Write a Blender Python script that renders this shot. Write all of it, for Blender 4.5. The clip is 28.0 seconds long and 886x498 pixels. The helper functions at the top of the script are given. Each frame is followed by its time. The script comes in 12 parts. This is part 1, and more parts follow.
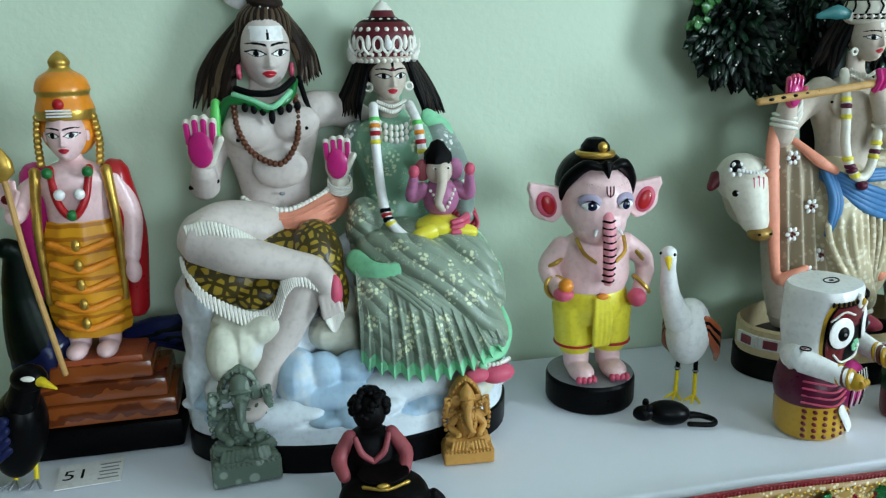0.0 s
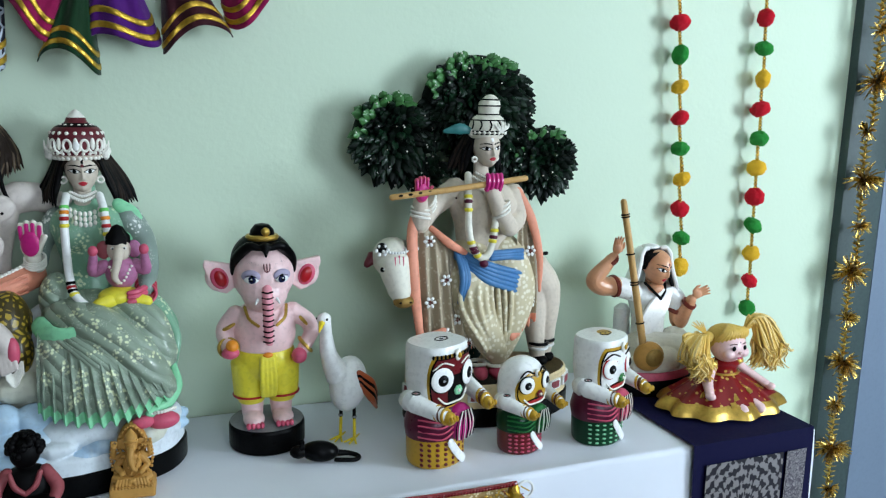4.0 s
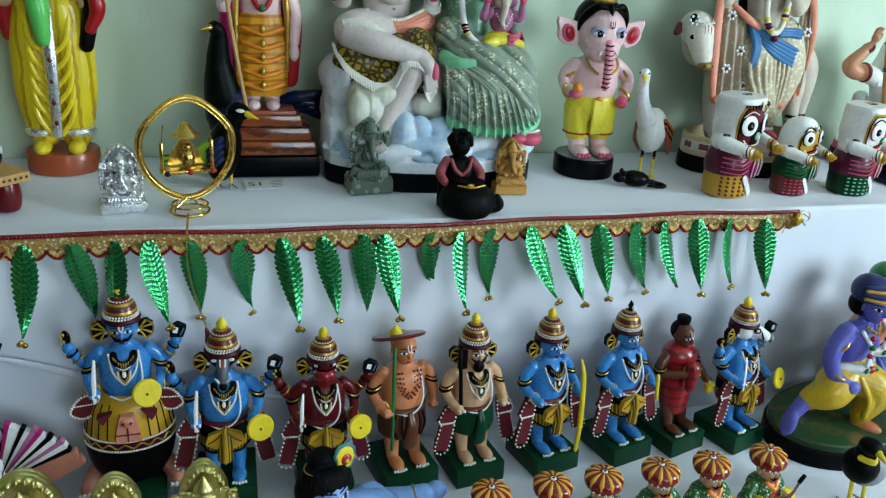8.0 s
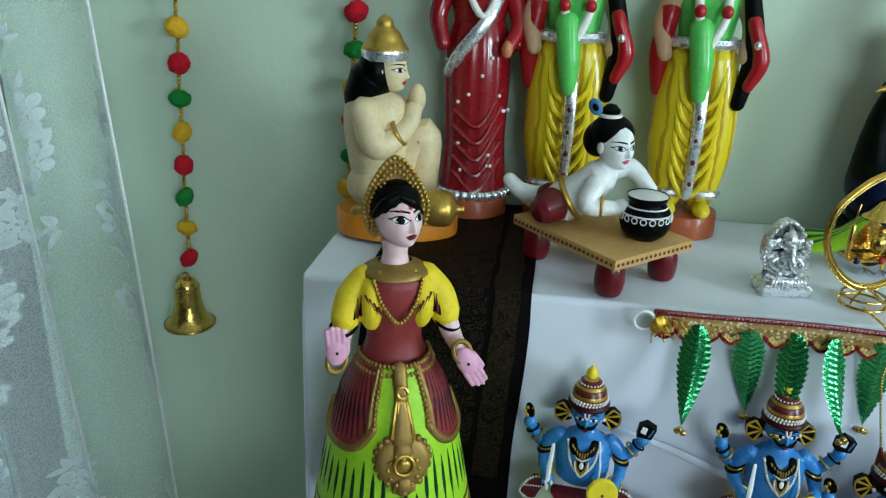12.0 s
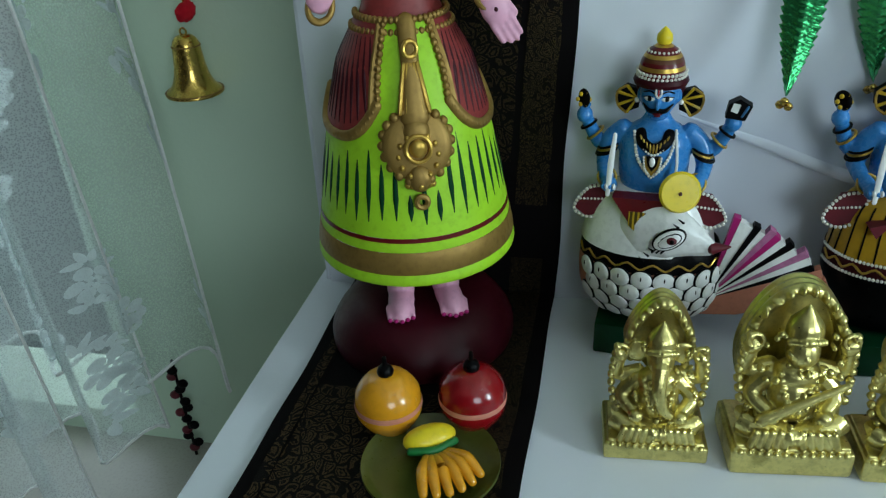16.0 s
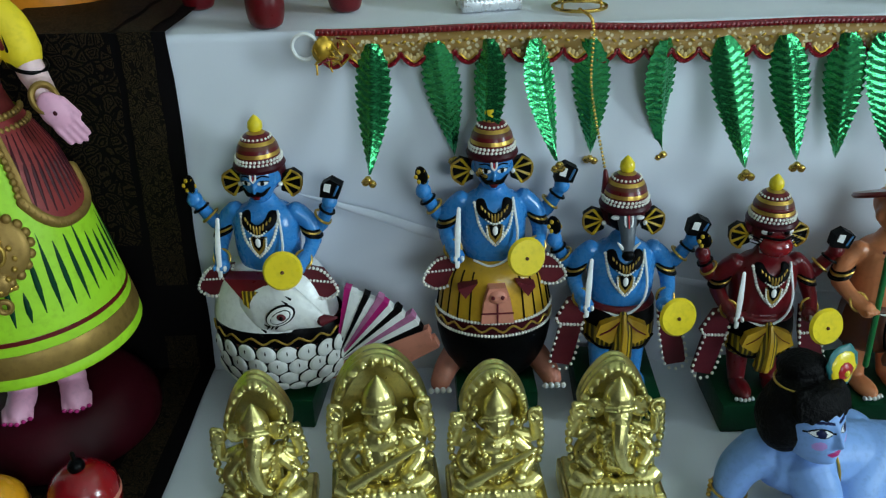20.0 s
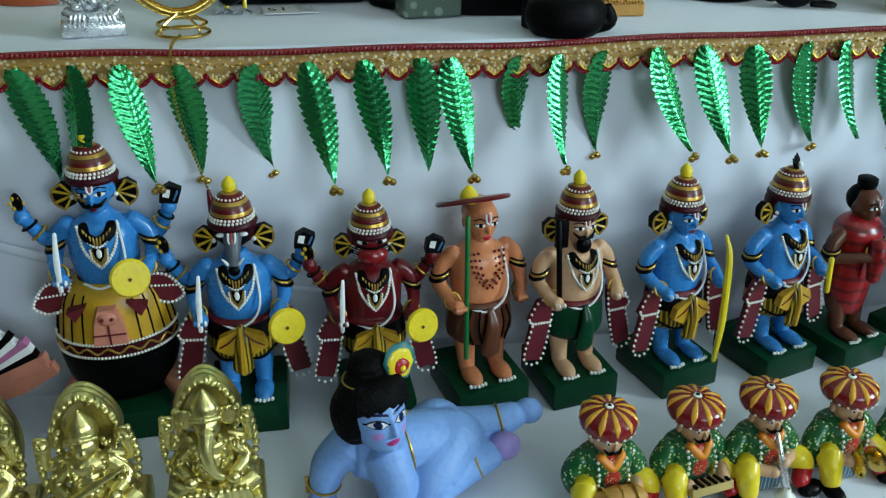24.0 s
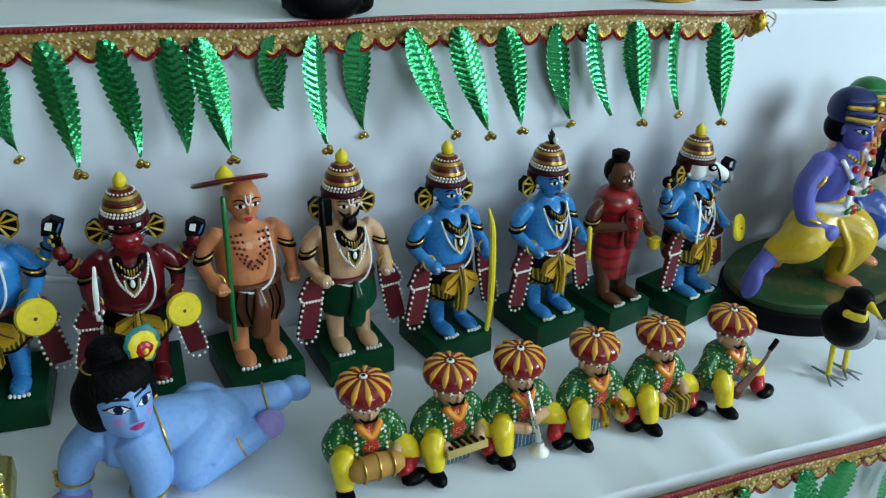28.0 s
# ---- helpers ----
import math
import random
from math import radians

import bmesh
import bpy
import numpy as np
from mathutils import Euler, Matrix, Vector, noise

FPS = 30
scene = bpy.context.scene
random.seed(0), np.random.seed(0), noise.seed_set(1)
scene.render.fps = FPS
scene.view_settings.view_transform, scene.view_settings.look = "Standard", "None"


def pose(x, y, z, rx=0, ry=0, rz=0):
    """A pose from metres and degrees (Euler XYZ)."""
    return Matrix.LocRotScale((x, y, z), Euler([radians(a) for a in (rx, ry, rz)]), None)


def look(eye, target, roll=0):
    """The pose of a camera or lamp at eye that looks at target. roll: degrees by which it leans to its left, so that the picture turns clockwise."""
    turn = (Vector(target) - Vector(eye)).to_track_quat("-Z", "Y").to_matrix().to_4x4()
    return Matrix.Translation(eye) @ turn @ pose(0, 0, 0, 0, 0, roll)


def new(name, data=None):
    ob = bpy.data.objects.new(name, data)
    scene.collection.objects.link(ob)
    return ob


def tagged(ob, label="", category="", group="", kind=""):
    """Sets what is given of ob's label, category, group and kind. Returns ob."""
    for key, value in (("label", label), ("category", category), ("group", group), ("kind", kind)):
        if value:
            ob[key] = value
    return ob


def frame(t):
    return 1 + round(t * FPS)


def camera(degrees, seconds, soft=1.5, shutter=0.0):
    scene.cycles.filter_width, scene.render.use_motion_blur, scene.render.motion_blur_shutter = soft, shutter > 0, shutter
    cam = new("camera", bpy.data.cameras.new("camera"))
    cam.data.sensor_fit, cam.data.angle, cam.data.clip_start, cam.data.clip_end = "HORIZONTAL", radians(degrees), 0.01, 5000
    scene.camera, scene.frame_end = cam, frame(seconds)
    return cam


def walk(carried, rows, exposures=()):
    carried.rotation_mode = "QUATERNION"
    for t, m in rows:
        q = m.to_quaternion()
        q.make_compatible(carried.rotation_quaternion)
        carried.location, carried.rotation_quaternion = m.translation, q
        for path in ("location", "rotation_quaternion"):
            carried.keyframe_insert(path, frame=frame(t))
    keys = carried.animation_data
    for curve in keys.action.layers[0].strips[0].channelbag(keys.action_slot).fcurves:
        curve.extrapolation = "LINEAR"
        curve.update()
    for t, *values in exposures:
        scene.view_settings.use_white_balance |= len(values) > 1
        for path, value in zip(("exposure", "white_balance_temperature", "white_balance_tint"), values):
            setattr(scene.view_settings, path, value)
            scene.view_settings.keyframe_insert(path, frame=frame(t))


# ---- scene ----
cam = camera(58.4, 28.0, soft=1.25)
BASE = Matrix.Translation((-0.2, 0.0, 0.13)) @ pose(0, 0, 0, -7.61) @ pose(0, 0, 0, 0, 2.54) @ pose(0, 0, 0, 0, 0, -12.35) @ pose(0, 0, 1.35, -8)
METRES = 2.8
ROWS = [
    (0.0, 0.0, 0.0, 0.0, 0.0, 0.0, -0.0),
    (0.5, 0.035, 0.0011, 0.0022, -2.37, 0.98, 0.84),
    (1.0, 0.0476, -0.0096, 0.0086, -3.68, 2.1, 1.25),
    (1.5, 0.0577, -0.0198, 0.0097, -4.79, 3.15, 1.18),
    (2.0, 0.0666, -0.0271, 0.0081, -5.67, 3.61, 0.98),
    (2.5, 0.0822, -0.0462, 0.0045, -6.54, 4.13, 0.68),
    (3.0, 0.0905, -0.0579, 0.0016, -7.44, 4.64, 0.66),
    (3.5, 0.0924, -0.0672, 0.0019, -8.29, 5.23, 0.77),
    (5.5, 0.0702, -0.1115, -0.035, -9.44, 5.16, -0.22),
    (6.0, 0.0681, -0.1202, -0.041, -9.55, 4.01, -0.54),
    (6.5, 0.0359, -0.1312, -0.051, -9.58, 1.62, -1.44),
    (7.0, -0.0035, -0.1406, -0.051, -8.61, -1.6, -2.19),
    (7.5, -0.0379, -0.1517, -0.056, -6.88, -4.65, -2.98),
    (8.0, -0.0662, -0.1582, -0.0612, -4.54, -6.53, -3.79),
    (8.5, -0.0993, -0.1814, -0.0654, -2.85, -7.49, -4.15),
    (9.0, -0.1307, -0.2037, -0.0678, -1.3, -7.94, -4.56),
    (9.5, -0.1458, -0.2248, -0.0707, 0.32, -7.84, -4.89),
    (10.0, -0.1307, -0.2356, -0.0694, 2.94, -8.03, -5.34),
    (10.5, -0.144, -0.2248, -0.0706, 7.55, -7.63, -6.22),
    (11.0, -0.1957, -0.1864, -0.0647, 11.54, -6.94, -6.97),
    (11.5, -0.214, -0.1502, -0.0587, 15.96, -6.65, -7.83),
    (13.5, -0.2292, -0.1105, -0.0773, 25.74, -8.8, -7.64),
    (14.0, -0.2201, -0.1079, -0.0912, 26.03, -10.85, -6.9),
    (14.5, -0.2076, -0.1123, -0.1034, 25.97, -12.22, -5.92),
    (15.0, -0.2077, -0.1118, -0.1181, 24.97, -13.26, -5.12),
    (15.5, -0.2102, -0.0884, -0.1342, 25.15, -14.42, -4.69),
    (16.0, -0.2156, -0.0679, -0.1433, 24.32, -15.31, -4.67),
    (16.5, -0.2164, -0.0528, -0.1506, 23.27, -16.03, -4.28),
    (17.0, -0.2166, -0.0433, -0.1524, 22.79, -16.89, -3.82),
    (17.5, -0.2007, -0.0371, -0.1442, 21.49, -16.65, -3.61),
    (18.0, -0.192, -0.0365, -0.1341, 19.8, -16.02, -3.5),
    (18.5, -0.1811, -0.0364, -0.1284, 17.83, -15.2, -3.35),
    (19.0, -0.1648, -0.0414, -0.1212, 15.41, -14.27, -3.07),
    (19.5, -0.1493, -0.0464, -0.1174, 13.73, -13.55, -2.68),
    (20.0, -0.1421, -0.0483, -0.1179, 12.34, -12.92, -2.57),
    (20.5, -0.135, -0.0488, -0.1172, 11.88, -12.54, -2.52),
    (21.0, -0.1218, -0.0484, -0.1167, 10.85, -12.35, -2.52),
    (21.5, -0.1107, -0.0515, -0.1167, 9.44, -12.2, -2.48),
    (23.5, -0.0765, -0.0523, -0.1129, 1.86, -11.75, -2.2),
    (24.0, -0.0624, -0.052, -0.1099, 0.29, -11.76, -2.07),
    (24.5, -0.049, -0.0512, -0.1101, -1.29, -11.91, -2.09),
    (25.0, -0.0407, -0.0479, -0.1118, -2.79, -12.09, -2.02),
    (25.5, -0.0364, -0.0465, -0.1113, -4.33, -12.27, -2.05),
    (26.0, -0.0304, -0.0492, -0.1095, -5.99, -12.24, -1.95),
    (26.5, -0.0245, -0.0535, -0.108, -7.65, -12.17, -1.73),
    (27.0, -0.0158, -0.0601, -0.1083, -9.15, -12.03, -1.55),
    (27.5, -0.0144, -0.0632, -0.1091, -9.92, -11.83, -1.46),
    (28.0, -0.0222, -0.0606, -0.1138, -9.1, -11.84, -1.63),
]
walk(cam, [(t, BASE @ pose(METRES * x, METRES * y, METRES * z, 90 + pitch, roll, yaw)) for t, x, y, z, yaw, pitch, roll in ROWS],
     [(0.0, 0.0, 6500, 13), (1.0, -0.12, 6500, 18), (3.0, -0.18, 6500, 20), (6.0, -0.15, 6500, 17), (8.5, -0.02, 6500, 12), (11.0, 0.22, 6500, 10), (14.0, 0.15, 6150, 10), (15.2, 0.08, 6250, 10), (16.5, -0.16, 6800, 9), (17.5, -0.18, 6950, 8), (19.5, -0.14, 6550, 10), (21.0, -0.15, 6500, 10), (24.0, -0.1, 6450, 9), (28.0, -0.12, 6450, 8)])

# ---- world and light: daylight from a window in the right-hand wall, an added fill lamp behind the camera ----
world = bpy.data.worlds.new("world")
scene.world = world
world.use_nodes = True
_sky = world.node_tree.nodes.new("ShaderNodeTexSky")
_sky.sky_type, _sky.sun_disc, _sky.sun_elevation, _sky.sun_rotation = "NISHITA", False, radians(40), radians(120)
world.node_tree.links.new(_sky.outputs[0], world.node_tree.nodes["Background"].inputs[0])
world.node_tree.nodes["Background"].inputs[1].default_value = 0.1


def area_lamp(name, eye, target, w, h, watts, colour):
    lamp = bpy.data.lights.new(name, "AREA")
    lamp.shape, lamp.size, lamp.size_y, lamp.energy, lamp.color = "RECTANGLE", w, h, watts, colour
    ob = new(name, lamp)
    ob.matrix_world = look(eye, target)
    return ob


area_lamp("window_light_side", (2.52, -0.55, 1.62), (0.0, 0.95, 1.25), 1.0, 1.1, 102, (0.71, 0.92, 1.0))
# added frontal fill without a known source, softens the shade on front faces
area_lamp("fill_light_back", (0.7, -2.52, 1.75), (-0.2, 1.0, 1.0), 1.5, 1.2, 42, (0.71, 0.90, 1.0))
area_lamp("window_light_curtain", (-2.07, 1.36, 1.1), (-1.9, 0.0, 0.95), 0.66, 2.05, 7, (0.74, 0.93, 1.0))

# ---- materials ----


def rgb(r, g, b):
    return tuple((c / 12.92 if c <= 0.04045 else ((c + 0.055) / 1.055) ** 2.4) for c in (r / 255, g / 255, b / 255))


def mix_node(nt, fac, a, b, mode="MIX"):
    n = nt.nodes.new("ShaderNodeMix")
    n.data_type, n.blend_type = "RGBA", mode
    for sock, val in ((n.inputs[0], fac), (n.inputs[6], a), (n.inputs[7], b)):
        if isinstance(val, bpy.types.NodeSocket):
            nt.links.new(val, sock)
        elif isinstance(val, (int, float)):
            sock.default_value = val
        else:
            sock.default_value = (*val[:3], 1)
    return n.outputs[2]


def math_node(nt, op, a, b=0.0, c=0.0):
    n = nt.nodes.new("ShaderNodeMath")
    n.operation = op
    for sock, val in zip(n.inputs, (a, b, c)):
        if isinstance(val, bpy.types.NodeSocket):
            nt.links.new(val, sock)
        else:
            sock.default_value = val
    return n.outputs[0]


def ramp_node(nt, fac, lo, hi):
    n = nt.nodes.new("ShaderNodeMapRange")
    nt.links.new(fac, n.inputs[0])
    n.inputs[1].default_value, n.inputs[2].default_value = lo, hi
    n.interpolation_type = "SMOOTHSTEP"
    return n.outputs[0]


def noise_node(nt, scale, detail=3.0, rough=0.55, vec=None):
    n = nt.nodes.new("ShaderNodeTexNoise")
    n.inputs["Scale"].default_value, n.inputs["Detail"].default_value, n.inputs["Roughness"].default_value = scale, detail, rough
    nt.links.new(vec if vec else coord(nt), n.inputs["Vector"])
    return n.outputs[0]


def coord(nt):
    n = nt.nodes.get("place") or nt.nodes.new("ShaderNodeTexCoord")
    n.name = "place"
    return n.outputs["Object"]


def base_mat(name, rough=0.5, metal=0.0, coat=0.0, ior=1.45, spec=0.45):
    m = bpy.data.materials.new(name)
    m.use_nodes = True
    b = m.node_tree.nodes["Principled BSDF"]
    b.inputs["Roughness"].default_value, b.inputs["Metallic"].default_value = rough, metal
    b.inputs["Coat Weight"].default_value, b.inputs["IOR"].default_value = coat, ior
    b.inputs["Coat Roughness"].default_value = 0.12
    b.inputs["Specular IOR Level"].default_value = spec
    return m, m.node_tree, b


def bump_to(nt, b, height, strength, dist):
    n = nt.nodes.new("ShaderNodeBump")
    n.inputs["Strength"].default_value, n.inputs["Distance"].default_value = strength, dist
    nt.links.new(height, n.inputs["Height"])
    nt.links.new(n.outputs[0], b.inputs["Normal"])


def paint(name, col, rough=0.4, metal=0.0, var=0.16, scale=25, fine=160, bump=0.25, dist=0.0006, coat=0.0, dirt=None, dirt_amount=0.35, spec=0.45):
    """Painted, moulded or woven surface: colour varied at two scales, a little relief, optional dirt in patches."""
    m, nt, b = base_mat(name, rough, metal, coat, spec=spec)
    n1, n2 = noise_node(nt, scale), noise_node(nt, fine, 2)
    c = mix_node(nt, n1, tuple(x * (1 - var) for x in col), tuple(min(1, x * (1 + var)) for x in col))
    c = mix_node(nt, math_node(nt, "MULTIPLY", ramp_node(nt, n2, 0.45, 0.75), 0.5), c, tuple(x * (1 - 1.5 * var) for x in col))
    if dirt:
        c = mix_node(nt, math_node(nt, "MULTIPLY", ramp_node(nt, noise_node(nt, scale * 0.6, 4), 0.5, 0.72), dirt_amount), c, dirt)
    nt.links.new(c, b.inputs["Base Color"])
    nt.links.new(math_node(nt, "MULTIPLY_ADD", n2, 0.25, rough - 0.1), b.inputs["Roughness"])
    bump_to(nt, b, n2, bump, dist)
    return m


def spotted(name, col, spot, scale, size=0.35, rough=0.35, coat=0.0, thick=0.0):
    """Spots (or, with thick, outlined cells) of one paint on another."""
    m, nt, b = base_mat(name, rough, 0, coat)
    v = nt.nodes.new("ShaderNodeTexVoronoi")
    v.inputs["Scale"].default_value = scale
    if thick:
        v.feature = "DISTANCE_TO_EDGE"
    nt.links.new(coord(nt), v.inputs["Vector"])
    f = ramp_node(nt, v.outputs["Distance"], (thick or size) * 0.85, (thick or size) * 1.15)
    c = mix_node(nt, f, spot, col)
    c = mix_node(nt, math_node(nt, "MULTIPLY", noise_node(nt, 40), 0.35), c, tuple(x * 0.6 for x in col))
    nt.links.new(c, b.inputs["Base Color"])
    bump_to(nt, b, noise_node(nt, 220, 2), 0.2, 0.0006)
    return m


def sprigged(name, col, flower, fold=0.0):
    """Paint with scattered sprigs of small petals and fine glitter; fold: width of slanting folds pressed into it."""
    m, nt, b = base_mat(name, 0.38, 0, 0.25)
    v, w, g = (nt.nodes.new("ShaderNodeTexVoronoi") for _ in range(3))
    for n, q in ((v, 42), (w, 210), (g, 600)):
        n.inputs["Scale"].default_value = q
        nt.links.new(coord(nt), n.inputs["Vector"])
    near = ramp_node(nt, v.outputs["Distance"], 0.46, 0.34)
    petal = math_node(nt, "MULTIPLY", near, ramp_node(nt, w.outputs["Distance"], 0.5, 0.36))
    spark = math_node(nt, "MULTIPLY", ramp_node(nt, g.outputs["Distance"], 0.26, 0.18), ramp_node(nt, noise_node(nt, 60, 2), 0.5, 0.62))
    c = mix_node(nt, noise_node(nt, 30, 3), tuple(x * 0.72 for x in col), tuple(min(1, x * 1.2) for x in col))
    c = mix_node(nt, math_node(nt, "MULTIPLY", petal, 0.85), c, flower)
    c = mix_node(nt, spark, c, (0.85, 0.88, 0.78))
    nt.links.new(c, b.inputs["Base Color"])
    height = math_node(nt, "ADD", petal, noise_node(nt, 220, 2))
    if fold:
        q = nt.nodes.new("ShaderNodeSeparateXYZ")
        nt.links.new(coord(nt), q.inputs[0])
        along = math_node(nt, "ADD", math_node(nt, "MULTIPLY", q.outputs[0], 0.62), math_node(nt, "MULTIPLY", q.outputs[2], 0.78))
        along = math_node(nt, "MULTIPLY_ADD", noise_node(nt, 14, 1), 0.02, along)
        ridge = math_node(nt, "ABSOLUTE", math_node(nt, "SINE", math_node(nt, "MULTIPLY", along, math.pi / fold)))
        height = math_node(nt, "MULTIPLY_ADD", ridge, 14.0, height)
    bump_to(nt, b, height, 0.2 if not fold else 0.5, 0.0008 if not fold else 0.0006)
    return m


def striped(name, col, stripe, freq, axis="Z", share=0.5, rough=0.4, warp=0.0, coat=0.0):
    m, nt, b = base_mat(name, rough, 0, coat)
    s = nt.nodes.new("ShaderNodeSeparateXYZ")
    nt.links.new(coord(nt), s.inputs[0])
    u = s.outputs[axis]
    if warp:
        u = math_node(nt, "MULTIPLY_ADD", noise_node(nt, 30, 2), warp, u)
    w = math_node(nt, "FRACT", math_node(nt, "MULTIPLY", u, freq))
    f = ramp_node(nt, w, share - 0.05, share + 0.05)
    c = mix_node(nt, f, stripe, col)
    c = mix_node(nt, math_node(nt, "MULTIPLY", noise_node(nt, 60), 0.3), c, tuple(x * 0.65 for x in col))
    nt.links.new(c, b.inputs["Base Color"])
    bump_to(nt, b, noise_node(nt, 220, 2), 0.2, 0.0006)
    return m


def cloth_mat(name, col, weave=1800, wrinkle=6.0, rough=0.85, sheen=0.2):
    m, nt, b = base_mat(name, rough, spec=0.12)
    n1 = noise_node(nt, wrinkle, 4)
    c = mix_node(nt, n1, tuple(x * 0.93 for x in col), tuple(min(1, x * 1.05) for x in col))
    nt.links.new(c, b.inputs["Base Color"])
    b.inputs["Sheen Weight"].default_value = sheen
    h = math_node(nt, "MULTIPLY_ADD", noise_node(nt, weave, 1), 0.04, n1)
    bump_to(nt, b, h, 0.25, 0.012)
    return m


def brocade_mat(name, ground, thread, scale, metal=0.5):
    """Dark silk with scrolling metal-thread figures."""
    m, nt, b = base_mat(name, 0.6, spec=0.1)
    warped = nt.nodes.new("ShaderNodeVectorMath")
    warped.operation = "MULTIPLY_ADD"
    warp_noise = nt.nodes.new("ShaderNodeTexNoise")
    warp_noise.inputs["Scale"].default_value = scale * 0.35
    nt.links.new(coord(nt), warp_noise.inputs["Vector"])
    nt.links.new(warp_noise.outputs["Color"], warped.inputs[0])
    warped.inputs[1].default_value = (0.03, 0.03, 0.03)
    nt.links.new(coord(nt), warped.inputs[2])
    v = nt.nodes.new("ShaderNodeTexVoronoi")
    v.feature = "DISTANCE_TO_EDGE"
    v.inputs["Scale"].default_value = scale
    nt.links.new(warped.outputs[0], v.inputs["Vector"])
    w = math_node(nt, "FRACT", math_node(nt, "MULTIPLY", v.outputs["Distance"], 5.0))
    f = math_node(nt, "MULTIPLY", ramp_node(nt, w, 0.38, 0.5), ramp_node(nt, noise_node(nt, scale * 9, 2), 0.36, 0.52))
    c = mix_node(nt, f, ground, thread)
    nt.links.new(c, b.inputs["Base Color"])
    nt.links.new(math_node(nt, "MULTIPLY", f, metal), b.inputs["Metallic"])
    bump_to(nt, b, math_node(nt, "MULTIPLY_ADD", f, 0.6, noise_node(nt, 900, 1)), 0.35, 0.001)
    return m


def wall_paint(name, col):
    m, nt, b = base_mat(name, 0.6)
    c = mix_node(nt, noise_node(nt, 1.6, 4), tuple(x * 0.95 for x in col), tuple(min(1, x * 1.03) for x in col))
    c = mix_node(nt, math_node(nt, "MULTIPLY", ramp_node(nt, noise_node(nt, 5.5, 5, 0.7), 0.68, 0.78), 0.14), c, (0.35, 0.38, 0.4))
    nt.links.new(c, b.inputs["Base Color"])
    h = math_node(nt, "MULTIPLY_ADD", noise_node(nt, 9, 3), 2.0, noise_node(nt, 140, 3))
    bump_to(nt, b, h, 0.12, 0.004)
    return m


WALL = wall_paint("mint_wall_paint", rgb(204, 222, 199))
# dark grey-brown for the walls out of view, so they bounce less light
ROOM = wall_paint("dark_unseen_wall_paint", rgb(64, 60, 56))
CEIL = wall_paint("ceiling_paint", rgb(235, 235, 230))
FLOOR = paint("floor_tile_glaze", rgb(170, 165, 155), 0.3, scale=8)
WHITE_CLOTH = cloth_mat("white_cotton", rgb(226, 230, 240))
BROWN_SILK = brocade_mat("brown_brocade", rgb(9, 6, 6), rgb(54, 42, 29), 80)
GOLD_SILK = brocade_mat("gold_figured_brocade", rgb(12, 8, 7), rgb(76, 60, 40), 84)
BROWN_PLAIN = cloth_mat("brown_silk", rgb(9, 6, 7), wrinkle=10, rough=0.75, sheen=0.0)
BROWN_BAND = brocade_mat("brown_brocade_band", rgb(16, 12, 9), rgb(64, 52, 34), 150)
NAVY_PLAIN = cloth_mat("navy_silk", rgb(16, 16, 52), wrinkle=10, rough=0.7, sheen=0.0)
DOOR = paint("blue_grey_door_paint", rgb(112, 128, 148), 0.45, var=0.05, scale=4)
FRAME = paint("dark_door_frame", rgb(58, 74, 74), 0.5, var=0.12, scale=12)

C = {}
for _n, _c, _r in (
    ("pink", (238, 200, 200), 0.32), ("fair", (206, 194, 187), 0.4), ("cream", (226, 204, 160), 0.4), ("ivory", (225, 220, 205), 0.4),
    ("white", (238, 238, 236), 0.3), ("hot_pink", (196, 36, 120), 0.35), ("rose", (205, 84, 110), 0.4), ("red", (170, 20, 28), 0.3),
    ("dark_red", (98, 12, 20), 0.3), ("maroon", (96, 26, 36), 0.4), ("blue", (54, 130, 198), 0.26), ("violet", (96, 96, 182), 0.4),
    ("baby_blue", (128, 166, 224), 0.42), ("navy", (22, 28, 66), 0.35), ("yellow", (236, 208, 40), 0.3), ("lemon", (232, 216, 60), 0.35),
    ("orange", (232, 140, 34), 0.35), ("terracotta", (172, 84, 48), 0.35), ("skin", (206, 128, 84), 0.3), ("tan", (208, 164, 126), 0.35),
    ("green", (10, 58, 34), 0.35), ("leaf", (24, 110, 52), 0.35), ("mint", (132, 206, 160), 0.45), ("lime", (160, 212, 40), 0.45),
    ("black", (5, 5, 6), 0.3), ("soft_black", (7, 6, 7), 0.5), ("grey", (140, 142, 146), 0.5), ("brown", (92, 48, 26), 0.35),
    ("wood", (196, 152, 92), 0.45), ("peach", (232, 150, 122), 0.45), ("sky", (66, 120, 170), 0.4), ("hair", (40, 31, 26), 0.5),
    ("blond", (216, 176, 86), 0.5), ("lips", (190, 30, 50), 0.35), ("sandal", (186, 136, 66), 0.5), ("magenta", (176, 30, 110), 0.35),
    ("straw", (186, 160, 96), 0.5), ("dusty", (206, 192, 176), 0.55), ("rock", (214, 222, 228), 0.5), ("pig", (206, 132, 110), 0.4), ("ochre", (190, 146, 34), 0.35), ("woman", (212, 150, 112), 0.35),
):
    C[_n] = paint(_n + "_paint", rgb(*_c), _r, coat=0.25 if _r < 0.36 and _n != "black" else 0.0, spec=0.1 if "black" in _n or _n in ("green", "navy", "hair") else 0.4)
C["petal"] = paint("petal_pink_paint", rgb(226, 164, 188), 0.4)
C["blouse"] = paint("matt_yellow_paint", rgb(238, 208, 40), 0.6)
C["rust"] = paint("rust_brown_paint", rgb(122, 44, 28), 0.4)
C["slate"] = paint("slate_snout_paint", rgb(84, 90, 98), 0.35)
C["trunk_pink"] = paint("trunk_pink_paint", rgb(230, 146, 158), 0.35)
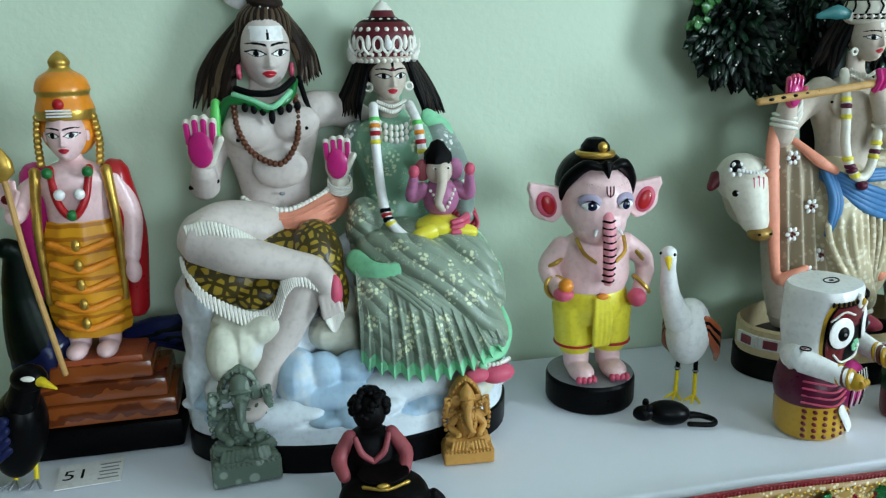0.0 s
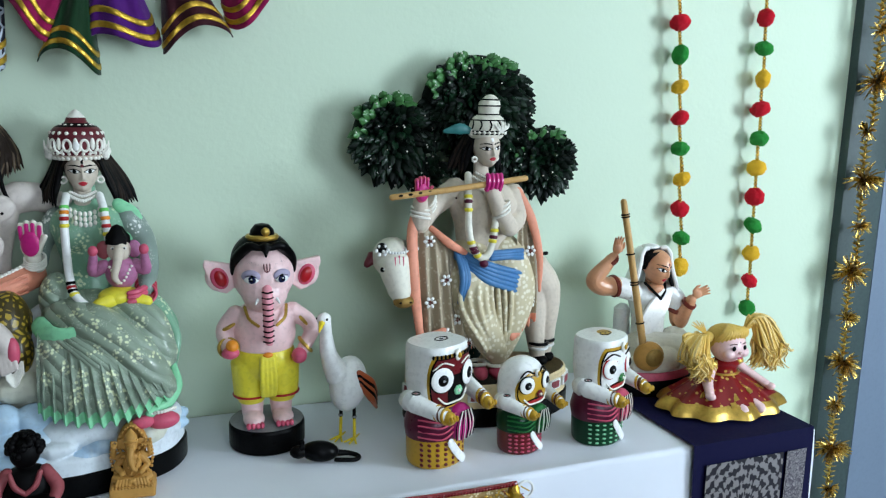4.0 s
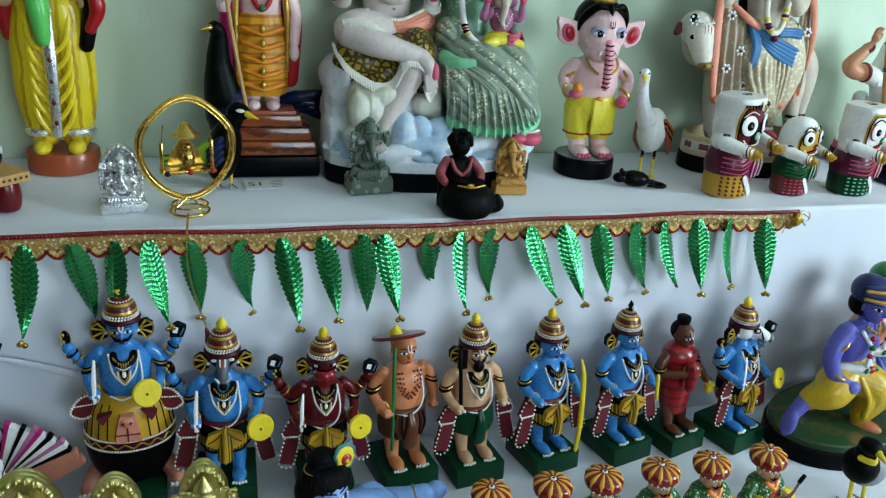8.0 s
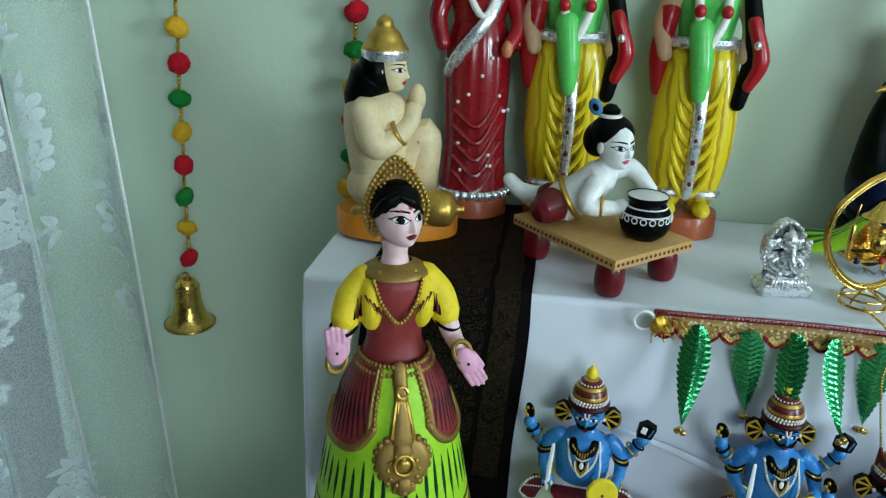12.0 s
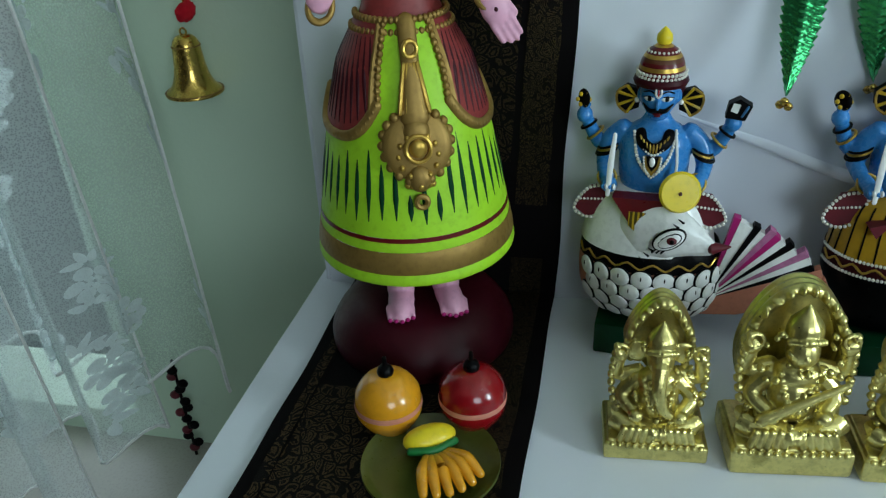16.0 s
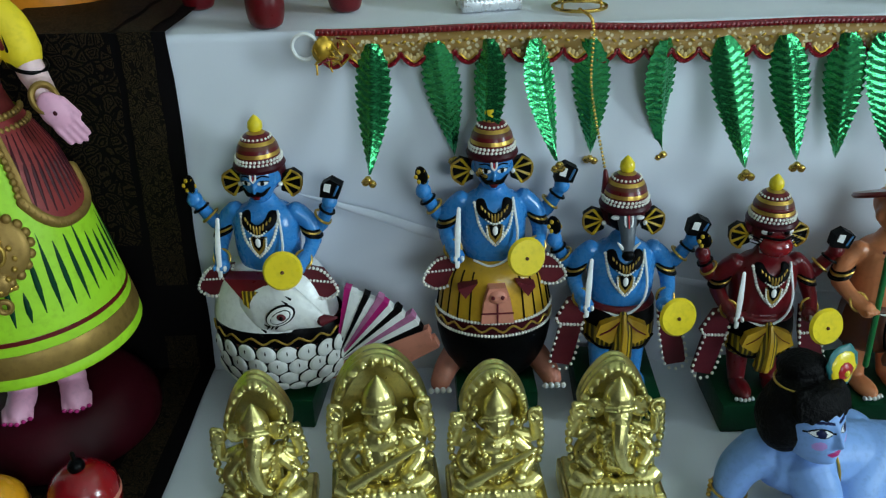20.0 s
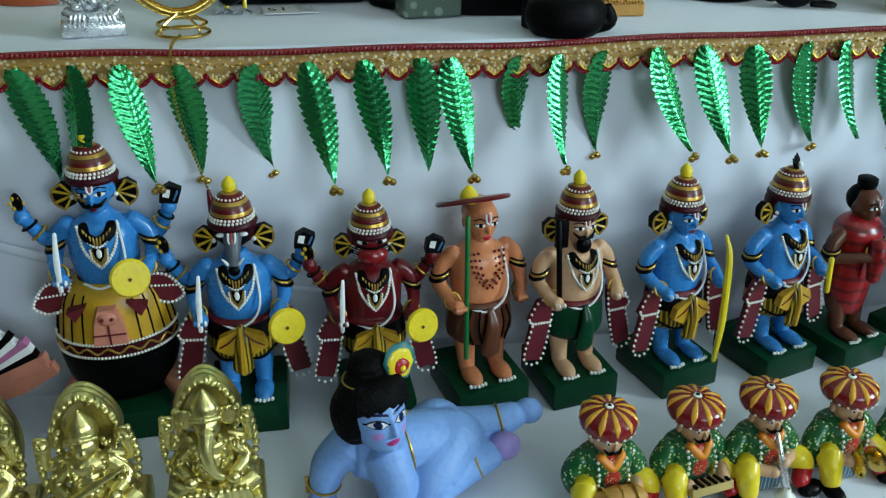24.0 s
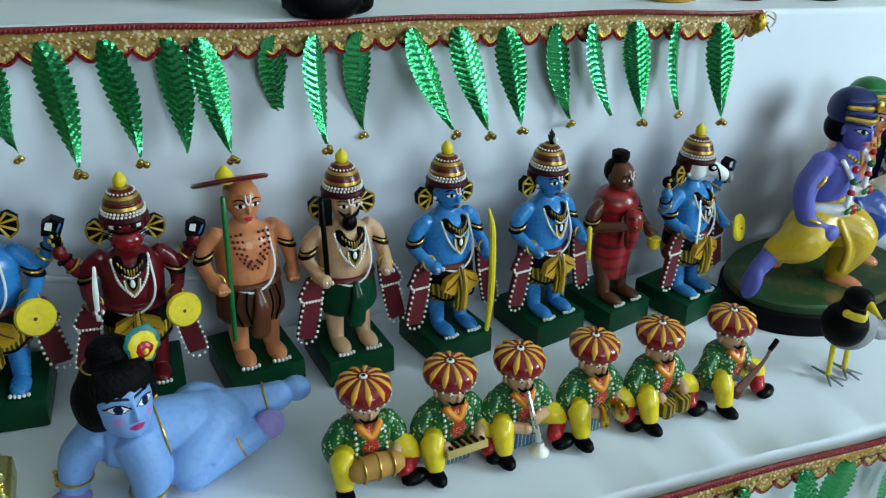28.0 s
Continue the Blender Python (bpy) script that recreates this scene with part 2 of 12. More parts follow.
C["rose_dark"] = paint("dark_rose_paint", rgb(150, 70, 76), 0.5)
C["lilac_grey"] = paint("lilac_grey_paint", rgb(170, 160, 186), 0.4)
C["plum"] = paint("plum_paint", rgb(84, 14, 44), 0.3)
C["lilac"] = paint("lilac_paint", rgb(160, 140, 205), 0.4)
C["cheek"] = paint("cheek_blush_paint", rgb(176, 138, 206), 0.45)
C["teal"] = paint("teal_feather_paint", rgb(40, 110, 110), 0.4)
C["turban_blue"] = paint("turban_blue_paint", rgb(26, 34, 92), 0.4)
C["pale_blond"] = paint("pale_blond_hair", rgb(238, 210, 140), 0.45)
C["deep_red"] = paint("glazed_deep_red", rgb(140, 16, 24), 0.22, coat=0.5, var=0.25, scale=40)
C["spring"] = paint("spring_green_paint", rgb(96, 204, 96), 0.35, coat=0.2)
C["brick"] = paint("brick_bodice_paint", rgb(136, 48, 46), 0.45, var=0.25, scale=30)
C["mauve"] = paint("mauve_paint", rgb(176, 108, 146), 0.45, var=0.3, scale=90)
C["sleeve"] = sprigged("white_figured_sleeve", rgb(128, 144, 136), rgb(236, 238, 232))
C["wine"] = paint("wine_red_lacquer", rgb(58, 6, 18), 0.4, spec=0.25)
C["lace_cream"] = paint("cream_lace", rgb(206, 178, 120), 0.6, var=0.35, scale=300)
C["mustard"] = paint("mustard_paint", rgb(206, 168, 36), 0.35, coat=0.2)
C["royal"] = paint("royal_blue_paint", rgb(22, 58, 142), 0.35, coat=0.2)
C["hat_red"] = paint("hat_red_paint", rgb(128, 16, 22), 0.22, coat=0.5)
C["hat_gold"] = paint("hat_yellow_paint", rgb(226, 160, 44), 0.25, coat=0.5)
C["gold"] = paint("gold_paint", rgb(196, 158, 74), 0.32, 0.75, var=0.25, scale=60)
C["brass"] = paint("polished_brass", rgb(214, 178, 92), 0.22, 1.0, var=0.15, scale=50)
C["gilt"] = paint("gilded_metal", rgb(222, 208, 134), 0.3, 0.95, var=0.2, scale=90, fine=300, bump=0.1, dist=0.0008, dirt=rgb(120, 104, 44), dirt_amount=0.5)
C["silver"] = paint("silver_foil", rgb(232, 234, 236), 0.25, 0.85, var=0.1)
C["pearl"] = paint("pearl_paint", rgb(240, 236, 226), 0.25)
C["old_gold"] = paint("dull_gold_relief", rgb(150, 118, 60), 0.45, 0.55, var=0.25, scale=70)
C["thread"] = paint("gold_thread", rgb(206, 164, 60), 0.35, 0.8, var=0.35, scale=200)
C["tiger"] = spotted("tiger_skin_paint", rgb(170, 142, 44), rgb(20, 16, 12), 95, thick=0.17)
C["glitter"] = sprigged("flowered_sari_paint", rgb(142, 158, 140), rgb(230, 236, 196), 0.015)
C["glitter_mint"] = sprigged("mint_sari_paint", rgb(126, 172, 144), rgb(222, 234, 196))
C["floral"] = spotted("floral_cloak_paint", rgb(172, 156, 132), rgb(200, 188, 164), 130, 0.26, 0.5)
C["dhoti"] = spotted("dotted_dhoti_paint", rgb(206, 192, 158), rgb(236, 228, 206), 120, 0.35, 0.5)
C["gold_fold"] = striped("folded_gold_cloth_paint", rgb(226, 158, 34), rgb(176, 104, 20), 70, "Z", 0.3, 0.35, 0.006)
C["yellow_fold"] = striped("folded_yellow_cloth_paint", rgb(234, 206, 36), rgb(186, 148, 20), 55, "X", 0.25, 0.3, 0.012, 0.3)
C["black_gold"] = striped("gold_pleat_paint", rgb(190, 156, 34), rgb(16, 13, 8), 230, "X", 0.6, 0.35, 0.004)
C["red_fold"] = striped("folded_red_cloth_paint", rgb(150, 22, 26), rgb(96, 10, 16), 60, "Z", 0.3, 0.3, 0.01, 0.3)
C["bricks_red"] = spotted("red_mirror_work_cloth", rgb(130, 16, 22), rgb(214, 180, 90), 70, 0.25, 0.35)
C["scales"] = spotted("green_sequin_jacket", rgb(24, 96, 48), rgb(210, 216, 150), 330, 0.3, 0.3, 0.3)
C["red_jacket"] = spotted("red_dotted_vest", rgb(178, 52, 46), rgb(232, 200, 120), 420, 0.28, 0.3, 0.3)
C["blue_trouser"] = striped("blue_striped_trousers", rgb(36, 84, 130), rgb(200, 190, 60), 260, "X", 0.2, 0.35)
C["stone"] = spotted("carved_green_stone", rgb(96, 112, 98), rgb(150, 164, 150), 60, 0.35, 0.25)
C["tree"] = paint("tree_paint", rgb(4, 14, 8), 0.4, var=0.5, scale=60, coat=0.0, dirt=rgb(8, 34, 14), dirt_amount=0.5, spec=0.12)
C["lacquer"] = striped("lacquered_wood", rgb(146, 74, 32), rgb(96, 42, 18), 34, "Z", 0.3, 0.2, 0.03, 0.6)
C["brown_hair"] = paint("brown_hair_paint", rgb(84, 66, 46), 0.5, var=0.3)
C["curl"] = paint("curly_hair_paint", rgb(5, 4, 5), 0.6, var=0.2, scale=60, spec=0.12, bump=0.8, dist=0.002, fine=300)

# ---- building helpers ----


def link_mesh(name, verts, faces, mats, index=None, smooth=True, sharp=42):
    me = bpy.data.meshes.new(name)
    me.from_pydata(verts, [], faces)
    for m in mats:
        me.materials.append(m)
    if index is not None:
        me.polygons.foreach_set("material_index", index)
    if smooth:
        me.polygons.foreach_set("use_smooth", [True] * len(me.polygons))
        me.set_sharp_from_angle(angle=radians(sharp))
    me.update()
    return new(name, me)


def smooth_path(pts, n):
    """Catmull-Rom through pts, n steps a span."""
    p = [Vector(q) for q in pts]
    if len(p) < 3 or n < 2:
        return p
    p = [p[0] * 2 - p[1], *p, p[-1] * 2 - p[-2]]
    out = []
    for i in range(1, len(p) - 2):
        for k in range(n):
            t = k / n
            out.append(0.5 * (2 * p[i] + (p[i + 1] - p[i - 1]) * t + (2 * p[i - 1] - 5 * p[i] + 4 * p[i + 1] - p[i + 2]) * t * t
                              + (3 * p[i] - p[i - 1] - 3 * p[i + 1] + p[i + 2]) * t ** 3))
    out.append(p[-2])
    return out


class Sculpt:
    """Collects rounded forms, each with its paint, into one mesh. Front is -y, origin at the middle of the base."""

    def __init__(self):
        self.v, self.f, self.i, self.mats, self.m, self.late = [], [], [], [], Matrix(), []

    def add(self, verts, faces, mat):
        k = len(self.v)
        self.v.extend(tuple(self.m @ Vector(q)) for q in verts)
        self.f.extend(tuple(a + k for a in f) for f in faces)
        if mat not in self.mats:
            self.mats.append(mat)
        self.i.extend([self.mats.index(mat)] * len(faces))

    def ell(self, c, r, mat, rx=0, ry=0, rz=0, seg=0, rings=0, lump=0.0, freq=40):
        if not isinstance(r, tuple):
            r = (r, r, r)
        if not seg:
            seg, rings = (8, 5) if max(r) < 0.0045 else (12, 8) if max(r) < 0.014 else (18, 12) if max(r) < 0.04 else (26, 16)
        m = pose(*c, rx, ry, rz)
        verts, faces = [], []
        for j in range(rings + 1):
            a = math.pi * j / rings
            for k in range(seg):
                b = 2 * math.pi * k / seg
                q = Vector((r[0] * math.sin(a) * math.cos(b), r[1] * math.sin(a) * math.sin(b), r[2] * math.cos(a)))
                if lump:
                    q *= 1 + lump * noise.noise((m @ q) * freq)
                verts.append(m @ q)
        for j in range(rings):
            for k in range(seg):
                l = (k + 1) % seg
                faces.append((j * seg + k, (j + 1) * seg + k, (j + 1) * seg + l, j * seg + l))
        self.add(verts, faces, mat)

    def tube(self, pts, rad, mat, seg=0, n=5, flat=1.0, side=(0, -1, 0)):
        """A limb along pts; rad: one radius or one a point; flat: thickness across 'side' as a share of the width."""
        big = max(rad) if isinstance(rad, (list, tuple)) else rad
        seg = seg or (10 if big < 0.009 else 16 if big < 0.018 else 24)
        n = n if big < 0.015 or n < 2 else max(n, 8)
        p = smooth_path(pts, n)
        rads = [rad] * len(pts) if isinstance(rad, (int, float)) else list(rad)
        rr = [float(np.interp(i, np.linspace(0, len(p) - 1, len(rads)), rads)) for i in range(len(p))]
        d0, d1 = (p[0] - p[1]).normalized(), (p[-1] - p[-2]).normalized()
        p = [p[0] + d0 * rr[0] * 0.8, p[0] + d0 * rr[0] * 0.55, *p, p[-1] + d1 * rr[-1] * 0.55, p[-1] + d1 * rr[-1] * 0.8]
        rr = [rr[0] * 0.15, rr[0] * 0.7, *rr, rr[-1] * 0.7, rr[-1] * 0.15]
        verts, faces, s = [], [], Vector(side)
        for i, q in enumerate(p):
            t = (p[min(i + 1, len(p) - 1)] - p[max(i - 1, 0)]).normalized()
            u = t.cross(s)
            if u.length < 0.05:
                u = t.cross(Vector((1, 0.3, 0)))
            u.normalize()
            w = u.cross(t).normalized()
            for k in range(seg):
                b = 2 * math.pi * k / seg
                verts.append(q + u * (rr[i] * math.cos(b)) + w * (rr[i] * flat * math.sin(b)))
        for i in range(len(p) - 1):
            for k in range(seg):
                l = (k + 1) % seg
                faces.append((i * seg + k, i * seg + l, (i + 1) * seg + l, (i + 1) * seg + k))
        faces += [tuple(range(seg))[::-1], tuple(range((len(p) - 1) * seg, len(p) * seg))]
        self.add(verts, faces, mat)

    def lathe(self, prof, mat, c=(0, 0, 0), sx=1.0, sy=1.0, seg=32, flute=0, depth=0.0, n=1, arc=None, lean=(0, 0)):
        """A turned form: prof of (radius, height); mat: one paint or one a band; flute, depth: folds round it that deepen downwards."""
        mats = mat if isinstance(mat, list) else None
        spans = len(prof) - 1
        pr = [(q.x, q.y) for q in smooth_path([(a, b, 0) for a, b in prof], n)] if n > 1 else list(prof)
        verts, closed = [], arc is None
        a0, a1 = arc or (0, 360)
        cols = seg if closed else seg + 1
        z0, z1 = pr[0][1], pr[-1][1]
        for r, z in pr:
            for k in range(cols):
                b = radians(a0 + (a1 - a0) * k / seg)
                rr = r * (1 + depth * math.cos(flute * b)) if flute else r
                h = (z - z0) / (z1 - z0) if z1 != z0 else 0
                verts.append((c[0] + lean[0] * h + rr * sx * math.cos(b), c[1] + lean[1] * h + rr * sy * math.sin(b), c[2] + z))
        k0 = len(self.v)
        self.v.extend(tuple(self.m @ Vector(q)) for q in verts)
        for j in range(len(pr) - 1):
            use = mats[min(j // max(1, n), spans - 1)] if mats else mat
            if use not in self.mats:
                self.mats.append(use)
            for k in range(seg):
                l = (k + 1) % cols
                self.f.append((k0 + j * cols + k, k0 + j * cols + l, k0 + (j + 1) * cols + l, k0 + (j + 1) * cols + k))
            self.i.extend([self.mats.index(use)] * seg)

    def box(self, c, size, mat, bev=0.12, rx=0, ry=0, rz=0, taper=1.0):
        """A block with softened edges; bev: share of the smallest side."""
        bm = bmesh.new()
        bmesh.ops.create_cube(bm, size=1.0)
        for q in bm.verts:
            k = taper if q.co.z > 0 else 1.0
            q.co = Vector((q.co.x * size[0] * k, q.co.y * size[1] * k, q.co.z * size[2]))
        if bev:
            bmesh.ops.bevel(bm, geom=bm.edges[:], offset=bev * min(size), segments=2, affect="EDGES", profile=0.6)
        bm.verts.ensure_lookup_table()
        m = pose(*c, rx, ry, rz)
        self.add([m @ q.co for q in bm.verts], [[q.index for q in f.verts] for f in bm.faces], mat)
        bm.free()

    def ring(self, c, R, r, mat, rx=0, ry=0, rz=0, seg=28, sub=8, sy=1.0, twist=0):
        m = pose(*c, rx, ry, rz)
        verts, faces = [], []
        for j in range(seg):
            a = 2 * math.pi * j / seg
            for k in range(sub):
                b = 2 * math.pi * k / sub
                q = r * (1.25 if twist and j % twist == 0 else 1.0)
                verts.append(m @ Vector(((R + q * math.cos(b)) * math.cos(a), (R * sy + q * math.cos(b)) * math.sin(a), q * math.sin(b))))
        for j in range(seg):
            for k in range(sub):
                i, l = (j + 1) % seg, (k + 1) % sub
                faces.append((j * sub + k, i * sub + k, i * sub + l, j * sub + l))
        self.add(verts, faces, mat)

    def beads(self, pts, n, r, mat, seg=7, rings=5):
        """n beads strung along pts."""
        p = smooth_path(pts, 8)
        d = [0.0]
        for a, b in zip(p, p[1:]):
            d.append(d[-1] + (b - a).length)
        for i in range(n):
            s = d[-1] * i / max(1, n - 1)
            self.ell([float(np.interp(s, d, [q[k] for q in p])) for k in range(3)], r, mat, seg=seg, rings=rings)

    def plate(self, outline, y0, y1, mat, m=None):
        """A flat piece with thickness, cut along an outline in x and z."""
        k = len(outline)
        verts = [(x, y0, z) for x, z in outline] + [(x, y1, z) for x, z in outline]
        if m:
            verts = [m @ Vector(q) for q in verts]
        faces = [tuple(range(k)), tuple(range(k, 2 * k))[::-1]] + [(i, i + k, (i + 1) % k + k, (i + 1) % k) for i in range(k)]
        self.add(verts, faces, mat)

    def drape(self, fn, nu, nv, mat, hem=None, rows=2):
        """A hanging cloth from fn(u, v); the last rows take the hem's paint."""
        verts = [fn(i / nu, j / nv) for j in range(nv + 1) for i in range(nu + 1)]
        for lo, hi, use in ((0, nv - rows if hem else nv, mat), (nv - rows, nv, hem)):
            if use:
                self.add(verts, [(j * (nu + 1) + i, (j + 1) * (nu + 1) + i, (j + 1) * (nu + 1) + i + 1, j * (nu + 1) + i + 1) for j in range(lo, hi) for i in range(nu)], use)

    def fuse(self, voxel, *mats, soft=5):
        """Melts all forms so far in each of these paints into one moulded skin."""
        for mat in mats:
            if mat not in self.mats:
                continue
            k = self.mats.index(mat)
            pick = [f for f, i in zip(self.f, self.i) if i == k]
            ids = sorted({a for f in pick for a in f})
            at = {a: n for n, a in enumerate(ids)}
            me = bpy.data.meshes.new("spare")
            me.from_pydata([self.v[a] for a in ids], [], [[at[a] for a in f] for f in pick])
            bm = bmesh.new()
            bm.from_mesh(me)
            bmesh.ops.remove_doubles(bm, verts=bm.verts[:], dist=1e-6)
            bmesh.ops.holes_fill(bm, edges=bm.edges[:], sides=0)
            bmesh.ops.recalc_face_normals(bm, faces=bm.faces[:])
            bm.to_mesh(me)
            bm.free()
            ob = new("spare", me)
            mod = ob.modifiers.new("melt", "REMESH")
            mod.mode, mod.voxel_size = "VOXEL", voxel
            mod = ob.modifiers.new("soften", "SMOOTH")
            mod.factor, mod.iterations = 0.5, soft
            out = ob.evaluated_get(bpy.context.evaluated_depsgraph_get()).to_mesh()
            verts, faces = [tuple(q.co) for q in out.vertices], [tuple(p.vertices) for p in out.polygons]
            bpy.data.objects.remove(ob)
            if len(faces) < 20:
                continue
            keep = [(f, i) for f, i in zip(self.f, self.i) if i != k]
            self.f, self.i = [f for f, i in keep], [i for f, i in keep]
            old, self.m = self.m, Matrix()
            self.add(verts, faces, mat)
            self.m = old

    def done(self, name, m, label="", category="", group="", sharp=42, parent=None, back=0.0):
        for make in self.late:
            make()
        if back:
            self.v = [(x, y + back * z, z) for x, y, z in self.v]
        ob = link_mesh(name, self.v, self.f, self.mats, self.i, sharp=sharp)
        if parent is not None:
            ob.parent = parent
            ob.matrix_local = m
        else:
            ob.matrix_world = m
        return tagged(ob, label, category, group)


def toy_head(s, c, R, skin, rz=0, rx=0, brow="black", lips="lips", ears=True, eye=1.0):
    """A turned wooden toy's head: skull, jaw, nose, eyes, brows, lips."""
    old, s.m = s.m, s.m @ pose(*c, rx, 0, rz)
    s.ell((0, 0, 0.1 * R), (R * 0.84, R * 0.92, R * 1.0), skin)
    s.ell((0, -0.16 * R, -0.42 * R), (R * 0.6, R * 0.66, R * 0.62), skin)
    s.ell((0, -0.92 * R, -0.16 * R), (R * 0.11, R * 0.16, R * 0.26), skin, rx=-14)
    s.ell((0, -0.79 * R, -0.6 * R), (R * 0.22, R * 0.1, R * 0.055), C[lips])
    s.ell((0, -0.78 * R, -0.69 * R), (R * 0.15, R * 0.09, R * 0.05), C[lips])
    for k in (-1, 1):
        s.ell((k * 0.36 * R, -0.8 * R, 0.06 * R), (R * 0.21 * eye, R * 0.07, R * 0.1 * eye), C["white"], rz=k * 22)
        s.ell((k * 0.36 * R, -0.855 * R, 0.06 * R), (R * 0.09 * eye, R * 0.035, R * 0.09 * eye), C["black"], rz=k * 22)
        s.tube([(k * 0.15 * R, -0.86 * R, 0.1 * R), (k * 0.36 * R, -0.86 * R, 0.17 * R), (k * 0.62 * R, -0.68 * R, 0.1 * R)], R * 0.025, C["black"], seg=6, n=3)
        s.tube([(k * 0.12 * R, -0.9 * R, 0.27 * R), (k * 0.36 * R, -0.84 * R, 0.38 * R), (k * 0.62 * R, -0.66 * R, 0.28 * R)], R * 0.032, C[brow], seg=6, n=3)
        if ears:
            s.ell((k * 0.84 * R, 0.05 * R, -0.05 * R), (R * 0.1, R * 0.2, R * 0.28), skin)
    s.m = old


def fine_head(s, c, W, skin, rz=0, rx=0, ry=0, lips="lips", top=1.6, mark=None, jaw=1.0, eye=1.0, iris="black", brow="black", nose=1.0):
    """A modelled face: brow, sockets, nose, lips, chin, with painted eyes and brows. W: half its width; c lies between the eyes."""
    m = s.m @ pose(*c, rx, ry, rz)
    s.late.append(lambda: face_mesh(s, m, W, skin, lips, top, mark, jaw, eye, iris, brow, nose))


def bell(x, w):
    return math.exp(-(x / w) ** 2)


def face_mesh(s, m, W, skin, lips, top, mark, jaw, eye, iris, brow, nose):
    low = -1.4
    mid, half = (top + low) / 2, (top - low) / 2
    levels = [mid + half * math.cos(math.acos((0.5 - mid) / half) * j / 14) for j in range(14)]
    levels += [0.5 - 1.55 * j / 72 for j in range(72)]
    a0 = math.acos((-1.05 - mid) / half)
    levels += [mid + half * math.cos(a0 + (math.pi - a0) * j / 12) for j in range(13)]
    seg = 116
    verts, keys = [], []
    for h in levels:
        w = math.sqrt(max(0.0, 1 - ((h - mid) / half) ** 2))
        t = max(0.0, -h / 1.4)
        for k in range(seg):
            th = -math.pi + 2 * math.pi * k / seg
            b = -math.pi / 2 + th - 0.5 * math.sin(th)
            x = w * math.cos(b) * (1 - 0.2 * jaw * t ** 1.5)
            y = 1.18 * w * math.sin(b) - 0.34 * t * t
            front = max(0.0, -math.sin(b))
            p = abs(x)
            d = float(np.interp(h, [-0.62, -0.52, -0.44, -0.1, 0.25], [0, 0.2, 0.27, 0.13, 0.02])) * nose * bell(x, float(np.interp(h, [-0.6, -0.45, 0.0, 0.25], [0.18, 0.15, 0.085, 0.11])))
            d += -0.08 * bell(p - 0.45, 0.26) * bell(h - 0.02, 0.16) + 0.055 * bell(p - 0.46, 0.18) * bell(h, 0.1)
            d += 0.04 * bell(p - 0.4, 0.35) * bell(h - 0.26, 0.09) + 0.075 * bell(x, 0.23) * bell(h + 0.69, 0.06) + 0.075 * bell(x, 0.19) * bell(h + 0.83, 0.065)
            d += 0.11 * bell(x, 0.24) * bell(h + 1.16, 0.15) + 0.05 * bell(p - 0.52, 0.25) * bell(h + 0.4, 0.26)
            verts.append(m @ Vector((x * W, (y - d * front) * W, h * W)))
            keys.append((x, h, front))
    sets = {}
    for j in range(len(levels) - 1):
        for k in range(seg):
            l = (k + 1) % seg
            f = (j * seg + k, (j + 1) * seg + k, (j + 1) * seg + l, j * seg + l)
            x, h = (keys[f[0]][0] + keys[f[2]][0]) / 2, (keys[f[0]][1] + keys[f[2]][1]) / 2
            mat = skin
            if keys[f[0]][2] > 0.3:
                p = abs(x)
                e = p - 0.46
                r = h - 0.12 * e
                lid = 0.115 * eye * (1 - (e / 0.3) ** 2)
                arch = p - 0.45
                bar = 0.31 + 0.06 * (1 - (arch / 0.38) ** 2) + 0.08 * arch
                if abs(e) < 0.3 and abs(r) < lid:
                    mat = C[iris] if e * e + r * r < 0.0155 * eye * eye else C["white"]
                elif abs(e) < 0.38 and max(lid, -0.02) <= r < max(lid, -0.02) + 0.06 or abs(e) < 0.29 and -lid - 0.028 < r <= -lid:
                    mat = C["black"]
                elif abs(arch) < 0.38 and abs(h - bar) < 0.045 - 0.03 * max(0, arch / 0.38):
                    mat = C[brow]
                elif p < 0.3 and -0.76 - 0.17 * (1 - (x / 0.28) ** 2) < h < -0.76 + 0.12 * (1 - (x / 0.3) ** 2):
                    mat = C[lips]
                elif mark:
                    mat = mark(x, h) or skin
            sets.setdefault(mat, []).append(f)
    old, s.m = s.m, Matrix()
    k0 = len(s.v)
    s.v.extend(tuple(q) for q in verts)
    for mat, fs in sets.items():
        if mat not in s.mats:
            s.mats.append(mat)
        s.f.extend(tuple(a + k0 for a in f) for f in fs)
        s.i.extend([s.mats.index(mat)] * len(fs))
    s.m = old


def bindi(x, h, mat="red"):
    return C[mat] if x * x + (h - 0.5) ** 2 < 0.011 else None


def head(s, c, R, skin, rz=0, rx=0, brow="black", lips="lips", ears=True, eye=1.0, mark=None):
    """A modelled statue's head of radius R about c."""
    fine_head(s, (c[0], c[1] + 0.02 * R, c[2] + 0.06 * R), 0.78 * R, skin, rz, rx, 0, lips, 1.32, mark, 0.8, eye, "black", brow)
    if ears:
        old, s.m = s.m, s.m @ pose(*c, rx, 0, rz)
        for k in (-1, 1):
            s.ell((k * 0.8 * R, 0.05 * R, -0.05 * R), (R * 0.1, R * 0.2, R * 0.28), skin)
        s.m = old


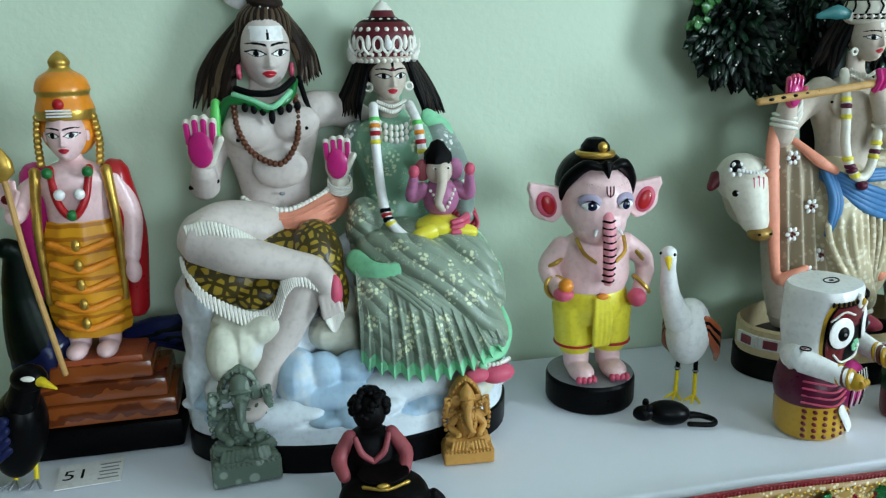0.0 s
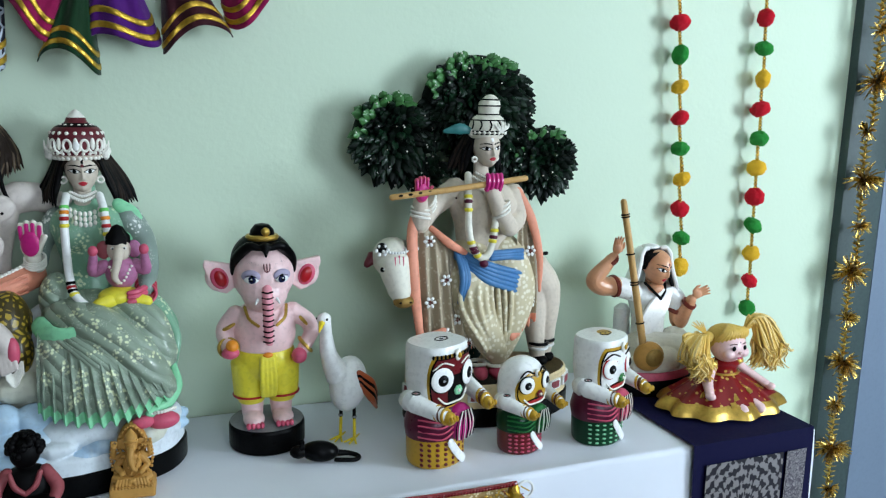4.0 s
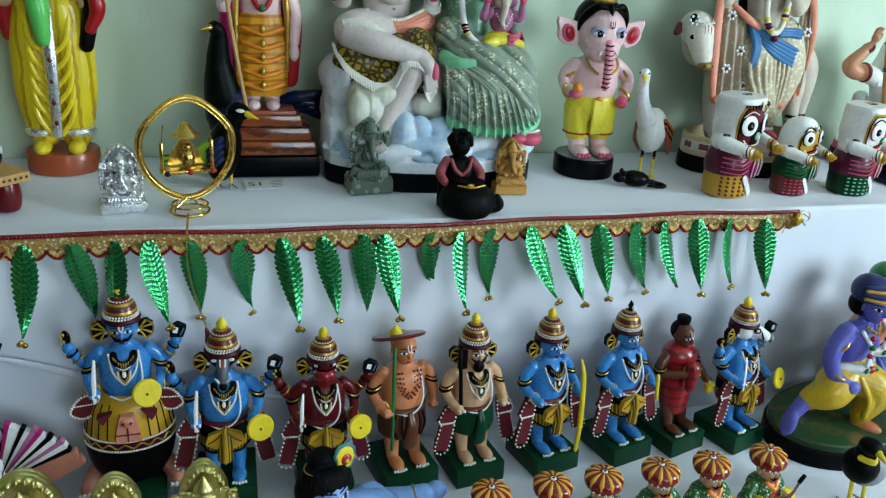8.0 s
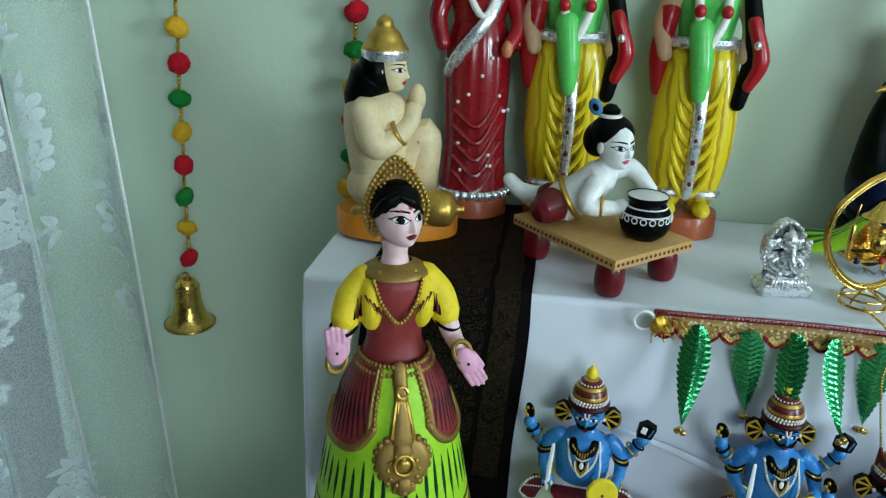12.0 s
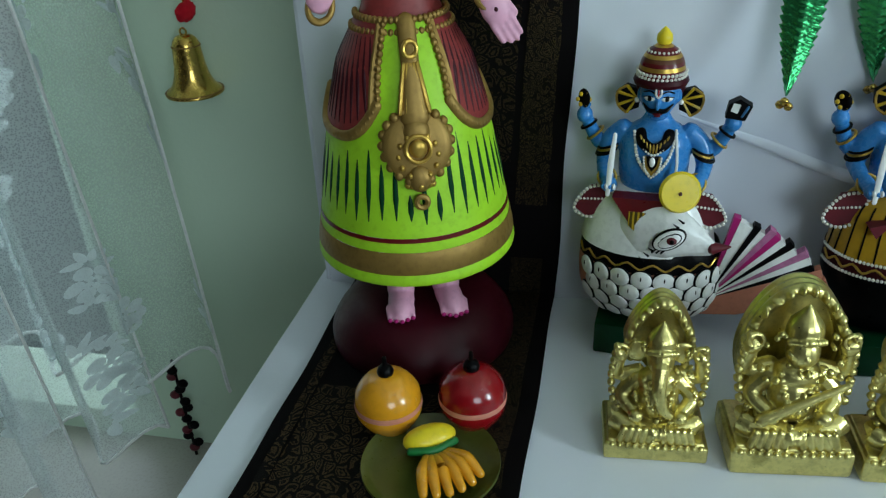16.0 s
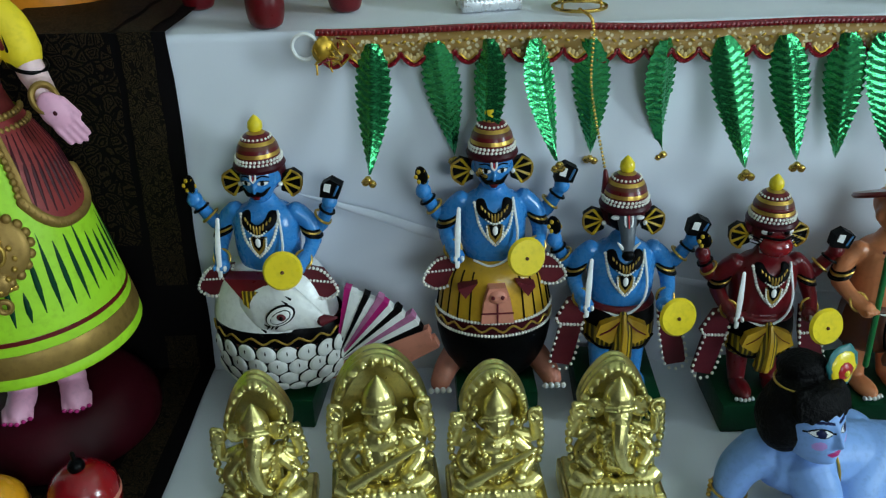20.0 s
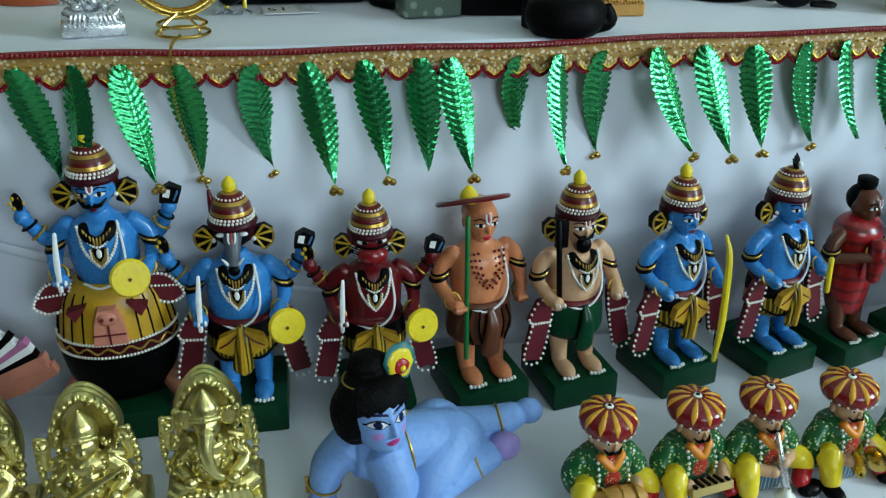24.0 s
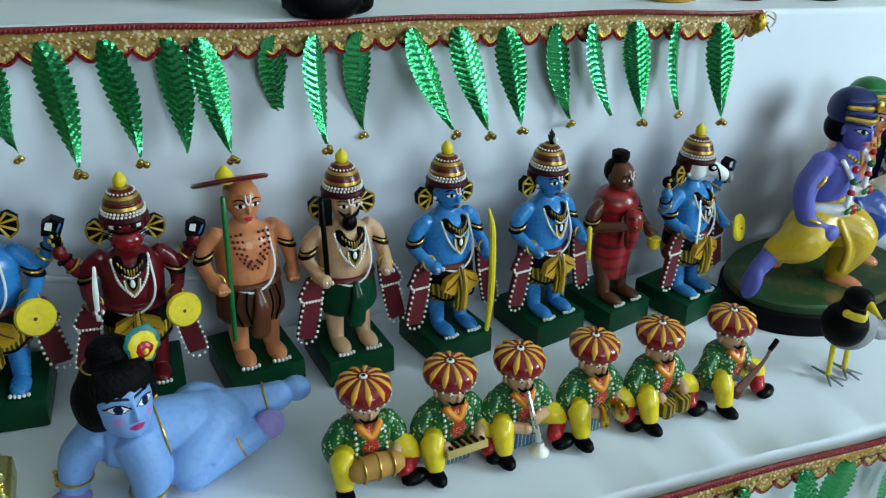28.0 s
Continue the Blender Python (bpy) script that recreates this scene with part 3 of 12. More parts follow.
def palm(s, c, size, skin, inner=None, rx=0, ry=0, rz=0):
    """An open palm with four joined fingers and a thumb."""
    old, s.m = s.m, s.m @ pose(*c, rx, ry, rz)
    s.ell((0, 0, 0), (size * 0.42, size * 0.2, size * 0.5), skin)
    for k in range(4):
        x = (k - 1.5) * size * 0.21
        s.tube([(x, 0, size * 0.2), (x * 1.1, -size * 0.02, size * (0.95 - 0.09 * abs(k - 1.6)))], size * 0.115, skin, seg=7, n=2)
    s.tube([(size * 0.3, -0.05 * size, -0.1 * size), (size * 0.55, -0.14 * size, size * 0.38)], size * 0.11, skin, seg=7, n=2)
    if inner:
        s.ell((0, -size * 0.15, 0.08 * size), (size * 0.34, size * 0.09, size * 0.48), inner)
        for k in range(4):
            x = (k - 1.5) * size * 0.21
            s.tube([(x, -size * 0.07, size * 0.25), (x * 1.08, -size * 0.09, size * (0.86 - 0.09 * abs(k - 1.6)))], size * 0.085, inner, seg=6, n=2)
    s.m = old


def sheet(name, nu, nv, fn, mat, thick=0.0, parent=None):
    """A surface from fn(u, v), u and v from 0 to 1; thick adds a back along the normal."""
    verts = [fn(i / nu, j / nv) for j in range(nv + 1) for i in range(nu + 1)]
    faces = [(j * (nu + 1) + i, j * (nu + 1) + i + 1, (j + 1) * (nu + 1) + i + 1, (j + 1) * (nu + 1) + i) for j in range(nv) for i in range(nu)]
    ob = link_mesh(name, verts, faces, [mat], sharp=60)
    if thick:
        mod = ob.modifiers.new("thickness", "SOLIDIFY")
        mod.thickness, mod.offset = thick, -1
    if parent is not None:
        ob.parent = parent
    return ob


def empty(name, m, label, category, group=""):
    ob = new(name)
    ob.matrix_world = m
    ob.empty_display_size = 0.05
    return tagged(ob, label, category, group)


# ---- the room ----
UP, LOW = 1.027, 0.650
FRONT_UP, FRONT_LOW, BACK = 0.785, 0.405, 1.125
LEFT, RIGHT = -1.145, 0.985


def block(name, lo, hi, mat, label, kind="structure", bev=0.0):
    s = Sculpt()
    s.box([(a + b) / 2 for a, b in zip(lo, hi)], [b - a for a, b in zip(lo, hi)], mat, bev)
    return tagged(s.done(name, Matrix(), label), kind=kind)


block("floor", (-2.6, -2.7, -0.1), (2.6, 1.3, 0.0), FLOOR, "pale glazed floor tiles")
block("ceiling", (-2.6, -2.7, 2.7), (2.6, 1.3, 2.8), CEIL, "plain white ceiling")
block("wall_back", (-1.74, BACK, 0.0), (1.385, 1.3, 2.7), WALL, "pale mint green painted wall")
block("wall_back_left", (-2.6, BACK, 0.0), (-2.4, 1.3, 2.7), WALL, "pale mint green painted wall")
block("wall_under_window", (-2.4, BACK, 0.0), (-1.74, 1.3, 0.06), WALL, "pale mint green painted wall")
block("wall_over_window", (-2.4, BACK, 2.15), (-1.74, 1.3, 2.7), WALL, "pale mint green painted wall")
block("wall_over_door", (1.385, BACK, 2.12), (2.6, 1.3, 2.7), WALL, "pale mint green painted wall")
# closing walls out of view, kept dark to deepen the shadows
block("wall_left", (-2.7, -2.7, 0.0), (-2.6, 1.3, 2.7), ROOM, "unseen side wall, painted dark to cut bounced light")
block("wall_right", (2.6, -2.7, 0.0), (2.7, 1.3, 2.7), ROOM, "unseen side wall, painted dark to cut bounced light")
block("wall_front", (-2.6, -2.8, 0.0), (2.6, -2.7, 2.7), ROOM, "unseen front wall, painted dark to cut bounced light")

# ---- the stepped display, draped in white cotton ----


def wave(x, y, z, amount=0.004, scale=5.0):
    return amount * noise.noise(Vector((x * scale, y * scale, z * scale)))


def step_cloth(name, x0, x1, front, back, top, bottom, label):
    """White cloth over one step: top, a soft front edge, the drop, and both ends."""
    r, prof = 0.009, []
    for k in range(13):
        prof.append((back + (front + r - back) * k / 12, top))
    for k in range(1, 6):
        a = radians(90 * k / 5)
        prof.append((front + r - r * math.sin(a), top - r + r * math.cos(a)))
    for k in range(1, 16):
        prof.append((front, top - r + (bottom - top + r) * k / 15))
    cols, verts, faces = 220, [], []
    for i in range(cols + 1):
        x = x0 + (x1 - x0) * i / cols
        for y, z in prof:
            down = max(0.0, (top - z) / max(top - bottom, 0.01))
            verts.append((x + wave(x, y, z, 0.004) * down, y - 0.012 * down * abs(noise.noise(Vector((x * 4.5, 0.3, z * 1.5)))) + wave(x, y, z, 0.002, 11) * (down > 0),
                          z + (wave(x, y, 2.0, 0.0012, 9) - 0.0012 + (wave(x * 1.6, y * 0.5, 7.0, 0.003, 22) * max(0.0, 1 - (y - front) / 0.16) if top < 0.8 else 0) if z == top else 0)))
    n = len(prof)
    for i in range(cols):
        for j in range(n - 1):
            faces.append((i * n + j, i * n + j + 1, (i + 1) * n + j + 1, (i + 1) * n + j))
    for x, edge, sign in ((x0, 0, -1), (x1, cols, 1)):
        k = len(verts)
        for j, (y, z) in enumerate(prof):
            q = verts[edge * n + j]
            for s in range(9):
                zz = q[2] + (bottom - q[2]) * s / 8
                verts.append((q[0] + sign * 0.012 * (s / 8) * abs(noise.noise(Vector((3.0, y * 6, 0.2)))) + (sign * 0.003 if s else 0), y if s else q[1], zz))
        for j in range(n - 1):
            for s in range(8):
                f = (k + j * 9 + s, k + j * 9 + s + 1, k + (j + 1) * 9 + s + 1, k + (j + 1) * 9 + s)
                faces.append(f if sign > 0 else f[::-1])
    ob = link_mesh(name, verts, faces, [WHITE_CLOTH], sharp=75)
    return tagged(ob, label, "cloth")


step_cloth("upper_step", LEFT + 0.026, RIGHT + 0.04, FRONT_UP, BACK - 0.004, UP, LOW - 0.002, "upper display step draped in smooth white cotton cloth")
step_cloth("lower_step", LEFT + 0.008, RIGHT + 0.06, FRONT_LOW, BACK - 0.004, LOW, 0.01, "lower display step draped in white cotton cloth")

# fold that runs slantwise over the drop of the upper cloth
_s = Sculpt()
_s.tube([(-0.74, 0.772, 0.872), (-0.66, 0.771, 0.845), (-0.58, 0.771, 0.815), (-0.46, 0.771, 0.788), (-0.30, 0.772, 0.75), (-0.12, 0.772, 0.735)], [0.001, 0.005, 0.006, 0.005, 0.004, 0.001], WHITE_CLOTH, flat=0.35)
tagged(_s.done("white_tape", Matrix(), "white tape lying slantwise on the white cloth", "tape"))


def over_steps(u, x, lift, y_back, y_front, low_end):
    """A path over the upper step's top, down its drop, over the lower step's top and down its front."""
    pts = [(y_back, UP), (FRONT_UP, UP), (FRONT_UP, LOW), (FRONT_LOW, LOW), (FRONT_LOW, low_end)]
    out = [(0, lift), (-lift, lift), (-lift, lift), (-lift, lift), (-lift, 0)]
    d = [0.0]
    for a, b in zip(pts, pts[1:]):
        d.append(d[-1] + math.dist(a, b))
    s = u * d[-1]
    y = float(np.interp(s, d, [p[0] + o[0] for p, o in zip(pts, out)]))
    z = float(np.interp(s, d, [p[1] + o[1] for p, o in zip(pts, out)]))
    return y, z


def runner(name, xl, xr, lift, low_end, mat, parent, u0=0.0, u1=1.0):
    def fn(u, v):
        w = u0 + (u1 - u0) * v
        y, z = over_steps(w, 0, lift, 1.10, 0, low_end)
        x = xl + (xr - xl) * u
        side = (x + 1.052) / 0.204
        shift = 0.009 + (-0.046 * (1 - side) - 0.016 * side) * float(np.interp(w, [0.22, 0.42, 1.0], [0, 1.0, 1.1]))
        k = 0.003 * noise.noise(Vector((x * 9, y * 6, z * 6)))
        return (x + shift + (0.003 * noise.noise(Vector((u * 2, v * 14, 5))) if u in (0, 1) else 0), y - abs(k), z + abs(k))
    return sheet(name, 14, 150, fn, mat, 0.0, parent)


_r = empty("brocade_runner", Matrix(), "dark brown silk runner with gold brocade laid over both steps", "cloth")
runner("silk_ground", -1.052, -0.848, 0.004, 0.1, BROWN_PLAIN, _r)
tagged(runner("woven_panel", -1.03, -0.9, 0.0055, 0.1, BROWN_SILK, _r, 0.02, 0.33), "gold figured brocade panel")
tagged(runner("woven_panel", -1.03, -0.9, 0.0055, 0.1, GOLD_SILK, _r, 0.545, 0.98), "gold figured brocade panel")
tagged(runner("woven_band", -0.893, -0.862, 0.006, 0.1, BROWN_BAND, _r, 0.02, 0.36), "bronze brocade border band")
tagged(runner("woven_band", -1.04, -1.031, 0.007, 0.1, GOLD_SILK, _r, 0.5, 0.98), "thin gold border line")
tagged(runner("woven_band", -0.893, -0.862, 0.006, 0.1, BROWN_BAND, _r, 0.4, 0.98), "bronze brocade border band")


def mandala_mat(name, ground, thread):
    """Round woven figure: rings, petals and dots of metal thread about the object's own origin."""
    m, nt, b = base_mat(name, 0.5)
    s = nt.nodes.new("ShaderNodeSeparateXYZ")
    nt.links.new(coord(nt), s.inputs[0])
    x, z = math_node(nt, "MULTIPLY", s.outputs[0], 1.25), s.outputs[2]
    r = math_node(nt, "SQRT", math_node(nt, "ADD", math_node(nt, "MULTIPLY", x, x), math_node(nt, "MULTIPLY", z, z)))
    th = math_node(nt, "ARCTAN2", x, z)
    rings = math_node(nt, "SINE", math_node(nt, "MULTIPLY", r, 420.0))
    petals = math_node(nt, "SINE", math_node(nt, "MULTIPLY", th, 16.0))
    dots = math_node(nt, "SINE", math_node(nt, "MULTIPLY", th, 48.0))
    f = math_node(nt, "ADD", math_node(nt, "MULTIPLY", rings, 0.8), math_node(nt, "MULTIPLY", petals, math_node(nt, "SINE", math_node(nt, "MULTIPLY", r, 210.0))))
    f = math_node(nt, "ADD", f, math_node(nt, "MULTIPLY", dots, 0.5))
    f = math_node(nt, "ADD", f, math_node(nt, "MULTIPLY_ADD", noise_node(nt, 260, 2), 3.0, -1.5))
    f = ramp_node(nt, f, -0.25, 0.2)
    nt.links.new(mix_node(nt, f, ground, thread), b.inputs["Base Color"])
    nt.links.new(math_node(nt, "MULTIPLY", f, 0.5), b.inputs["Metallic"])
    bump_to(nt, b, f, 0.3, 0.001)
    return m


SILVER_WEAVE = mandala_mat("silver_mandala_brocade", rgb(18, 16, 30), rgb(142, 138, 140))
SILVER_BAND = brocade_mat("silver_brocade_band", rgb(84, 80, 88), rgb(160, 156, 158), 120)


def front_panel(name, x0, x1, z0, z1, y, mat, parent, origin):
    ob = sheet(name, 8, 30, lambda u, v: (x0 + (x1 - x0) * u - origin[0], y + 0.002 * noise.noise(Vector((u * 3, v * 5, 1))) - origin[1], z1 + (z0 - z1) * v - origin[2]), mat, 0.0, parent)
    ob.location = origin
    return ob


_r = empty("brocade_runner", Matrix(), "navy blue silk runner with a silver woven mandala", "cloth")
sheet("silk_ground", 10, 60, lambda u, v: ((0.79 + 0.225 * u) + 0.025 * max(0, v - 0.5), *[(1.1 - 0.66 * v, UP + 0.004) if v < 0.5 else (FRONT_UP - 0.007, UP + 0.004 - (v - 0.5) * 0.74)][0]), NAVY_PLAIN, 0, _r)
front_panel("woven_panel", 0.812, 0.955, 0.66, 1.0, FRONT_UP - 0.0115, SILVER_WEAVE, _r, (0.883, FRONT_UP - 0.0115, 0.9))
front_panel("woven_band", 0.962, 1.0, 0.66, 1.0, FRONT_UP - 0.0115, SILVER_BAND, _r, (0.98, FRONT_UP - 0.0115, 0.9))

# ---- door beside the display ----
block("door_frame", (1.385, BACK - 0.02, 0.0), (1.492, 1.3, 2.12), FRAME, "dark slate green door frame", bev=0.02)
block("door_gap", (1.492, BACK + 0.02, 0.0), (1.505, 1.29, 2.1), C["soft_black"], "dark gap beside the door")
block("door_1", (1.505, BACK - 0.01, 0.01), (2.45, BACK + 0.03, 2.1), DOOR, "flat blue-grey painted door")
block("door_jamb", (2.45, BACK - 0.02, 0.0), (2.6, 1.3, 2.12), FRAME, "dark slate green door frame")

# ---- lace curtain ----


def lace_mat(name, veil, net_share):
    """Net: part clear, part white thread that also lets light through."""
    m = bpy.data.materials.new(name)
    m.use_nodes = True
    nt = m.node_tree
    nt.nodes.remove(nt.nodes["Principled BSDF"])
    net = nt.nodes.new("ShaderNodeTexVoronoi")
    net.inputs["Scale"].default_value = 300
    nt.links.new(coord(nt), net.inputs["Vector"])
    a = math_node(nt, "MULTIPLY_ADD", ramp_node(nt, net.outputs["Distance"], 0.25, 0.6), net_share, veil)
    white = (*rgb(226, 234, 234), 1)
    d, t, x = nt.nodes.new("ShaderNodeBsdfDiffuse"), nt.nodes.new("ShaderNodeBsdfTranslucent"), nt.nodes.new("ShaderNodeBsdfTransparent")
    d.inputs[0].default_value = t.inputs[0].default_value = white
    m1, m2 = nt.nodes.new("ShaderNodeMixShader"), nt.nodes.new("ShaderNodeMixShader")
    m1.inputs[0].default_value = 0.35
    nt.links.new(d.outputs[0], m1.inputs[1])
    nt.links.new(t.outputs[0], m1.inputs[2])
    nt.links.new(a, m2.inputs[0])
    nt.links.new(x.outputs[0], m2.inputs[1])
    nt.links.new(m1.outputs[0], m2.inputs[2])
    nt.links.new(m2.outputs[0], nt.nodes["Material Output"].inputs[0])
    return m


LACE = lace_mat("white_net", 0.3, 0.2)
SHEER = lace_mat("sheer_white_net", 0.06, 0.22)
WEAVE = lace_mat("woven_white_thread", 0.88, 0.1)


def woven_flowers(fn, wide, tall, seed, parent):
    """Roses, buds and leaves woven in winding columns, lying 2 mm in front of the net."""
    rng = random.Random(seed)
    verts, faces = [], []

    def patch(u0, v0, x, z, a, long, broad, point=0.0):
        k = len(verts)
        for q in range(12):
            b = q * math.pi / 6
            px, pz = broad * math.sin(b) * (1 - point * math.cos(b)), long * math.cos(b)
            du, dv = x + px * math.cos(a) - pz * math.sin(a), z + px * math.sin(a) + pz * math.cos(a)
            p = fn(min(1, max(0, u0 + du / wide)), min(1, max(0, v0 - dv / tall)))
            verts.append((p[0] + 0.001, p[1] - 0.004, p[2]))
        faces.append(tuple(range(k, k + 12)))

    def rose(u, v, r):
        turn = rng.uniform(0, 6.28)
        for n, d, lo, br in ((6, 0.68, 0.36, 0.33), (5, 0.27, 0.2, 0.15)):
            for q in range(n):
                a = turn + q * 2 * math.pi / n
                patch(u, v, -d * r * math.sin(a), d * r * math.cos(a), a, lo * r, br * r)
            turn += 0.6

    def sprig(u, v, a, r):
        for k in (-1, 0, 1):
            b = a + k * 0.8
            patch(u, v, -r * 0.9 * math.sin(b), r * 0.9 * math.cos(b), b, r * 0.62, r * 0.27, 0.35)

    for c in range(int(wide / 0.15) + 1):
        v, n = 0.3 + 0.02 * (c % 3), 0
        while v < 0.97:
            u = (0.06 + c * 0.15 + 0.03 * math.sin(v * 17 + c * 2)) / wide
            if u < 0.98:
                if n % 3 < 2:
                    rose(u, v, rng.uniform(0.026, 0.034))
                sprig(u + 0.03 / wide * (-1) ** n, v + 0.03 / tall, rng.uniform(-1, 1) + 1.57 * (-1) ** n, rng.uniform(0.02, 0.028))
                sprig(u, v - 0.032 / tall, rng.uniform(-0.8, 0.8), 0.02)
            v += rng.uniform(0.062, 0.085) / tall
            n += 1
    link_mesh("rose_weave", verts, faces, [WEAVE], smooth=False).parent = parent


def curtain_panel(x0, x1, top, bottom, y, folds, seed):
    def fn(u, v):
        spread = 0.72 + 0.28 * v
        x = x0 + (x1 - x0) * (0.18 + (u - 0.18) * spread)
        a = 0.04 * math.sin(u * folds * 6.283 + seed) * (0.6 + 0.4 * v) + 0.012 * noise.noise(Vector((u * 6, v * 2, seed)))
        hem = 0.02 * math.sin(u * folds * 6.283 + seed + 0.8)
        return (x, y + a, top + (bottom + hem - top) * v)
    return fn


_c = empty("lace_curtain", Matrix(), "white lace curtain with a woven flower pattern", "curtain")
for _x0, _x1, _b, _y, _n, _k in ((-2.45, -1.70, 0.02, 0.90, 5, 0.3), (-2.25, -1.58, 0.14, 0.97, 4, 1.7), (-1.98, -1.44, 0.27, 1.04, 3, 3.9)):
    _o = sheet("lace_panel", 70, 60, curtain_panel(_x0, _x1, 2.3, _b, _y, _n, _k), SHEER if _k > 3 else LACE, 0, _c)
    _f = curtain_panel(_x0, _x1, 2.3, _b, _y, _n, _k)
    woven_flowers(_f, _x1 - _x0, 2.3 - _b, int(_k * 10), _c)
    _s = Sculpt()
    _s.tube([_f(_i / 40, 1.0) for _i in range(41)], 0.0035, C["white"], seg=6, n=1)
    _s.tube([_f(1.0, _i / 20) for _i in range(21)], 0.0028, C["white"], seg=6, n=1)
    _s.done("hem", Matrix(), parent=_c, label="stitched white hem")
block("curtain_rod", (-2.5, 0.95, 2.3), (-1.4, 0.975, 2.325), C["brass"], "brass curtain rod", bev=0.3)

# dark beaded hanging low behind the curtain
_s = Sculpt()
for _k in range(14):
    _s.ell((0.012 * math.sin(_k * 1.9), 0.0, 0.02 + _k * 0.015), (0.011, 0.009, 0.0085), C["soft_black"] if _k % 3 else C["maroon"])
_s.tube([(0, 0, 0.0), (0, 0.0, 0.24)], 0.003, C["soft_black"], n=1)
_s.done("beaded_tassel", pose(-1.6, 1.09, 0.0), "dark beaded tassel hanging behind the lace curtain", "tassel")

# ---- lower step: the row of ten painted wooden figures ----


def crown(s, z, r, tip=True, feather=False):
    """Banded conical hat with pearl rings over a thick dark red roll."""
    prof = [(r * 0.98, 0), (r * 1.0, 0.004), (r * 0.99, 0.009), (r * 0.95, 0.0125), (r * 0.9, 0.016), (r * 0.82, 0.0195), (r * 0.72, 0.0225), (r * 0.6, 0.0255), (r * 0.42, 0.028), (r * 0.3, 0.030), (0.0, 0.0305)]
    bands = [C["dark_red"], C["dark_red"], C["gold"], C["dark_red"], C["brown"], C["gold"], C["dark_red"], C["dark_red"], C["gold"], C["dark_red"]]
    s.lathe([(a, z + b) for a, b in prof], bands, seg=28)
    for rr, zz, b in ((r * 1.02, 0.003, 0.0016), (r * 1.03, 0.0065, 0.0016), (r * 0.64, 0.0245, 0.0013)):
        count = int(34 * rr / r)
        for k in range(count):
            a = 2 * math.pi * k / count
            s.ell((rr * math.cos(a), rr * math.sin(a), z + zz), b, C["pearl"], seg=6, rings=4)
    if tip:
        s.lathe([(0.0052, z + 0.029), (0.0072, z + 0.033), (0.0066, z + 0.038), (0.003, z + 0.0425), (0, z + 0.045)], C["yellow"], seg=16)
    if feather:
        for k in range(5):
            s.tube([(0, -0.004, z + 0.028), ((k - 3) * 0.0024, -0.004, z + 0.048 - abs(k - 2) * 0.003)], [0.003, 0.001], C["black"], seg=6, n=1)
        s.ell((0.002, -0.007, z + 0.035), 0.0035, C["white"])
    s.ring((0, 0, z - 0.0015), r * 0.97, 0.0046, C["wine"], seg=28)


def chest_jewels(s, z, y, w):
    """Gold ribbed collar, a pendant shield and three rows of pearls."""
    def arc(w0, drop, out, lift=0.0):
        return [(-w0, y + 0.008, z + lift), (-w0 * 0.72, y - 0.001 + out, z - drop * 0.6 + lift), (0, y - 0.004 + out, z - drop + lift), (w0 * 0.72, y - 0.001 + out, z - drop * 0.6 + lift), (w0, y + 0.008, z + lift)]
    s.beads(arc(w, 0.036, 0, 0.002), 30, 0.0017, C["pearl"])
    s.beads(arc(w * 0.74, 0.0165, -0.001, 0.002), 20, 0.0014, C["pearl"])
    s.tube(arc(w * 0.72, 0.011, 0, 0.002), 0.0052, C["soft_black"], flat=0.4)
    for k in range(9):
        a = (k - 4) / 4
        s.ell((a * w * 0.6, y - 0.0055 + 0.006 * a * a, z - 0.0085 + 0.0065 * a * a), (0.0011, 0.0014, 0.0046), C["gold"], ry=a * 22)
    s.plate([(-w * 0.4, z - 0.0165), (-w * 0.33, z - 0.026), (0, z - 0.034), (w * 0.33, z - 0.026), (w * 0.4, z - 0.0165)], y - 0.0055, y, C["gold"])
    s.plate([(-w * 0.3, z - 0.0165), (-w * 0.22, z - 0.024), (0, z - 0.0295), (w * 0.22, z - 0.024), (w * 0.3, z - 0.0165)], y - 0.0062, y, C["soft_black"])
    s.ell((0, y - 0.0062, z - 0.0205), (0.0026, 0.0012, 0.0048), C["white"])
    s.beads([(-w * 0.42, y - 0.005, z - 0.017), (-w * 0.34, y - 0.0055, z - 0.0275), (0, y - 0.006, z - 0.0355), (w * 0.34, y - 0.0055, z - 0.0275), (w * 0.42, y - 0.005, z - 0.017)], 17, 0.0012, C["pearl"])


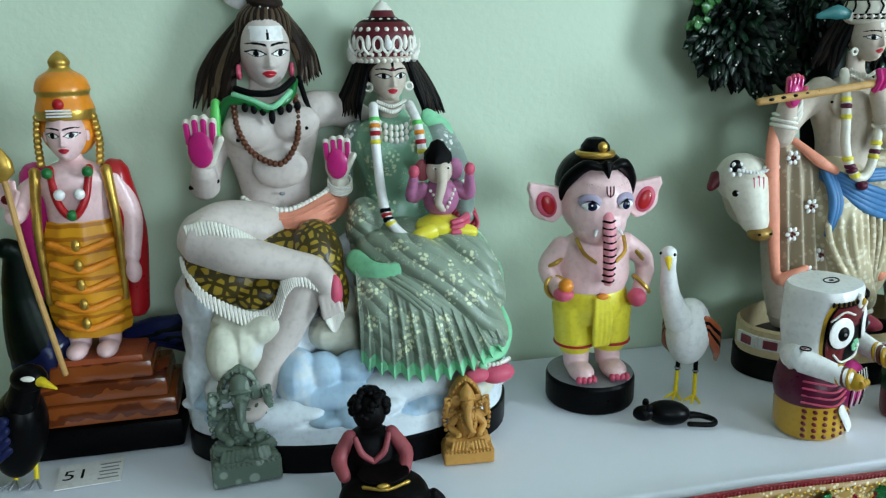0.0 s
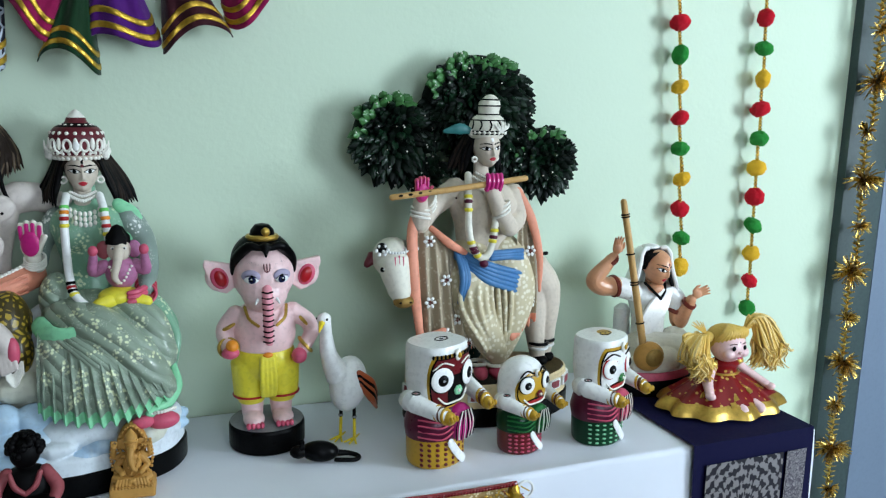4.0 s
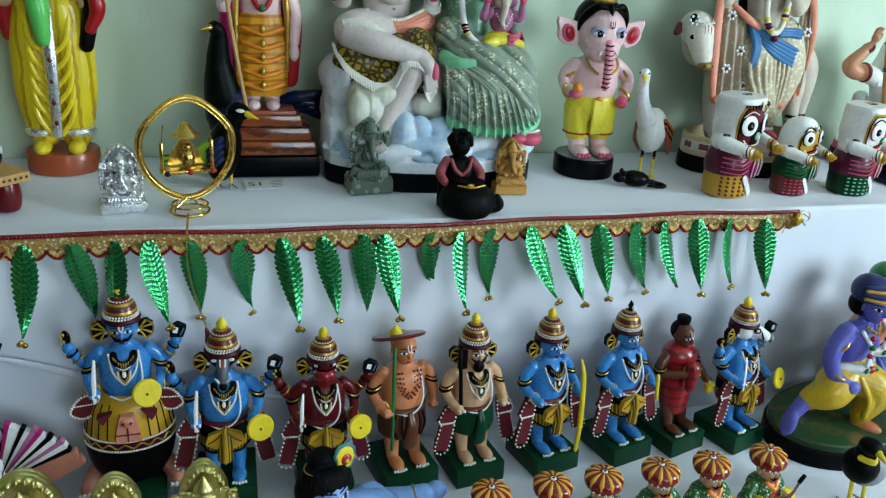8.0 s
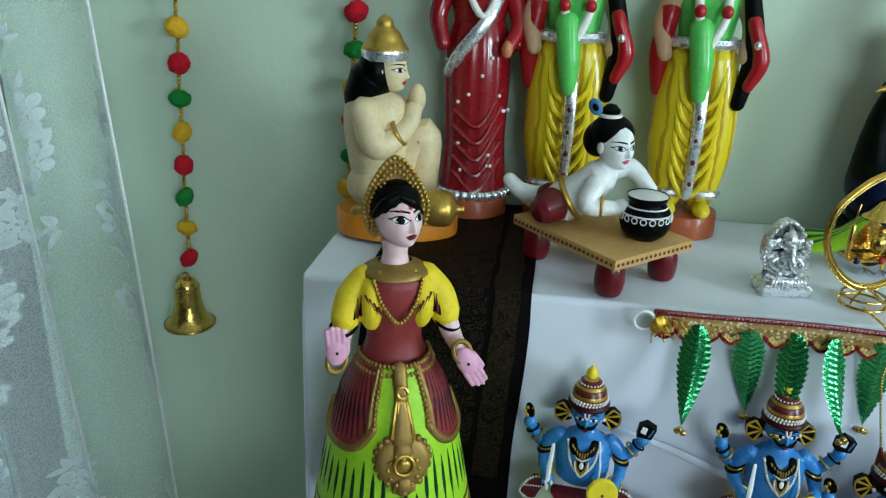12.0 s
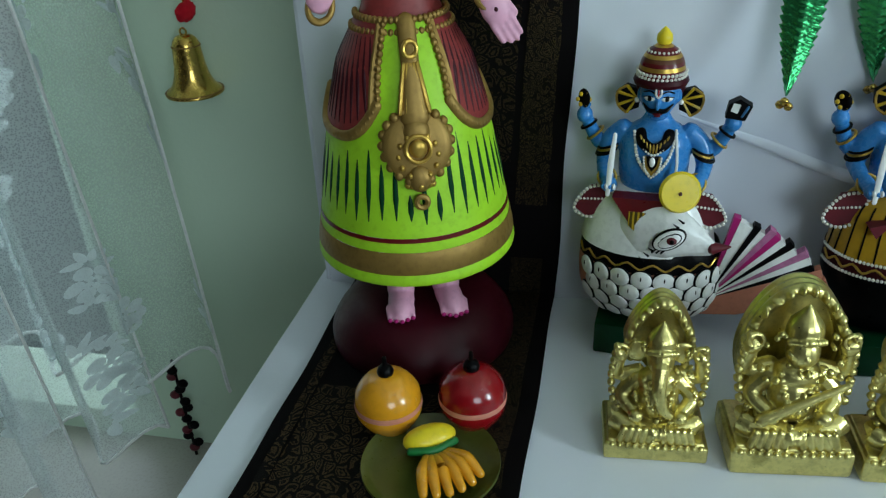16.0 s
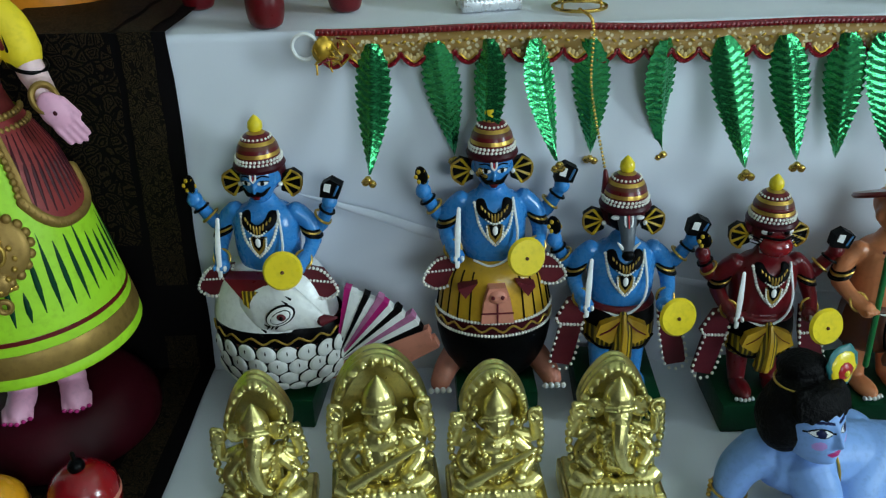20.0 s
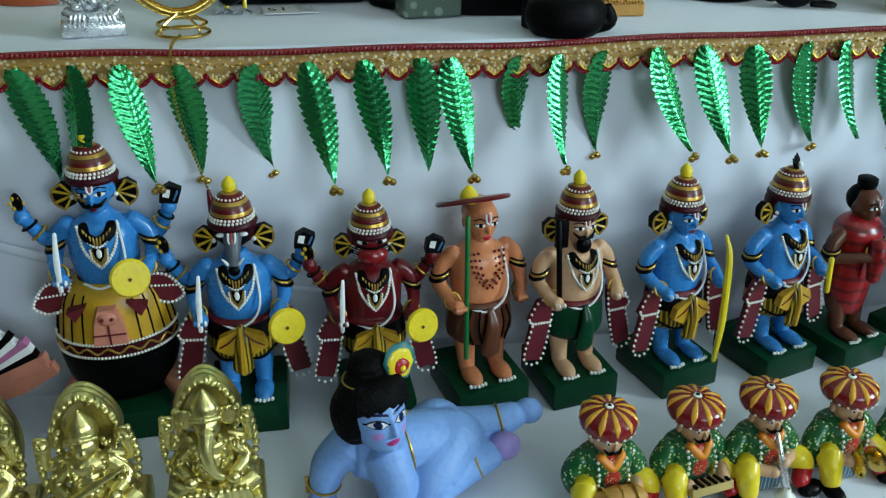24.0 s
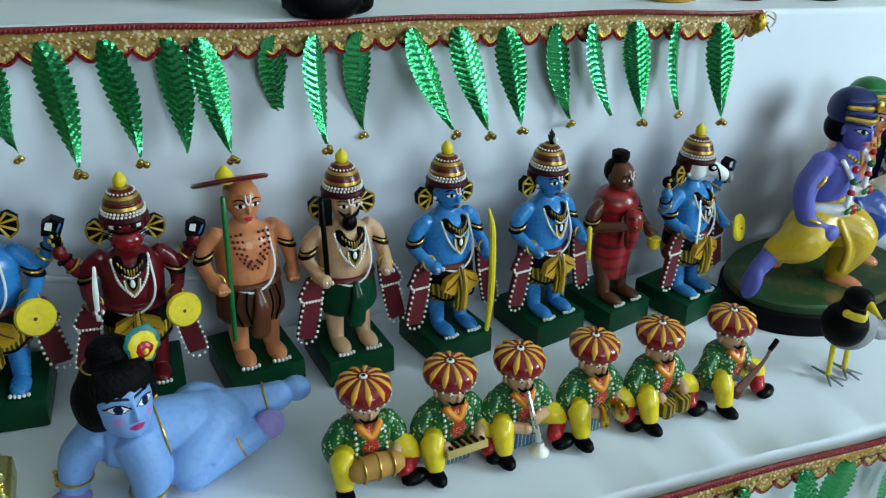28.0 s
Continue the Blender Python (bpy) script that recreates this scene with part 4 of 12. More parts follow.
def avatar(name, x, y, label, skin="blue", dhoti="black_gold", arms=2, body="legs", face="man", hat=True, feather=False, flaps=True, held="", turn=0, size=1.0, top=0.0):
    s = Sculpt()
    h = C[skin]
    z0 = 0.0
    s.box((0, 0, 0.0165), (0.082, 0.09, 0.033), C["green"], 0.08)
    if body == "legs":
        for k in (-1, 1):
            s.ell((k * 0.017, -0.022, 0.038), (0.0105, 0.019, 0.0075), h)
            for q in range(5):
                s.ell((k * 0.017 + (q - 2) * 0.0042, -0.0405 + 0.001 * abs(q - 2), 0.0362), (0.0021, 0.0026, 0.0022), C["white"])
            s.tube([(k * 0.017, -0.008, 0.038), (k * 0.0175, -0.003, 0.07), (k * 0.018, 0, 0.1)], [0.0085, 0.0115, 0.013], h)
        if dhoti == "robe":
            s.lathe([(0.024, 0.062), (0.029, 0.08), (0.031, 0.105), (0.028, 0.13), (0.031, 0.152), (0.034, 0.174), (0.025, 0.187), (0.012, 0.193)], C["red_fold"], sy=0.8, n=3)
        else:
            s.lathe([(0.030, 0.074), (0.036, 0.082), (0.0355, 0.1), (0.033, 0.115), (0.030, 0.122)], C[dhoti], sy=0.82, n=3, flute=14, depth=0.025)
            s.tube([(0, -0.031, 0.118), (0.001, -0.036, 0.1), (-0.001, -0.033, 0.072)], [0.004, 0.008, 0.011], C[dhoti], flat=0.45)
            if dhoti == "black_gold":
                s.lathe([(0.0363, 0.1), (0.0352, 0.112), (0.0325, 0.123)], C["soft_black"], sy=0.83)
                for k in (-1, 1):
                    s.plate([(k * 0.004, 0.117), (k * 0.022, 0.108), (k * 0.026, 0.096), (k * 0.012, 0.088), (k * 0.003, 0.094)][::k], -0.0345, -0.026, C["ochre"])
                    s.tube([(k * 0.004, -0.0352, 0.112), (k * 0.012, -0.0352, 0.104), (k * 0.022, -0.0345, 0.098)], 0.0009, C["dark_red"], seg=5, n=3)
                    s.tube([(k * 0.033, -0.014, 0.086), (k * 0.02, -0.029, 0.081), (0, -0.034, 0.084)], 0.0014, C["soft_black"], seg=6)
                s.tube([(0, -0.037, 0.12), (0.0005, -0.0405, 0.1), (0, -0.038, 0.07)], [0.002, 0.003, 0.004], C["ochre"], seg=6)
            s.ring((0, 0, 0.12), 0.0315, 0.0035, C["dark_red"] if flaps else C["brown"], sy=0.83)
    elif body == "fish":
        z0 = 0.045
        s.lathe([(0.03, 0.033), (0.052, 0.04), (0.066, 0.058), (0.069, 0.082), (0.067, 0.096)], C["pig"], c=(0.004, 0, 0), sx=1.0, sy=0.68, n=3)
        s.lathe([(0.0685, 0.094), (0.0675, 0.104), (0.064, 0.112)], C["black"], c=(0.004, 0, 0), sx=1.0, sy=0.69)
        s.lathe([(0.064, 0.11), (0.06, 0.128), (0.053, 0.148), (0.044, 0.16), (0.028, 0.167)], C["white"], c=(0.0, 0, 0), sx=1.0, sy=0.72, n=3)
        # rows of outlined scales below the belt
        for row in range(4):
            for k in range(9):
                a = radians(216 + k * 17 + (row % 2) * 8.5)
                rr, zz = (0.0695, 0.0695, 0.067, 0.06)[row], (0.0875, 0.0735, 0.060, 0.0475)[row]
                q = (0.004 + rr * math.cos(a), rr * 0.68 * math.sin(a), zz)
                tip = (0, 6, 20, 38)[row]
                s.ell(q, (0.0118, 0.003, 0.0105), C["black"], rz=math.degrees(a) + 90, rx=tip, seg=14, rings=8)
                s.ell((q[0] + 0.0014 * math.cos(a), q[1] + 0.0014 * math.sin(a), zz + 0.0003), (0.0104, 0.003, 0.0091), C["white"], rz=math.degrees(a) + 90, rx=tip, seg=14, rings=8)
                s.ell((q[0] + 0.0042 * math.cos(a), q[1] + 0.0042 * math.sin(a), zz + 0.003), (0.0007, 0.0007, 0.0024), C["black"])
        # fish head turned to the side, with a notched gill line, eye and beak
        s.tube([(-0.004, -0.034, 0.136), (0.024, -0.044, 0.138), (0.056, -0.05, 0.13)], [0.03, 0.026, 0.009], C["white"], flat=0.5)
        s.tube([(0.06, -0.051, 0.13), (0.075, -0.052, 0.1335)], [0.006, 0.001], C["maroon"], n=1)
        for k, (rx_, rz_) in enumerate(((0.0165, 0.0098), (0.0128, 0.0068))):
            s.ell((0.022 + k * 0.0006, -0.0568 - k * 0.0016, 0.137), (rx_, 0.003, rz_), C["black"], ry=-32)
            s.ell((0.022 + k * 0.0006, -0.0576 - k * 0.0016, 0.137), (rx_ - 0.0013, 0.003, rz_ - 0.0013), C["white"], ry=-32)
        s.ell((0.0245, -0.0625, 0.1385), (0.0046, 0.002, 0.0036), C["maroon"])
        s.ell((0.0248, -0.0643, 0.1387), 0.0022, C["black"])
        for k in range(3):
            s.tube([(0.008 + k * 0.004, -0.0565, 0.1225), (0.013 + k * 0.004, -0.058, 0.129)], 0.0009, C["black"], seg=6, n=1)
        for k in range(9):
            s.tube([(0.001 + k * 0.004, -0.0535 - 0.0002 * k, 0.112 + k * 0.0052), (-0.0035 + k * 0.004, -0.0535 - 0.0002 * k, 0.115 + k * 0.0052)], [0.0012, 0.0004], C["soft_black"], seg=5, n=1)
        # wavy gold line on the belt
        s.tube([(0.004 + 0.0685 * math.cos(radians(195 + k * 10)), 0.0473 * math.sin(radians(195 + k * 10)), 0.101 + 0.003 * (-1) ** k) for k in range(16)], 0.0011, C["gold"], seg=6, n=3)
        # striped tail fan running into plain pink
        for k in range(15):
            a0, a1 = radians(79 - k * 4.2), radians(79 - (k + 1) * 4.2)
            r = 0.086 + 0.022 * (k / 14) ** 1.6 + (0.003, 0, -0.002, 0.001, -0.003)[k % 5]
            o = [(0.06 + q * math.cos(a), 0.06 + q * math.sin(a)) for q, a in ((0.012, a0), (0.012, a1), (r, a1), (r, a0))]
            s.plate(o, -0.0215 - 0.0006 * (k % 2), -0.012, C[("magenta", "white", "white", "soft_black", "white", "mauve", "magenta", "white", "soft_black", "white", "mauve", "white", "soft_black", "pig", "pig")[k]])
        s.plate([(0.04, 0.04), (0.09, 0.046), (0.135, 0.062), (0.168, 0.082), (0.163, 0.092), (0.072, 0.072), (0.05, 0.066)], -0.0195, -0.01, C["pig"])
        # red and gold apron
        s.plate([(-0.032, 0.168), (0.024, 0.168), (-0.002, 0.124)], -0.046, -0.03, C["dark_red"])
        s.plate([(-0.016, 0.156), (0.008, 0.156), (0.01, 0.143), (-0.003, 0.131), (-0.016, 0.143)], -0.0475, -0.04, C["black_gold"])
    elif body == "tortoise":
        z0 = 0.05
        for k in (-1, 1):
            s.tube([(k * 0.036, 0.0, 0.058), (k * 0.05, -0.014, 0.045), (k * 0.058, -0.03, 0.037)], [0.014, 0.012, 0.01], C["pig"])
            for q in range(4):
                s.ell((k * 0.058 + (q - 1.5) * 0.006, -0.04, 0.036), 0.0032, C["white"])
        s.lathe([(0.016, 0.030), (0.038, 0.04), (0.052, 0.062), (0.058, 0.088), (0.058, 0.1)], C["black"], sy=0.8, n=3)
        s.lathe([(0.058, 0.098), (0.0575, 0.114)], C["wine"], sy=0.8)
        s.lathe([(0.057, 0.113), (0.054, 0.132), (0.05, 0.15), (0.043, 0.162), (0.03, 0.168)], C["ochre"], sy=0.8, n=3)
        for zz, rr in ((0.114, 0.0582), (0.1, 0.0585)):
            s.beads([(rr * math.cos(radians(180 + k * 9)), rr * 0.8 * math.sin(radians(180 + k * 9)), zz) for k in range(21)], 50, 0.0016, C["pearl"])
        s.tube([(0.0588 * math.cos(radians(185 + k * 10)), 0.0471 * math.sin(radians(185 + k * 10)), 0.107 + 0.003 * (-1) ** k) for k in range(18)], 0.0012, C["gold"], seg=6, n=3)
        # pink face of the tortoise between dark pleats
        s.plate([(-0.016, 0.116), (0.016, 0.116), (0.013, 0.138), (0.008, 0.153), (-0.008, 0.153), (-0.013, 0.138)], -0.0495, -0.034, C["pig"])
        s.ell((0.0, -0.047, 0.144), (0.010, 0.006, 0.008), C["pig"])
        for k in range(13):
            a = radians(186 + k * 14)
            if abs(k - 6) > 1:
                s.tube([(0.0573 * math.cos(a), 0.0458 * math.sin(a), 0.115), (0.0505 * math.cos(a), 0.0405 * math.sin(a), 0.15), (0.044 * math.cos(a), 0.0352 * math.sin(a), 0.161)], 0.0009, C["soft_black"], seg=5, n=2)
        for k in (-1, 1):
            s.ell((k * 0.0045, -0.0525, 0.145), 0.002, C["dark_red"])
            s.plate([(k * 0.018, 0.156), (k * 0.037, 0.15), (k * 0.03, 0.14)][::-k], -0.043, -0.03, C["maroon"])
        s.tube([(-0.015, -0.05, 0.127), (0, -0.0502, 0.127), (0.015, -0.05, 0.127)], 0.0009, C["maroon"], seg=6)
        s.tube([(0, -0.0502, 0.138), (0, -0.0502, 0.117)], 0.0009, C["maroon"], seg=6)
    zt = 0.115 + z0
    if dhoti != "robe":
        s.lathe([(0.027, zt), (0.0315, zt + 0.014), (0.0325, zt + 0.032), (0.0318, zt + 0.048), (0.0265, zt + 0.059), (0.016, zt + 0.066), (0.0105, zt + 0.074)], h, sy=0.8, n=3)
        s.tube([(0.018, -0.017, zt + 0.064), (0.0215, -0.0255, zt + 0.03), (0.014, -0.029, zt + 0.01), (-0.004, -0.0295, zt + 0.001), (-0.02, -0.022, zt + 0.004)], 0.0013, C["white"], seg=6)
    if dhoti == "brown":
        for row in range(3):
            w = 0.019 - row * 0.005
            s.beads([(-w, -0.019, zt + 0.062), (-w * 0.8, -0.0265, zt + 0.042), (0, -0.028, zt + 0.026 + row * 0.004), (w * 0.8, -0.0265, zt + 0.042), (w, -0.019, zt + 0.062)], 16 - 3 * row, 0.0016, C["dark_red"])
        for k in (-1, 1):
            s.tube([(k * 0.012, -0.031, 0.118), (k * 0.014, -0.033, 0.1), (k * 0.009, -0.033, 0.082), (0, -0.034, 0.078)], 0.0012, C["black"], seg=6)
            s.tube([(k * 0.02, -0.026, 0.118), (k * 0.024, -0.027, 0.1), (k * 0.018, -0.027, 0.079)], 0.0012, C["black"], seg=6)
    elif dhoti != "robe":
        chest_jewels(s, zt + 0.0585, -0.0245, 0.0185)
    # side flaps of the sash, edged with pearls
    if flaps:
        for k in (-1, 1):
            if body == "legs":
                o = [(k * 0.034, 0.13), (k * 0.052, 0.127), (k * 0.064, 0.104), (k * 0.059, 0.1), (k * 0.068, 0.057), (k * 0.048, 0.053), (k * 0.037, 0.1)]
            else:
                o = [(k * 0.032, zt + 0.008), (k * 0.056, zt + 0.004), (k * 0.07, zt - 0.017), (k * 0.058, zt - 0.026), (k * 0.042, zt - 0.02)]
                s.beads([(k * 0.037, -0.0195, zt - 0.006), (k * 0.064, -0.0195, zt - 0.008)], 9, 0.0013, C["pearl"])
            s.plate(o if k > 0 else o[::-1], -0.019, -0.012, C["maroon"])
            if body == "legs":
                s.beads([(k * 0.038, -0.0195, 0.1), (k * 0.059, -0.0195, 0.101)], 7, 0.0017, C["pearl"])
            s.beads([(a, -0.0195, b) for a, b in o] + [(o[0][0], -0.0195, o[0][1])], 30, 0.0017, C["pearl"])
    # arms
    zs = zt + 0.058
    for k in (-1, 1):
        if dhoti == "robe" and k < 0:
            hand = (-0.006, -0.038, zs - 0.022)
        else:
            hand = (k * 0.037, -0.033, zs - 0.043) if not (held == "umbrella" and k > 0) else (k * 0.047, -0.004, zs - 0.062)
        el = (k * 0.046, 0.0, zs - 0.03)
        s.tube([(k * 0.029, 0, zs), (k * 0.04, 0.002, zs - 0.012), el], [0.0088, 0.0092, 0.008], h)
        s.tube([el, ((el[0] + hand[0]) / 2 + k * 0.002, (el[1] + hand[1]) / 2, (el[2] + hand[2]) / 2), hand], [0.008, 0.007, 0.0064], h)
        s.ell(hand, (0.0078, 0.0078, 0.0078), h)
        for q in range(4):
            s.ell((hand[0] + (q - 1.5) * 0.0034, hand[1] - 0.0075, hand[2] + 0.001), (0.0019, 0.003, 0.0028), h if dhoti in ("robe", "brown") else C["white"] if q % 2 else h)
        s.ring((k * 0.043, 0.001, zs - 0.02), 0.0098, 0.0013, C["gold"], ry=k * 18)
        for q in (0.0175, 0.0225, 0.0245):
            s.ring((k * (0.0425 + (q - 0.0175) * 0.3), 0.001, zs - q), 0.0099, 0.0011, C["black"], ry=k * 18)
        s.ring((hand[0] + k * 0.003, hand[1] + 0.009, hand[2] + 0.003), 0.0082, 0.0013, C["gold"], rx=65)
        if arms == 4:
            up = (k * 0.066, -0.006, zs + 0.012)
            s.tube([(k * 0.031, 0.008, zs - 0.008), (k * 0.05, 0.008, zs - 0.02), up], [0.0075, 0.0075, 0.0058], h)
            s.ring((k * 0.056, 0.002, zs - 0.008), 0.0088, 0.0013, C["gold"], ry=k * 40)
            s.ell(up, 0.0078, h)
            for q in range(3):
                s.tube([up, (up[0] + (q - 1) * 0.004, up[1] - 0.003, up[2] + 0.011)], 0.0022, h, seg=6, n=1)
            s.ring((k * 0.062, -0.003, zs + 0.002), 0.0074, 0.0013, C["black"], ry=k * 30)
            if k < 0:
                s.ell((up[0] - 0.001, up[1] - 0.002, up[2] + 0.016), (0.0088, 0.0035, 0.0088), C["soft_black"], rz=-50)
                for q in range(6):
                    s.ell((up[0] - 0.001 + 0.0055 * math.cos(q * 1.047), up[1] - 0.0055, up[2] + 0.016 + 0.0055 * math.sin(q * 1.047)), (0.0022, 0.0018, 0.0022), C["mustard"], rz=-50)
            else:
                s.plate([(up[0] - 0.008, up[2] + 0.006), (up[0] + 0.009, up[2] + 0.004), (up[0] + 0.014, up[2] + 0.017), (up[0] + 0.003, up[2] + 0.023), (up[0] - 0.006, up[2] + 0.018)], up[1] - 0.006, up[1] + 0.006, C["soft_black"])
                s.plate([(up[0] - 0.004, up[2] + 0.0125), (up[0] + 0.002, up[2] + 0.0105), (up[0] + 0.004, up[2] + 0.0185), (up[0] - 0.002, up[2] + 0.0195)], up[1] - 0.0068, up[1], C["white"])
                s.tube([(up[0] + 0.006, up[1] - 0.0065, up[2] + 0.008), (up[0] + 0.0105, up[1] - 0.0065, up[2] + 0.017)], 0.0011, C["sky"], seg=5, n=1)
    zh = zs + 0.0335
    # head
    if face in ("man", "beard", "plain"):
        toy_head(s, (0, -0.003, zh), 0.0212, h, brow="black", eye=1.2, lips="dark_red" if skin == "blue" else "lips")
        for k in (-1, 1):
            s.tube([(k * 0.0024, -0.0222, zh + 0.0125), (k * 0.0022, -0.0235, zh + 0.006), (0, -0.0238, zh + 0.003)], 0.001, C["white"], seg=6, n=3)
        s.tube([(0, -0.0222, zh + 0.012), (0, -0.0238, zh + 0.005)], 0.0008, C["red"], seg=5, n=1)
        if skin != "brown_skin" and hat and not feather and body != "legs" or face == "beard":
            for k in (-1, 1):
                s.tube([(0, -0.0215, zh - 0.009), (k * 0.0068, -0.0208, zh - 0.0095), (k * 0.013, -0.0162, zh - 0.0045)], [0.0022, 0.0021, 0.0007], C["black"], seg=7)
        if face == "beard":
            s.ell((0, -0.0175, zh - 0.0195), (0.009, 0.0065, 0.0102), C["black"])
    elif face == "boar":
        old, s.m = s.m, s.m @ pose(0, 0, zh) @ Matrix.Scale(0.86, 4) @ pose(0, 0, -zh)
        s.ell((0, -0.002, zh + 0.004), (0.019, 0.021, 0.021), C["soft_black"])
        s.tube([(0, -0.016, zh + 0.006), (0, -0.028, zh - 0.008), (0, -0.034, zh - 0.026)], [0.0115, 0.0085, 0.0065], C["slate"])
        s.ell((0, -0.0385, zh - 0.029), (0.007, 0.004, 0.0065), C["black"])
        for k in (-1, 1):
            s.tube([(k * 0.0036, -0.0245, zh + 0.014), (k * 0.0036, -0.03, zh + 0.003), (0, -0.033, zh - 0.003)], 0.0014, C["white"], seg=6, n=3)
        s.tube([(0, -0.026, zh + 0.013), (0, -0.0325, zh)], 0.0013, C["red"], seg=5, n=1)
        for k in (-1, 1):
            s.ell((k * 0.013, -0.021, zh + 0.007), (0.005, 0.003, 0.0026), C["white"])
            s.tube([(k * 0.006, -0.036, zh - 0.022), (k * 0.012, -0.038, zh - 0.014)], [0.0022, 0.0008], C["white"], seg=6, n=1)
        s.m = old
    elif face == "lion":
        old, s.m = s.m, s.m @ pose(0, 0, zh) @ Matrix.Scale(0.86, 4) @ pose(0, 0, -zh)
        s.ell((0, -0.002, zh + 0.002), (0.0225, 0.021, 0.021), C["dark_red"])
        s.ell((0, -0.022, zh - 0.010), (0.019, 0.014, 0.013), C["hat_red"])
        s.tube([(-0.018, -0.0215, zh + 0.0015), (0, -0.034, zh + 0.003), (0.018, -0.0215, zh + 0.0015)], 0.0016, C["black"], seg=6)
        s.ell((0, -0.0305, zh - 0.008), (0.006, 0.003, 0.0055), C["black"])
        for k in (-1, 1):
            s.ell((k * 0.010, -0.0205, zh + 0.0085), (0.0085, 0.003, 0.005), C["white"], ry=k * 15)
            for q in range(3):
                s.tube([(k * 0.016, -0.022, zh - 0.003 - q * 0.003), (k * 0.029, -0.018, zh + 0.002 - q * 0.004)], [0.001, 0.0004], C["black"], seg=5, n=1)
            s.ell((k * 0.0095, -0.0235, zh + 0.0065), (0.0035, 0.0015, 0.003), C["black"])
            s.tube([(0, -0.031, zh - 0.017), (k * 0.011, -0.027, zh - 0.017), (k * 0.017, -0.02, zh - 0.01)], 0.0012, C["red"], seg=6)
            s.ell((k * 0.017, -0.02, zh - 0.004), 0.0024, C["white"])
            s.ell((k * 0.015, -0.02, zh - 0.017), 0.0024, C["white"])
            s.ell((k * 0.024, 0, zh + 0.006), (0.005, 0.006, 0.009), C["maroon"])
        s.ell((0, -0.022, zh + 0.012), (0.004, 0.003, 0.005), C["white"])
        s.m = old
    elif face == "horse":
        old, s.m = s.m, s.m @ pose(0, 0, zh, 0, 0, 48) @ Matrix.Scale(0.88, 4) @ pose(0, 0, -zh)
        s.ell((0, 0, zh), (0.0175, 0.021, 0.021), C["white"])
        s.tube([(0, -0.012, zh + 0.004), (0, -0.03, zh - 0.003), (0, -0.043, zh - 0.010)], [0.014, 0.0115, 0.0105], C["white"])
        s.ell((0, -0.0525, zh - 0.0125), (0.009, 0.006, 0.009), C["grey"])
        for k in (-1, 1):
            s.ell((k * 0.0125, -0.022, zh + 0.005), (0.003, 0.008, 0.0065), C["black"])
            s.ell((k * 0.0145, -0.023, zh + 0.0055), (0.002, 0.004, 0.003), C["white"])
            s.tube([(k * 0.006, 0.0, zh + 0.018), (k * 0.014, -0.012, zh + 0.03)], [0.004, 0.001], C["white"], seg=7, n=1)
        s.ring((0, -0.034, zh - 0.006), 0.0125, 0.0016, C["black"], rx=72)
        s.m = old
    # hair and earrings
    if hat:
        for k in (-1, 1):
            fan = [(k * 0.017, zh + 0.001), (k * 0.03, zh + 0.005), (k * 0.038, zh - 0.001), (k * 0.037, zh - 0.013), (k * 0.029, zh - 0.02), (k * 0.018, zh - 0.015)]
            s.plate(fan[::k], 0.002, 0.011, C["soft_black"])
            s.tube([(a, 0.001, b) for a, b in fan[1:5]], 0.0012, C["gold"], seg=6, n=3)
            for q in range(1, 5):
                s.tube([(k * 0.02, 0.0015, zh - 0.006), (fan[q][0] * 0.97, 0.001, fan[q][1] * 0.97 + zh * 0.03)], [0.0008, 0.0016], C["mustard"], seg=5, n=1)
            s.ell((k * 0.0195, -0.004, zh - 0.006), 0.0024, C["pearl"])
        s.ell((0, 0.0085, zh + 0.002), (0.0222, 0.0175, 0.0195), C["wine"])
        crown(s, zh + 0.0145 + top, 0.0208, not feather, feather)
    elif held == "umbrella":
        s.ell((0, 0.005, zh + 0.006), (0.0168, 0.016, 0.0165), h)
    else:
        s.ell((0, 0.005, zh + 0.0055), (0.0178, 0.0165, 0.0182), C["soft_black"])
        s.lathe([(0.0095, zh + 0.02), (0.012, zh + 0.026), (0.012, zh + 0.033), (0.0085, zh + 0.035), (0, zh + 0.035)], C["soft_black"], seg=16)
    # what they hold
    if held in ("disc", "sword_disc"):
        k = len(s.v)
        s.lathe([(0, -0.003), (0.0165, -0.003), (0.0185, 0), (0.0165, 0.003), (0, 0.003)], C["yellow"], seg=28)
        dx, dz = (0.047, -0.046) if body == "legs" else (0.027, -0.038)
        m = pose(dx, -0.05, zs + dz, 78, 0, 12)
        s.v[k:] = [tuple(m @ Vector(q)) for q in s.v[k:]]
        s.ell((dx + 0.0005, -0.0535, zs + dz), 0.0018, C["brown"])
    if held in ("sword", "sword_disc"):
        s.tube([(-0.037, -0.041, zs - 0.05), (-0.036, -0.04, zs - 0.02), (-0.034, -0.036, zs + 0.006)], [0.0022, 0.003, 0.0018], C["white"], flat=0.5, seg=7)
    if held == "umbrella":
        s.tube([(-0.030, -0.036, 0.072), (-0.028, -0.036, zh + 0.02)], 0.0027, C["leaf"], seg=8, n=1)
        old, s.m = s.m, s.m @ pose(-0.014, -0.016, zh + 0.026, -24, 0, 0)
        s.lathe([(0.0, 0), (0.036, -0.001), (0.038, 0.0012), (0.036, 0.0035), (0.006, 0.0045)], C["dark_red"], seg=30)
        s.m = old
        s.lathe([(0.0085, 0.005), (0.0095, 0.01), (0.008, 0.014), (0.004, 0.019), (0, 0.022)], C["yellow"], c=(-0.02, -0.02, zh + 0.024), seg=16)
